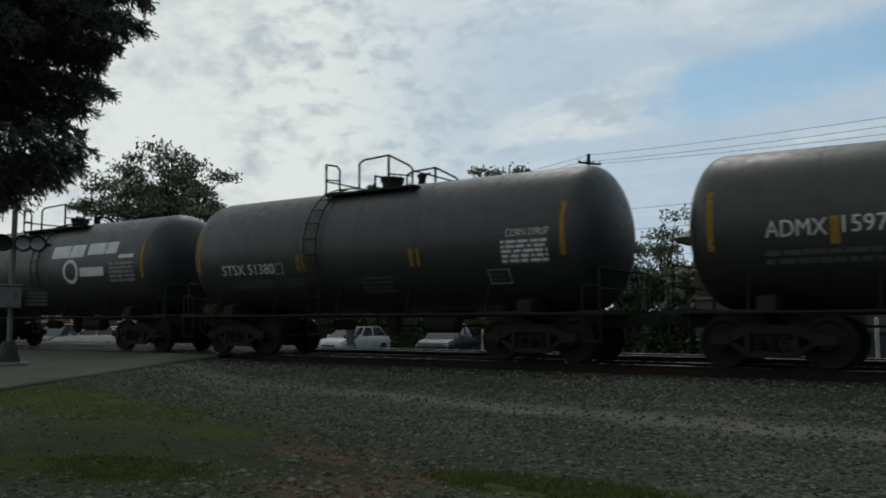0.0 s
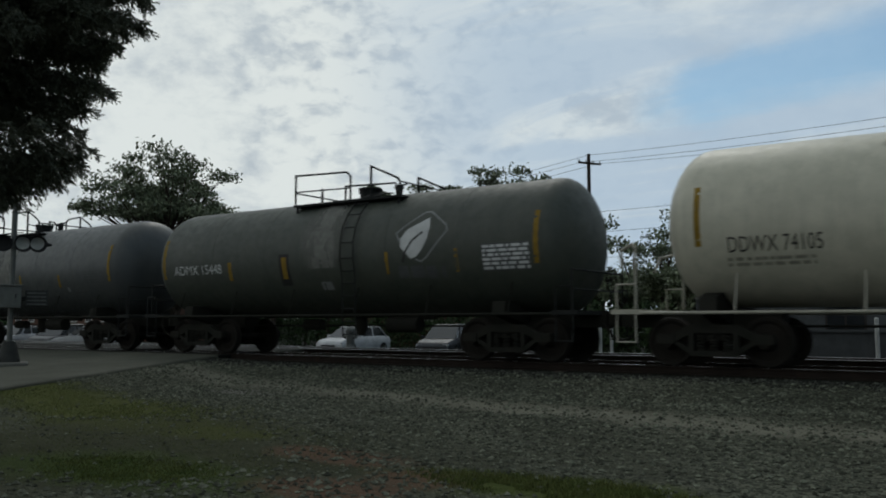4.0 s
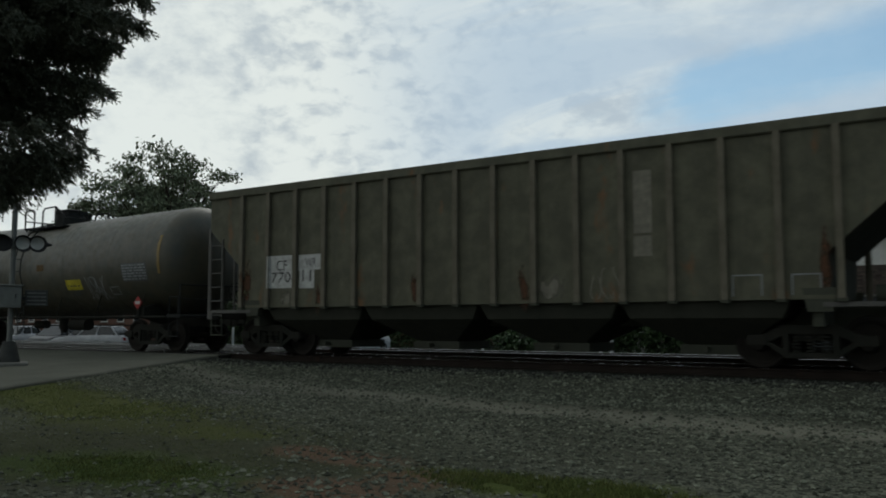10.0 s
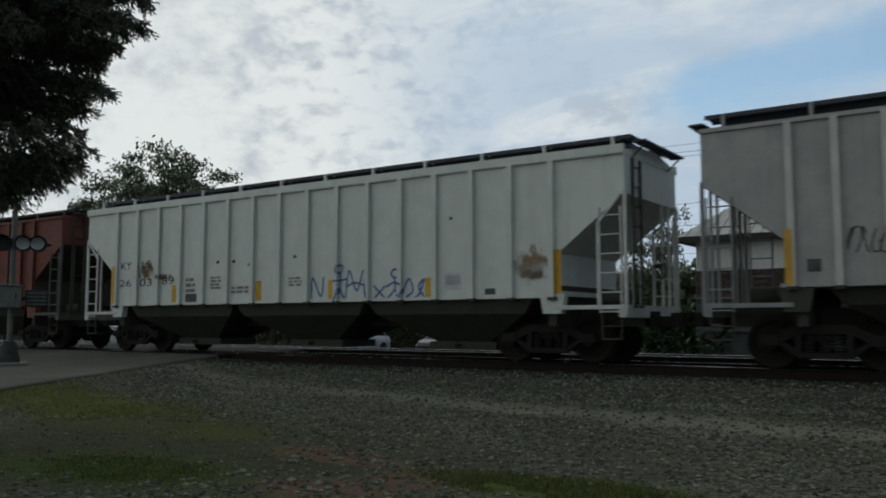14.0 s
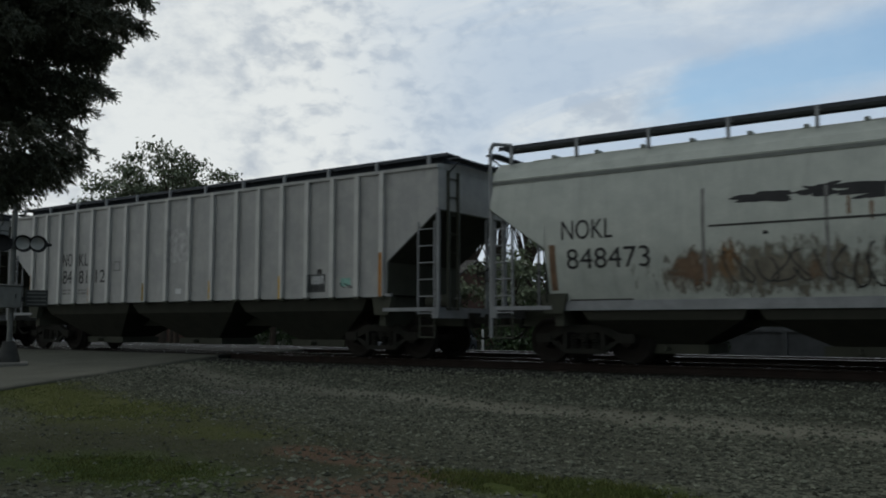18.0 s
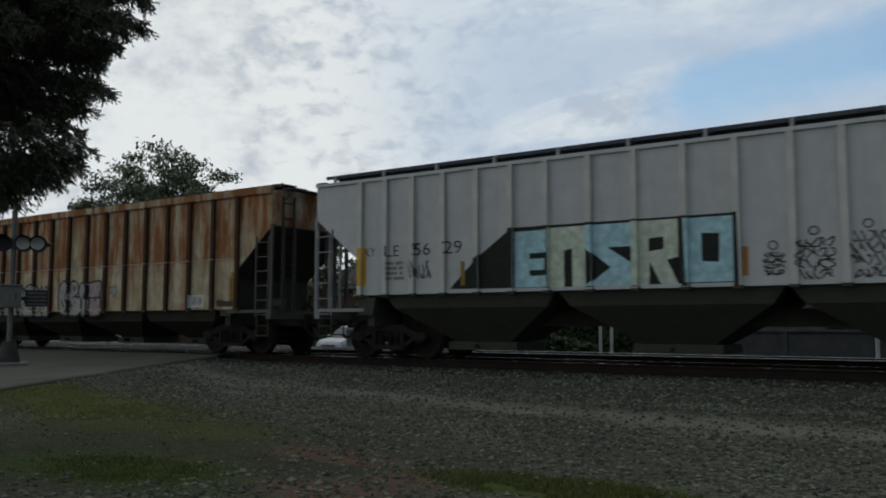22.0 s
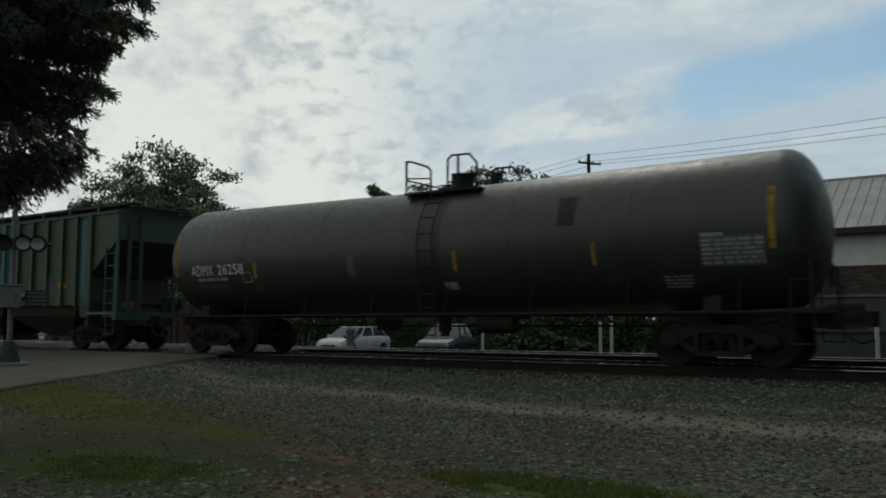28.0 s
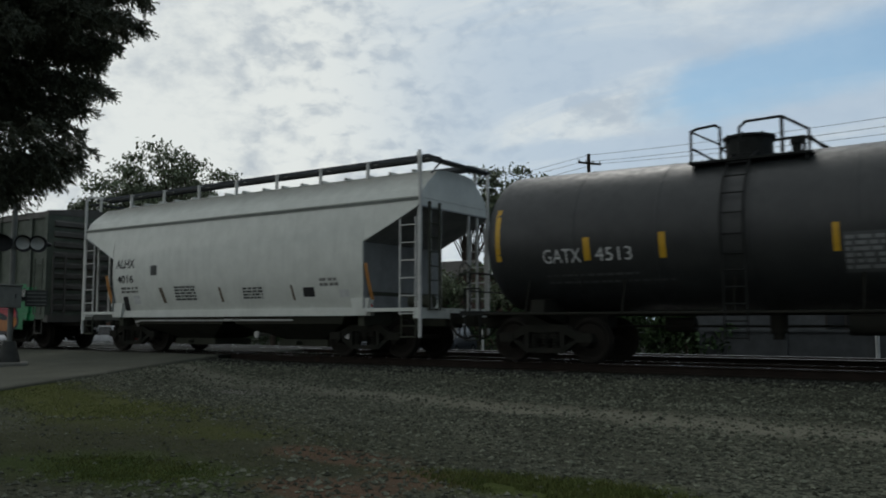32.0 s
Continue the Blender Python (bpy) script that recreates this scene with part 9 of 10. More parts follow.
def crossing_signal(x, y, zb):
    c = thing("crossing_signal", "grey level crossing signal mast with three round lamps", "signal", pose(x, y, zb, 0, 0, 60))
    s = Shape()
    s.prism([(-0.42, -0.42), (0.42, -0.42), (0.42, 0.42), (-0.42, 0.42)], "z", -0.3, 0.12)
    part("foundation", s, CONCRETE, c, "square concrete footing", bevel=0.03)
    s = Shape()
    s.tube((0, 0, 0.12), (0, 0, 0.62), 0.26, 16, 0.14)
    for k in range(4):
        a = math.pi / 4 + k * math.pi / 2
        s.tube((0.3 * math.cos(a), 0.3 * math.sin(a), 0.12), (0.3 * math.cos(a), 0.3 * math.sin(a), 0.2), 0.03, 6)
    part("mast_base", s, IRON, c, "dark cast mast base", smooth=35)
    s = Shape()
    s.tube((0, 0, 0.6), (0, 0, 3.75), 0.065, 14)
    s.tube((0, 0, 3.75), (0, 0, 3.83), 0.085, 14, 0.03)
    part("mast", s, ALU, c, smooth=35)
    s = Shape()
    s.box(-0.27, 0.22, -0.30, 0.06, 1.42, 1.94)
    s.box(-0.30, 0.25, -0.33, 0.08, 1.94, 1.98)
    box = part("equipment_box", s, ALU, c, "grey metal equipment box", bevel=0.015)
    s = Shape()
    s.tube((0.1, -0.31, 1.65), (0.1, -0.31, 1.75), 0.015, 6)
    part("latch", s, HOOD, box)
    s = Shape()
    s.box(0.30, 0.80, -0.12, 0.04, 1.46, 1.86)
    s.box(0.22, 0.30, -0.08, -0.02, 1.60, 1.70)
    side = part("side_box", s, IRON, c, "small dark louvred box beside the mast", bevel=0.012)
    for k in range(4):
        s = Shape()
        s.box(0.34, 0.76, -0.135, -0.12, 1.50 + 0.09 * k, 1.53 + 0.09 * k)
        part("louvre", s, ALU, side)
    s = Shape()
    s.tube((0, 0.0, 3.02), (0.62, 0.0, 3.02), 0.035, 8)
    s.tube((0, 0.0, 3.02), (-0.5, 0.0, 3.02), 0.035, 8)
    s.box(-0.1, 0.1, -0.08, 0.08, 2.9, 3.1)
    part("lamp_arm", s, ALU, c, smooth=35)
    for sx in (-0.24, 0.20, 0.52):
        lamp = Shape()
        lamp.tube((sx, -0.12, 3.0), (sx, 0.16, 3.0), 0.18, 18, 0.1)
        lm = part("lamp", lamp, HOOD, c, smooth=35)
        q = Shape()
        q.disc((sx, -0.13, 3.0), 0.155, "y", 18, 0.03)
        part("lens", q, PALELENS if sx > 0 else HOOD, lm)
        q = Shape()
        q.disc((sx + 0.02, -0.115, 2.985), 0.205, "y", 20, 0.012)
        part("backing_disc", q, HOOD, lm)
        q = Shape()
        n = 12
        for k in range(n):
            a0, a1 = math.pi * (k / n) , math.pi * ((k + 1) / n)
            p = [(sx + 0.18 * math.cos(a), yy, 3.0 + 0.18 * math.sin(a)) for a in (a0, a1) for yy in (-0.36, -0.12)]
            q.add(p, [(0, 1, 3, 2)])
        part("hood", q, HOOD, lm)
    s = Shape()
    s.tube((0.66, 0.0, 3.0), (0.84, -0.06, 2.98), 0.09, 10, 0.03)
    part("visor", s, HOOD, c, smooth=35)
    s = Shape()
    s.tube((0, 0, 3.83), (0, 0, 3.98), 0.13, 16, 0.08)
    part("bell", s, ALU, c, smooth=40)
    return c


crossing_signal(-20.25, -5.66, -0.24)

# ---- depot building beyond the tracks ----
ROOFING = paint("pale ribbed roofing", (0.30, 0.30, 0.28), (0.24, 0.24, 0.225), rough=0.7, streak=0.4, scale=1.2)
WALLWHITE = paint("off-white wall boards", (0.60, 0.60, 0.56), (0.52, 0.52, 0.49), rough=0.7, streak=0.25)
FASCIA = plain("dark brown fascia", (0.03, 0.025, 0.022), 0.7)
BRICK = paint("dark brown brick", (0.075, 0.06, 0.05), (0.055, 0.046, 0.04), rough=0.9, streak=0.1)
random_tint(BRICK, 0.6, 1.5)
GREYWALL = paint("grey concrete wall", (0.085, 0.09, 0.092), (0.06, 0.064, 0.066), rough=0.9, streak=0.3)
GLASSDARK = plain("dark window glass", (0.02, 0.023, 0.026), 0.08, 0.0, dirt=0.1)


def depot():
    x0, x1, y0, y1 = -11.7, 14.0, 20.0, 30.0
    d = thing("depot_building", "low depot with pale ribbed roof, white walls and brick base", "building", (0, 0, 0))
    s = Shape()
    s.box(x0, x1, y0, y1, -1.1, 1.88)
    part("lower_wall", s, GREYWALL, d)
    s = Shape()
    s.box(x0 - 0.06, x1 + 0.06, y0 - 0.10, y1 + 0.1, 1.86, 1.95)
    part("ledge", s, CONCRETE, d)
    s = Shape()
    s.box(x0 + 0.02, x1 - 0.02, y0 + 0.02, y1 - 0.02, 1.95, 3.1)
    wall = part("brick_wall", s, BRICK, d, "dark brick band")
    bs = Shape()
    rnd = random.Random(5)
    for r in range(15):
        z = 1.955 + r * 0.076
        x = x0 + (0.1 if r % 2 else 0.0)
        while x < 2.0:
            bs.box(x + 0.005, min(x + 0.208, 2.0), y0 + 0.0 - rnd.uniform(0, 0.008), y0 + 0.02, z, z + 0.066)
            x += 0.218
    part("brickwork", bs.mesh("brickwork", BRICK, recalc=False), BRICK, d)
    s = Shape()
    s.box(x0 + 0.05, x1 - 0.05, y0 + 0.05, y1 - 0.05, 3.1, 4.6)
    part("upper_wall", s, WALLWHITE, d)
    k = x0 + 0.1
    bme = Shape().box(-0.03, 0.03, -0.03, 0.0, 3.1, 4.4).mesh("wall_batten", WALLWHITE)
    while k < 3:
        part("wall_batten", bme, None, d, at=(k, y0 + 0.05, 0))
        k += 0.62
    for xa in (-6.5, -1.5, 5.0):
        s = Shape()
        s.box(xa, xa + 1.5, y0 - 0.02, y0 + 0.08, 0.5, 1.6)
        w = part("window", s, FASCIA, d)
        s = Shape()
        s.box(xa + 0.08, xa + 0.71, y0 - 0.03, y0 - 0.02, 0.58, 1.52)
        s.box(xa + 0.79, xa + 1.42, y0 - 0.03, y0 - 0.02, 0.58, 1.52)
        part("pane", s, GLASSDARK, w)
    # hipped roof with deep eaves
    ov = 0.6
    ym = (y0 + y1) / 2
    ez, rz = 4.55, 7.35
    a, b, c, e = (x0 - ov, y0 - ov, ez), (x1 + ov, y0 - ov, ez), (x1 + ov, y1 + ov, ez), (x0 - ov, y1 + ov, ez)
    r0, r1 = (x0 + 1.9, ym, rz), (x1 - 1.9, ym, rz)
    s = Shape()
    s.add([a, b, c, e, r0, r1, *[(p[0], p[1], p[2] - 0.14) for p in (a, b, c, e)]],
          [(0, 1, 5, 4), (1, 2, 5), (2, 3, 4, 5), (3, 0, 4), (0, 1, 7, 6), (1, 2, 8, 7), (2, 3, 9, 8), (3, 0, 6, 9), (6, 7, 8, 9)])
    roof = part("roof", s, ROOFING, d)
    s = Shape()
    s.box(x0 - ov - 0.02, x1 + ov + 0.02, y0 - ov - 0.03, y0 - ov, ez - 0.22, ez + 0.02)
    s.box(x0 - ov - 0.03, x0 - ov, y0 - ov, y1 + ov, ez - 0.22, ez + 0.02)
    part("fascia", s, FASCIA, d)
    k = x0 - 0.2
    while k < 6.5:
        p0 = Vector((k, y0 - ov, ez + 0.015))
        f = min(1.0, max(0.03, (k - (x0 - ov)) / 2.5))
        p1 = Vector((k, y0 - ov + (ym - y0 + ov) * f, ez + 0.015 + (rz - ez) * f))
        s = Shape()
        s.tube(p0, p1, 0.025, 5)
        part("roof_rib", s, ROOFING, roof)
        k += 0.45
    s = Shape()
    s.tube((r0[0], ym, rz + 0.02), (r1[0], ym, rz + 0.02), 0.07, 8)
    part("ridge_cap", s, ROOFING, roof)


depot()

# ---- trees ----
BARK = paint("grey-brown bark", (0.045, 0.036, 0.028), (0.065, 0.053, 0.042), rough=0.95, streak=0.3, bump=0.6, fine=18)
LEAF = paint("green leaves", (0.088, 0.115, 0.06), (0.125, 0.15, 0.085), rough=0.6, streak=0, bump=0)
LEAF.node_tree.nodes["Principled BSDF"].inputs["Transmission Weight"].default_value = 0.0
random_tint(LEAF, 0.55, 1.5)
NEEDLE = paint("dark spruce needles", (0.105, 0.115, 0.082), (0.13, 0.14, 0.10), rough=0.7, streak=0, bump=0)
random_tint(NEEDLE, 0.6, 1.4)


def leafy_tree(x, y, trunk_h, crown_c, crown_r, clumps, leaves, leaf, seed, label, zb=-0.12, loose=0.17):
    """Tapered trunk, forking limbs and a crown of leaf clumps with gaps between."""
    rnd = np.random.RandomState(seed)
    t = thing("tree", label, "tree", (x, y, zb))
    s = Shape()
    top = Vector((crown_c[0] * 0.3, crown_c[1] * 0.3, trunk_h))
    s.tube((0, 0, -1.3), top, 0.055 * trunk_h ** 0.9 + 0.1, 10, 0.04 * trunk_h ** 0.9 + 0.05)
    ends = []
    for i in range(clumps):
        d = rnd.normal(size=3)
        d /= np.linalg.norm(d)
        r = rnd.rand() ** 0.42
        if d[2] < -0.35:
            d[2] *= 0.4
        ends.append(np.array(crown_c) + d * np.array(crown_r) * r * (0.85 + 0.3 * rnd.rand()))
    for e in ends:
        mid = top.lerp(Vector(e), 0.5) + Vector(rnd.normal(size=3) * 0.25)
        s.tube(top - Vector((0, 0, 0.4)), mid, 0.10, 6, 0.05, caps=False)
        s.tube(mid, e, 0.05, 5, 0.012, caps=False)
    part("trunk", s, BARK, t, smooth=50)
    vs, n = [], leaves
    cr = loose * float(np.mean(crown_r))
    P = []
    for e in ends:
        k = n // clumps
        q = rnd.normal(size=(k, 3)) * np.array([cr * 1.2, cr * 1.2, cr * 0.42]) * (0.6 + 0.7 * rnd.rand())
        P.append(e + np.clip(q, -1.5 * cr, 1.5 * cr))
    P = np.concatenate(P)
    m = len(P)
    A = rnd.normal(size=(m, 3))
    A /= np.linalg.norm(A, axis=1)[:, None]
    B = np.cross(A, rnd.normal(size=(m, 3)))
    B /= np.linalg.norm(B, axis=1)[:, None]
    sz = leaf * (0.6 + 0.8 * rnd.rand(m))[:, None]
    V = np.stack([P - A * sz, P + B * sz * 0.5, P + A * sz, P - B * sz * 0.5], 1).reshape(-1, 3)
    me = bpy.data.meshes.new("crown")
    me.from_pydata(V.tolist(), [], np.arange(4 * m).reshape(-1, 4).tolist())
    me.materials.append(LEAF)
    part("crown", me, None, t)
    return t


leafy_tree(-44.1, 17.0, 5.6, (0.0, 0.0, 8.6), (4.5, 4.5, 3.25), 105, 15500, 0.12, 21, "broad green leafy tree with an open spreading crown", loose=0.12)
for i, (bx, by, hh, r) in enumerate(((-46.9, 41.6, 12.9, 1.3), (-43.2, 44.0, 13.4, 2.2), (-40.2, 46.5, 14.4, 2.3), (-38.2, 47.6, 13.9, 1.8), (-35.6, 49.0, 14.8, 2.1), (-26.5, 58.0, 10.4, 3.2))):
    leafy_tree(bx, by, hh * 0.4, (0, 0, hh - r * 1.6), (r * 1.15, r * 1.15, r * 1.7), 34, 6000, 0.16, 40 + i, "distant green leafy tree behind the railway")


def spruce(x, y, zb, height, seed):
    """Drooping limbs that carry rows of twigs, each twig a feather of short needled shoots."""
    rnd = np.random.RandomState(seed)
    t = thing("spruce_tree", "dark drooping spruce with dense needled branches", "tree", (x, y, zb))
    s = Shape()
    s.tube((0, 0, -0.2), (0, 0, height), 0.26, 12, 0.03)
    part("trunk", s, BARK, t, smooth=50)

    def unit(v):
        return v / (np.linalg.norm(v, axis=-1, keepdims=True) + 1e-9)

    def needles(P, Q, step, ln):
        """Needles all round the shoots from P to Q."""
        n = np.maximum(3, (np.linalg.norm(Q - P, axis=1) / step).astype(int))
        k = np.repeat(np.arange(len(P)), n)
        f = rnd.rand(len(k), 1)
        d = unit(Q - P)[k]
        c = P[k] + (Q - P)[k] * f
        a = rnd.normal(size=(len(k), 3))
        a = unit(a - (a * d).sum(1, keepdims=True) * d)
        tip = c + (a * 0.75 + d * 0.8) * ln * (0.7 + 0.5 * rnd.rand(len(k), 1))
        side = np.cross(a, d) * 0.0055
        return np.stack([c - side, c + side, tip], 1).reshape(-1, 3)

    def limb(z0, az, L_, a, b, fine):
        d = np.array([math.cos(az), math.sin(az), 0.0])
        across = np.array([-d[1], d[0], 0.0])

        def at(f):
            return np.stack([d[0] * L_ * f, d[1] * L_ * f, z0 - a * f + b * f * f], -1)
        sh = Shape()
        knots = at(np.linspace(0, 1, 10))
        for i in range(9):
            sh.tube(knots[i], knots[i + 1], 0.03 * (1 - i / 10), 5, 0.03 * (1 - (i + 1) / 10), caps=False)
        m = int(L_ * (36 if fine else 9))
        f = 0.22 + 0.78 * (np.arange(m) + rnd.rand(m)) / m
        root = at(f)
        sg = np.where(np.arange(m) % 2 == 0, 1.0, -1.0)[:, None]
        ln = (0.15 + 0.34 * rnd.rand(m, 1)) * np.minimum(1.0, 1.5 - f)[:, None]
        way = unit(d * (0.75 + 0.3 * rnd.rand(m, 1)) + across * sg * (0.25 + 0.75 * rnd.rand(m, 1)) + np.array([0, 0, -1.0]) * (0.3 + 1.7 * rnd.rand(m, 1) ** 1.3))
        tip = root + way * ln
        for p, q in zip(root, tip):
            sh.tube(p, q, 0.005, 3, 0.002, caps=False)
        k = np.repeat(np.arange(m), 9 if fine else 4)
        g = (0.15 + 0.85 * rnd.rand(len(k), 1))
        r2 = root[k] + (tip - root)[k] * g
        out = unit(np.cross(way[k], rnd.normal(size=(len(k), 3))))
        t2 = r2 + unit(way[k] * 0.95 + out * 0.75 + np.array([0, 0, -0.22])) * (0.05 + 0.10 * rnd.rand(len(k), 1)) * (1.15 - 0.5 * g)
        spine = at(np.linspace(0.25, 1, 12))
        V = needles(np.concatenate([root, r2, spine[:-1]]), np.concatenate([tip, t2, spine[1:]]), 0.0036 if fine else 0.016, 0.026 if fine else 0.04)
        n0, f0 = len(sh.v), len(sh.f)
        sh.v += [tuple(q) for q in V]
        sh.f += [(n0 + 3 * q, n0 + 3 * q + 1, n0 + 3 * q + 2) for q in range(len(V) // 3)]
        me = sh.mesh("branch", BARK, recalc=False)
        me.materials.append(NEEDLE)
        me.polygons.foreach_set("material_index", [0] * f0 + [1] * (len(sh.f) - f0))
        part("branch", me, None, t)
    # the heavy upper skirt, thinning to the top
    z = 4.17
    while z < height - 0.3:
        low = z < 6.1
        reach = 1.96 + 0.55 * min(1.0, (z - 4.17) / 0.9) if low else 2.6 * (1 - (z - 6.1) / (height - 5.9)) + 0.1
        n_b = 12 if low else 6
        for k in range(n_b):
            az = 2 * math.pi * (k + 0.85 * rnd.rand()) / n_b + z * 2.1
            fine = z < 5.6 and math.cos(az - 0.6) > 0.3
            limb(z + 0.08 * rnd.randn(), az, reach * (0.84 + 0.19 * rnd.rand()), 0.72 + 0.2 * rnd.rand(), 0.30 + 0.12 * rnd.rand(), fine)
        z += 0.115 if low else 0.6
    # a sparse lower tier that lifts at its ends, with open air above it
    for az, z0, reach in ((0.35, 3.12, 2.02), (0.62, 3.16, 2.06), (0.90, 3.10, 1.98), (0.50, 3.00, 1.88), (0.75, 2.98, 1.86), (0.15, 3.02, 1.90), (1.10, 3.02, 1.90),
                          (0.60, 2.88, 1.74), (-0.5, 2.9, 2.0), (2.1, 2.9, 2.0), (3.0, 2.8, 2.0), (3.9, 2.9, 2.0), (4.8, 2.8, 2.0)):
        limb(z0, az, reach, 0.90, 1.08, -0.3 < az < 1.6)


spruce(-9.0, -13.4, -0.66, 11.5, 77)

# ---- utility pole and wires ----
POLEWOOD = paint("weathered pole timber", (0.05, 0.043, 0.036), rough=0.9, streak=0.5)
WIRE = plain("dark cable", (0.02, 0.02, 0.022), 0.5)


def utility_pole(x, y, top, ang):
    p = thing("utility_pole", "slim wooden utility pole with a slanting crossarm", "utility pole", pose(x, y, -0.12, 0, 0, ang))
    s = Shape()
    s.tube((0, 0, -0.5), (0, 0, top), 0.17, 10, 0.12)
    part("pole", s, POLEWOOD, p, smooth=40)
    s = Shape()
    s.box(-0.95, 0.95, -0.16, -0.05, top - 0.75, top - 0.62)
    arm = part("crossarm", s, POLEWOOD, p)
    for k in (-0.88, -0.3, 0.3, 0.88):
        q = Shape()
        q.tube((k, -0.1, top - 0.62), (k, -0.1, top - 0.46), 0.05, 8, 0.03)
        part("insulator", q, ALU, arm)
    return p


utility_pole(-24.75, 37.9, 12.9, 60)
utility_pole(30.0, 20.0, 11.5, 60)


def cable(a, b, sag, label):
    s = Shape()
    a, b = Vector(a), Vector(b)
    pts = []
    for k in range(17):
        f = k / 16
        q = a.lerp(b, f)
        q.z -= sag * 4 * f * (1 - f)
        pts.append(q)
    s.pipe(pts, 0.013, 5)
    tagged(new("overhead_cable", s.mesh("overhead_cable", WIRE)), label, "cable")


for off, za, zb_ in ((0.0, 12.7, 11.4), (-0.8, 12.1, 10.7), (0.8, 12.15, 10.4)):
    cable((-24.75 + off * 0.5, 37.9 + off * 0.85, za), (30.0 + off, 20.0 + off, zb_), 0.9, "thin dark overhead power cable")
    cable((-24.75 + off * 0.5, 37.9 + off * 0.85, za), (-90 + off, 52.0 + off, za - 2), 0.9, "thin dark overhead power cable")
for za in (8.6, 7.2, 5.4):
    cable((-24.75, 37.9, za), (30.0, 26.0, za + 0.6), 0.5, "thin dark overhead telephone cable")


# ---- parked cars and street things beyond the tracks ----
CARGLASS = plain("tinted car glass", (0.015, 0.018, 0.02), 0.06, 0.0, dirt=0.05)
TYRE = plain("tyre rubber", (0.012, 0.012, 0.012), 0.85)
CHROME = plain("bright trim", (0.6, 0.6, 0.6), 0.25, 0.9, dirt=0.1)
HEADLAMP = plain("clear headlamp", (0.6, 0.62, 0.63), 0.1, 0.2, dirt=0.05)
TAILLAMP = plain("red tail lamp", (0.3, 0.01, 0.01), 0.2)


def parked_car(x, y, turn, colour, label, tall=1.48, length=4.6, zb=-0.815):
    c = thing("parked_car", label, "car", pose(x, y, zb, 0, 0, turn), "parked cars")
    m = plain("car paint " + label.split()[0], colour, 0.38, 0.0, dirt=0.1)
    hl, hw = length / 2, 0.88
    # x forward; lower body in stations across the length
    st = [(-hl, 0.45, 0.80, 0.72), (-hl + 0.1, 0.30, 0.95, 0.84), (-hl + 0.9, 0.26, 1.0, hw), (0.0, 0.24, 0.98, hw), (hl - 1.3, 0.26, 0.96, hw), (hl - 0.35, 0.28, 0.82, 0.86), (hl - 0.06, 0.34, 0.70, 0.78), (hl, 0.42, 0.60, 0.66)]
    s = Shape()
    rings = []
    for px, z0, z1, w in st:
        rings.append([(px, -w * 0.94, z0), (px, -w, z0 + (z1 - z0) * 0.3), (px, -w, z0 + (z1 - z0) * 0.75), (px, -w * 0.88, z1), (px, w * 0.88, z1), (px, w, z0 + (z1 - z0) * 0.75), (px, w, z0 + (z1 - z0) * 0.3), (px, w * 0.94, z0)])
    s.loft(rings)
    part("body", s, m, c, smooth=40)
    s = Shape()
    s.loft([[(-hl + 0.35, -0.76, 0.96), (hl - 1.05, -0.76, 0.94), (hl - 1.05, 0.76, 0.94), (-hl + 0.35, 0.76, 0.96)],
            [(-hl + 0.85, -0.62, tall - 0.04), (hl - 1.95, -0.62, tall - 0.04), (hl - 1.95, 0.62, tall - 0.04), (-hl + 0.85, 0.62, tall - 0.04)]])
    part("glasshouse", s, CARGLASS, c)
    s = Shape()
    s.loft([[(-hl + 0.8, -0.64, tall - 0.06), (hl - 1.9, -0.64, tall - 0.06), (hl - 1.9, 0.64, tall - 0.06), (-hl + 0.8, 0.64, tall - 0.06)],
            [(-hl + 1.0, -0.54, tall), (hl - 2.1, -0.54, tall), (hl - 2.1, 0.54, tall), (-hl + 1.0, 0.54, tall)]])
    part("roof", s, m, c)
    for sy in (-1, 1):
        for f in (0.0, 0.42, 0.8):
            a = Vector((-hl + 0.38 + f * (length - 1.5), sy * 0.765, 0.95))
            b = Vector((-hl + 0.86 + f * (length - 2.8) , sy * 0.635, tall - 0.05))
            q = Shape()
            q.tube(a, b, 0.035, 6)
            part("pillar", q, m, c)
        q = Shape()
        q.box(hl - 1.55, hl - 1.38, min(sy * 0.9, sy * 1.05), max(sy * 0.9, sy * 1.05), 0.94, 1.07)
        part("mirror", q, m, c)
        q = Shape()
        q.box(hl - 0.25, hl - 0.05, min(sy * 0.5, sy * 0.78), max(sy * 0.5, sy * 0.78), 0.56, 0.70)
        part("headlight", q, HEADLAMP, c)
        q = Shape()
        q.box(-hl - 0.01, -hl + 0.1, min(sy * 0.52, sy * 0.74), max(sy * 0.52, sy * 0.74), 0.68, 0.84)
        part("tail_light", q, TAILLAMP, c)
        for wx in (-hl + 0.85, hl - 0.9):
            q = Shape()
            q.tube((wx, sy * 0.70, 0.325), (wx, sy * 0.90, 0.325), 0.325, 20)
            w = part("wheel", q, TYRE, c, smooth=35)
            q = Shape()
            q.disc((wx, sy * 0.905, 0.325), 0.21, "y", 14, 0.02)
            part("rim", q, CHROME, w)
    q = Shape()
    q.box(hl - 0.06, hl + 0.015, -0.42, 0.42, 0.44, 0.58)
    part("grille", q, HOOD, c)
    return c


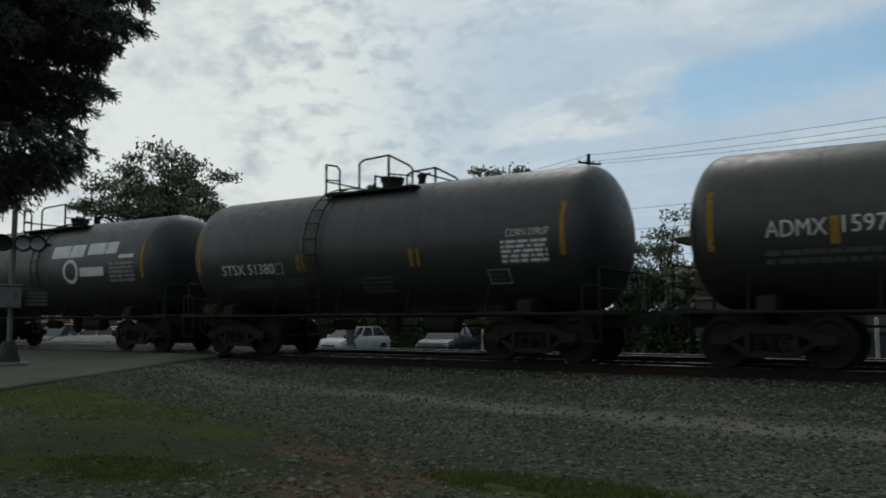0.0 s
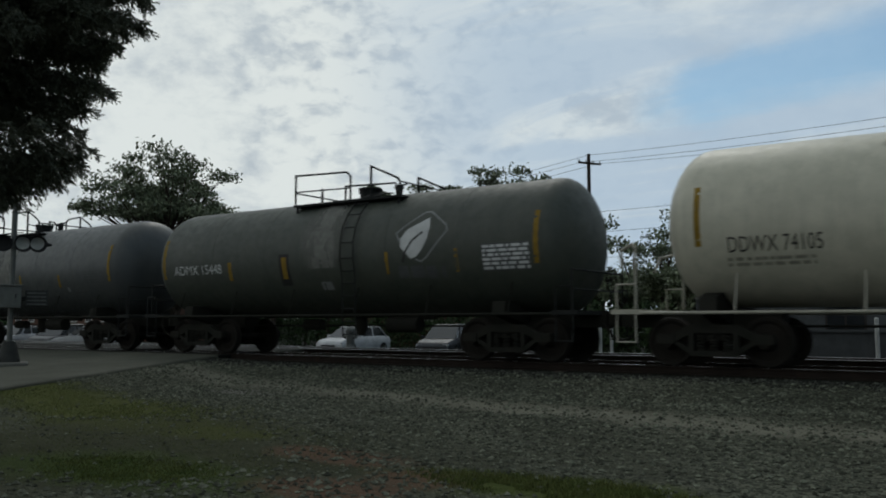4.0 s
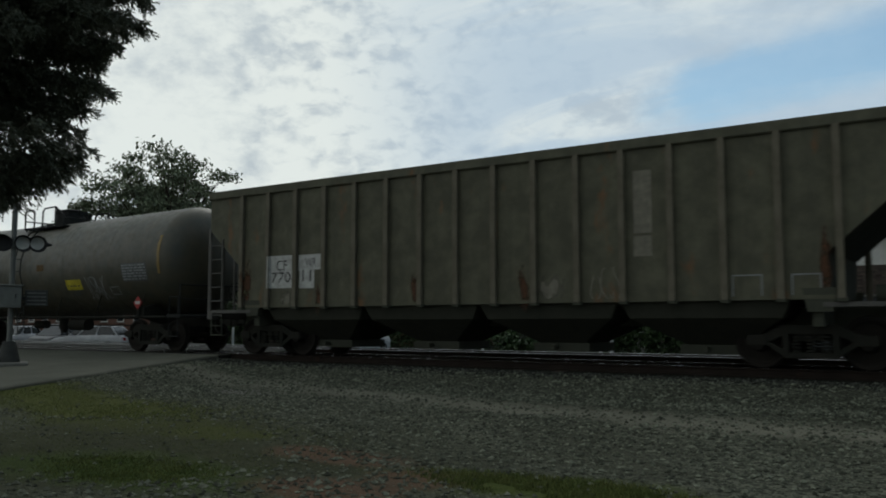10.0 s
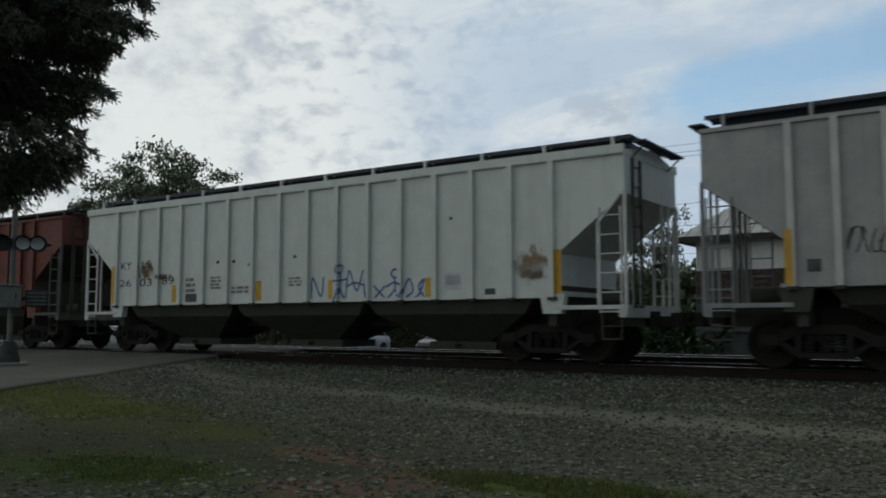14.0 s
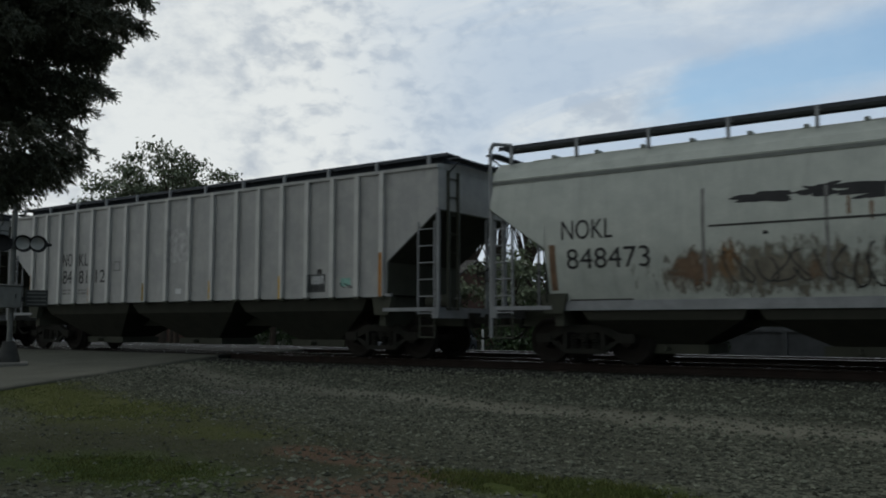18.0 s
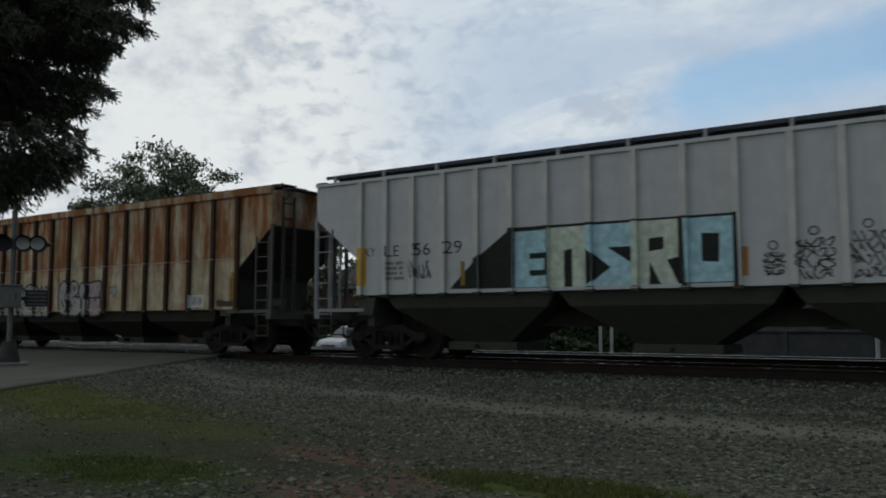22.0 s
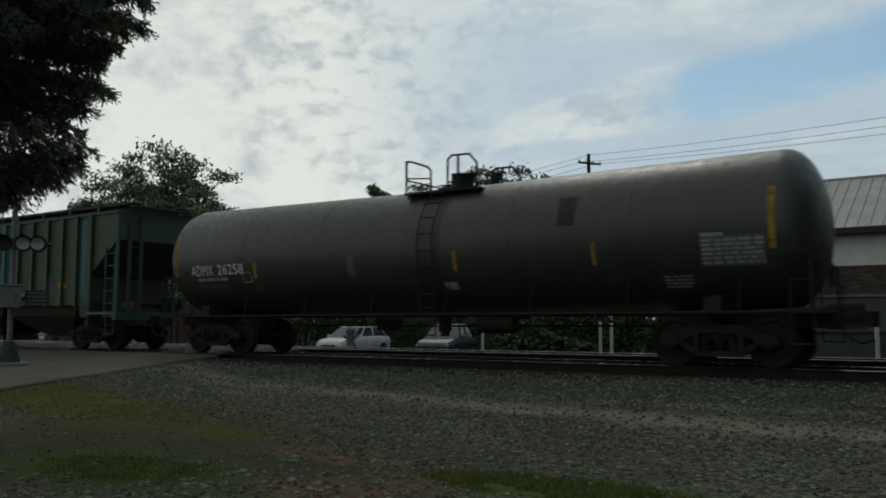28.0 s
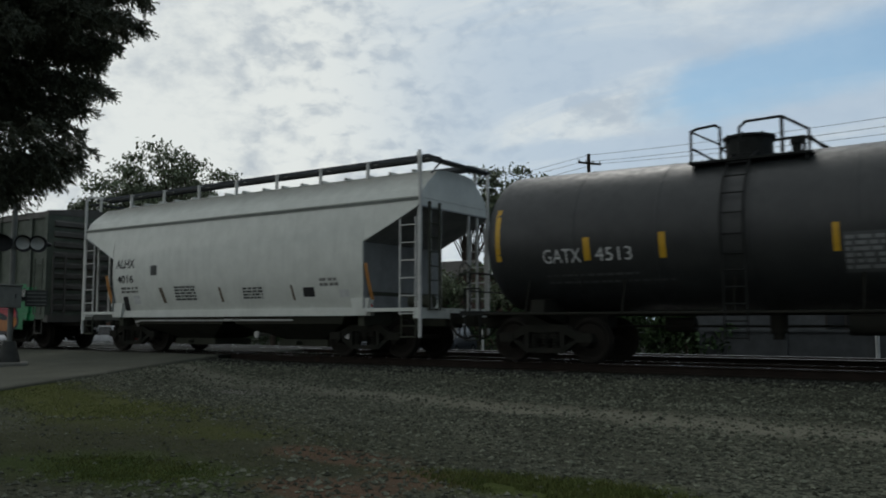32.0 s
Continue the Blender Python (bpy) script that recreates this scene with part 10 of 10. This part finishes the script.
parked_car(-28.7, 17.2, -84, (0.55, 0.56, 0.57), "white parked car with a dark windscreen", 1.5)
parked_car(-22.75, 17.0, -76, (0.012, 0.016, 0.024), "dark blue parked car beside the white one", 1.6, 4.2)
parked_car(-53.0, 12.7, -60, (0.35, 0.36, 0.38), "silver parked car in the row", 1.5)
parked_car(-48.4, 13.0, -66, (0.02, 0.022, 0.024), "black parked car in the row", 1.62)
parked_car(-44.3, 12.5, 205, (0.45, 0.45, 0.45), "white parked car across the crossing", 1.52)

HEDGE = paint("hedge leaves", (0.02, 0.045, 0.014), (0.035, 0.06, 0.02), rough=0.7, streak=0, bump=0)
random_tint(HEDGE, 0.5, 1.5)


def hedge(x0, x1, y, h, depth, seed, base=-1.0):
    rnd = np.random.RandomState(seed)
    n = int(620 * (x1 - x0)) + 900
    P = np.c_[rnd.uniform(x0, x1, n), rnd.normal(y, depth * 0.3, n), h * rnd.rand(n) ** 0.6]
    P[:, 2] *= 0.85 + 0.3 * np.sin(P[:, 0] * 2.3) * np.cos(P[:, 0] * 5.1)
    A = rnd.normal(size=(n, 3))
    A /= np.linalg.norm(A, axis=1)[:, None]
    B = np.cross(A, rnd.normal(size=(n, 3)))
    B /= np.linalg.norm(B, axis=1)[:, None]
    V = np.stack([P - A * 0.10, P + B * 0.06, P + A * 0.10, P - B * 0.06], 1).reshape(-1, 3)
    V[:, 2] = np.maximum(V[:, 2], 0.0) + base
    me = bpy.data.meshes.new("hedge")
    me.from_pydata(V.tolist(), [], np.arange(4 * n).reshape(-1, 4).tolist())
    me.materials.append(HEDGE)
    tagged(new("hedge", me), "low dark green hedge beyond the tracks", "hedge", kind="stuff")


hedge(-16.2, -12.6, 10.9, 1.0, 0.8, 5, -0.6)
hedge(-8.6, -7.2, 9.6, 0.9, 0.6, 6, -0.25)


def post(x, y, h, r, mat, label, name="bollard"):
    t = thing(name, label, name.replace("_", " "), (x, y, ground_z(x, y)))
    s = Shape()
    s.tube((0, 0, -0.1), (0, 0, h), r, 10)
    part("shaft", s, mat, t, smooth=35)
    s = Shape()
    s.tube((0, 0, h), (0, 0, h + r * 0.6), r * 1.05, 10, r * 0.4)
    part("cap", s, mat, t, smooth=35)


PALEPOST = plain("pale post paint", (0.55, 0.56, 0.53), 0.6)
for px, py, ph in ((-10.43, 6.9, 1.0), (-10.16, 7.1, 0.95), (-3.0, 6.9, 1.1), (-27.5, 7.9, 0.8), (-16.7, 10.4, 0.95)):
    post(px, py, ph, 0.05, PALEPOST, "pale thin marker post beside the far track")

HYDRANTGREY = paint("dull grey hydrant paint", (0.16, 0.165, 0.155), (0.11, 0.113, 0.106), rough=0.7, scale=5)


def hydrant(x, y):
    t = thing("fire_hydrant", "dull grey fire hydrant beyond the far track", "hydrant", (x, y, ground_z(x, y)))
    s = Shape()
    s.tube((0, 0, -0.1), (0, 0, 0.10), 0.26, 16, 0.24)
    part("base_flange", s, HYDRANTGREY, t, smooth=35)
    s = Shape()
    s.tube((0, 0, 0.10), (0, 0, 0.22), 0.2, 16, 0.15)
    s.tube((0, 0, 0.22), (0, 0, 0.66), 0.15, 16, 0.16)
    s.tube((0, 0, 0.66), (0, 0, 0.71), 0.21, 16)
    part("barrel", s, HYDRANTGREY, t, smooth=35)
    s = Shape()
    for k in range(5):
        a, b = math.pi / 2 * k / 5, math.pi / 2 * (k + 1) / 5
        s.tube((0, 0, 0.71 + 0.16 * math.sin(a)), (0, 0, 0.71 + 0.16 * math.sin(b)), 0.18 * math.cos(a), 16, 0.18 * math.cos(b) + 0.004)
    s.tube((0, 0, 0.86), (0, 0, 0.94), 0.04, 5)
    part("bonnet", s, HYDRANTGREY, t, smooth=35)
    for sx in (-1, 1):
        s = Shape()
        s.tube((sx * 0.12, 0, 0.52), (sx * 0.27, 0, 0.52), 0.09, 14)
        s.tube((sx * 0.27, 0, 0.52), (sx * 0.32, 0, 0.52), 0.03, 5)
        part("outlet_cap", s, HYDRANTGREY, t, smooth=35)


hydrant(-20.27, 7.0)

BINBLUE = plain("blue bin plastic", (0.02, 0.045, 0.22), 0.5)


def wheeled_bin(x, y):
    t = thing("wheeled_bin", "blue plastic wheeled bin beside the depot wall", "bin", (x, y, ground_z(x, y)))
    s = Shape()
    s.loft([[(-a, -b, z), (a, -b, z), (a, b, z), (-a, b, z)] for a, b, z in ((0.25, 0.26, 0.05), (0.31, 0.33, 1.02), (0.34, 0.36, 1.03), (0.34, 0.36, 1.08))])
    part("body", s, BINBLUE, t, bevel=0.02)
    s = Shape()
    s.prism([(-0.38, 1.084), (-0.40, 1.12), (-0.1, 1.19), (0.3, 1.19), (0.42, 1.15), (0.42, 1.084)], "x", -0.36, 0.36)
    part("lid", s, BINBLUE, t, bevel=0.01)
    for sx in (-1, 1):
        s = Shape()
        s.tube((sx * 0.24, 0.34, 0.1), (sx * 0.31, 0.34, 0.1), 0.1, 14)
        part("wheel", s, BLACKFIT, t, smooth=35)


wheeled_bin(-9.75, 19.3)

# ---- brick house and shrubs behind the parking strip ----
PINKBRICK = paint("weathered pinkish brick", (0.13, 0.075, 0.056), (0.10, 0.06, 0.047), rough=0.9, streak=0.15, scale=2)
TARROOF = paint("dark shingle roof", (0.045, 0.043, 0.042), (0.06, 0.056, 0.052), rough=0.9, streak=0.3)


def brick_house(x0, x1, y0, y1, eave, ridge, label):
    d = thing("brick_house", label, "house", (0, 0, 0))
    s = Shape()
    s.box(x0, x1, y0, y1, -1.1, eave)
    wall = part("wall", s, PINKBRICK, d)
    s = Shape()
    ym = (y0 + y1) / 2
    s.prism([(y0 - 0.4, eave - 0.12), (y0 - 0.4, eave), (ym, ridge), (y1 + 0.4, eave), (y1 + 0.4, eave - 0.12), (ym, ridge - 0.14)], "x", x0 - 0.35, x1 + 0.35)
    part("roof", s, TARROOF, d)
    for sx in (x0 + 0.02, x1 - 0.02):
        s = Shape()
        s.prism([(y0, eave), (ym, ridge - 0.14), (y1, eave)], "x", sx - 0.02, sx + 0.02)
        part("gable", s, PINKBRICK, d)
    n = max(2, int((x1 - x0) / 2.6))
    for k in range(n):
        xa = x0 + (x1 - x0) * (k + 0.5) / n
        s = Shape()
        s.box(xa - 0.55, xa + 0.55, y0 - 0.04, y0 + 0.06, 1.0, 2.3)
        w = part("window", s, WALLWHITE, d)
        s = Shape()
        s.box(xa - 0.47, xa + 0.47, y0 - 0.05, y0 - 0.04, 1.08, 2.22)
        part("pane", s, GLASSDARK, w)
        s = Shape()
        s.box(xa - 0.65, xa + 0.65, y0 - 0.12, y0 + 0.02, 0.92, 1.0)
        part("sill", s, CONCRETE, w)


brick_house(-44.0, -32.5, 31.0, 39.0, 3.4, 5.4, "low pinkish brick house with a dark shingle roof")
brick_house(-92.0, -66.0, 34.0, 44.0, 3.6, 5.6, "long low brick house with a dark shingle roof")


def shrub(x, y, h, r, seed):
    leafy_tree(x, y, h * 0.35, (0, 0, h * 0.55), (r, r, h * 0.5), 16, 2600, 0.13, seed, "dense dark green shrub behind the parking strip")


for i, (sx, sy, sh, sr) in enumerate(((-31.0, 29.5, 4.4, 2.2), (-28.0, 30.5, 5.0, 2.4), (-25.2, 28.0, 4.2, 2.0), (-22.6, 27.5, 4.6, 2.1), (-20.0, 29.0, 5.4, 2.4), (-17.4, 26.5, 4.0, 1.9), (-15.2, 27.5, 4.6, 1.8),
                                       (-47.0, 33.0, 5.0, 2.4), (-51.5, 30.0, 4.4, 2.3), (-56.0, 32.0, 5.2, 2.6), (-61.0, 31.0, 4.6, 2.5), (-13.6, 24.5, 3.0, 1.2))):
    shrub(sx, sy, sh * 1.3, sr * 1.1, 100 + i)
hedge(-32, -12.4, 25.0, 2.8, 1.2, 8)
hedge(-48, -31, 24.0, 2.9, 1.2, 14)
hedge(-22, -12.2, 24.4, 2.7, 1.0, 10)


def far_woods():
    """A dark band of distant foliage along the horizon."""
    rnd = np.random.RandomState(12)
    n = 30000
    x = rnd.uniform(-230, 120, n)
    top = 4.2 + 1.6 * np.sin(x * 0.21) * np.cos(x * 0.083) + 0.9 * np.sin(x * 0.9)
    P = np.c_[x, rnd.normal(74, 2.0, n), top * rnd.rand(n) ** 0.7]
    A = rnd.normal(size=(n, 3))
    A /= np.linalg.norm(A, axis=1)[:, None]
    B = np.cross(A, rnd.normal(size=(n, 3)))
    B /= np.linalg.norm(B, axis=1)[:, None]
    V = np.stack([P - A * 0.45, P + B * 0.3, P + A * 0.45, P - B * 0.3], 1).reshape(-1, 3)
    V[:, 2] = np.maximum(V[:, 2], -1.0)
    me = bpy.data.meshes.new("distant_woods")
    me.from_pydata(V.tolist(), [], np.arange(4 * n).reshape(-1, 4).tolist())
    me.materials.append(HEDGE)
    tagged(new("distant_woods", me), "dark green belt of distant trees on the horizon", "woods", kind="stuff")


far_woods()
for i, (sx, sy, sh, sr) in enumerate(((-36.5, 24.0, 6.4, 2.3), (-40.5, 23.0, 7.0, 2.4), (-44.5, 24.5, 6.2, 2.4), (-33.0, 25.5, 5.6, 2.0), (-49.0, 25.5, 6.0, 2.4), (-54, 26.0, 6.6, 2.5))):
    shrub(sx, sy, sh, sr, 140 + i)


def platform_wall():
    w = thing("platform_wall", "low grey concrete platform wall beyond the far track", "wall", (0, 0, 0))
    s = Shape()
    s.box(-8.2, 45, 9.3, 9.6, -0.9, 0.56)
    part("wall_face", s, GREYWALL, w)
    s = Shape()
    s.box(-8.25, 45, 9.24, 9.66, 0.56, 0.63)
    part("coping", s, GREYWALL, w)
    for k in range(8):
        s = Shape()
        s.box(-8.2 + 2.4 * k, -8.05 + 2.4 * k, 9.24, 9.3, -0.2, 0.56)
        part("pilaster", s, GREYWALL, w)


platform_wall()


def painted_kerb():
    k = thing("painted_kerb", "low red-painted kerb at the parking strip's edge", "kerb", pose(-29.5, 14.1, -0.815, 0, 0, 34))
    for i in range(2):
        s = Shape()
        s.prism([(-0.12, 0), (-0.10, 0.2), (0.10, 0.2), (0.12, 0)], "x", -0.8 + 0.82 * i, 0.0 + 0.82 * i)
        part("kerb_stone", s, KERBRED, k)


KERBRED = stain("worn red kerb paint", (0.30, 0.05, 0.04))
painted_kerb()


# ---- the train runs by ----
def motions():
    times = sorted({round(k * 0.5, 3) for k in range(65)} | {round(j + d, 3) for j in LURCHES for d in (-0.1, -0.0667, -0.0333, 0.0, 0.0333, 0.0667, 0.1)})
    for car in TRAIN:
        x0 = car.location.x
        walk(car, [(t, pose(x0 - s_of(t), 0, 0)) for t in times])
        car["start_x"] = x0
    # wheels roll while their car is near the camera
    for car, w, dx in ROLLING:
        x0 = car["start_x"]
        near = [k / 30 for k in range(961) if -46 < x0 - s_of(k / 30) < 14]
        if not near:
            continue
        rows = [(t, pose(dx, 0, R_WHEEL, 0, math.degrees(-s_of(t) / R_WHEEL) % 360, 0)) for t in near]
        if near[0] > 0:
            rows.insert(0, (0.0, rows[0][1]))
        if near[-1] < 32.0:
            rows.append((32.0, rows[-1][1]))
        walk(w, rows)


motions()
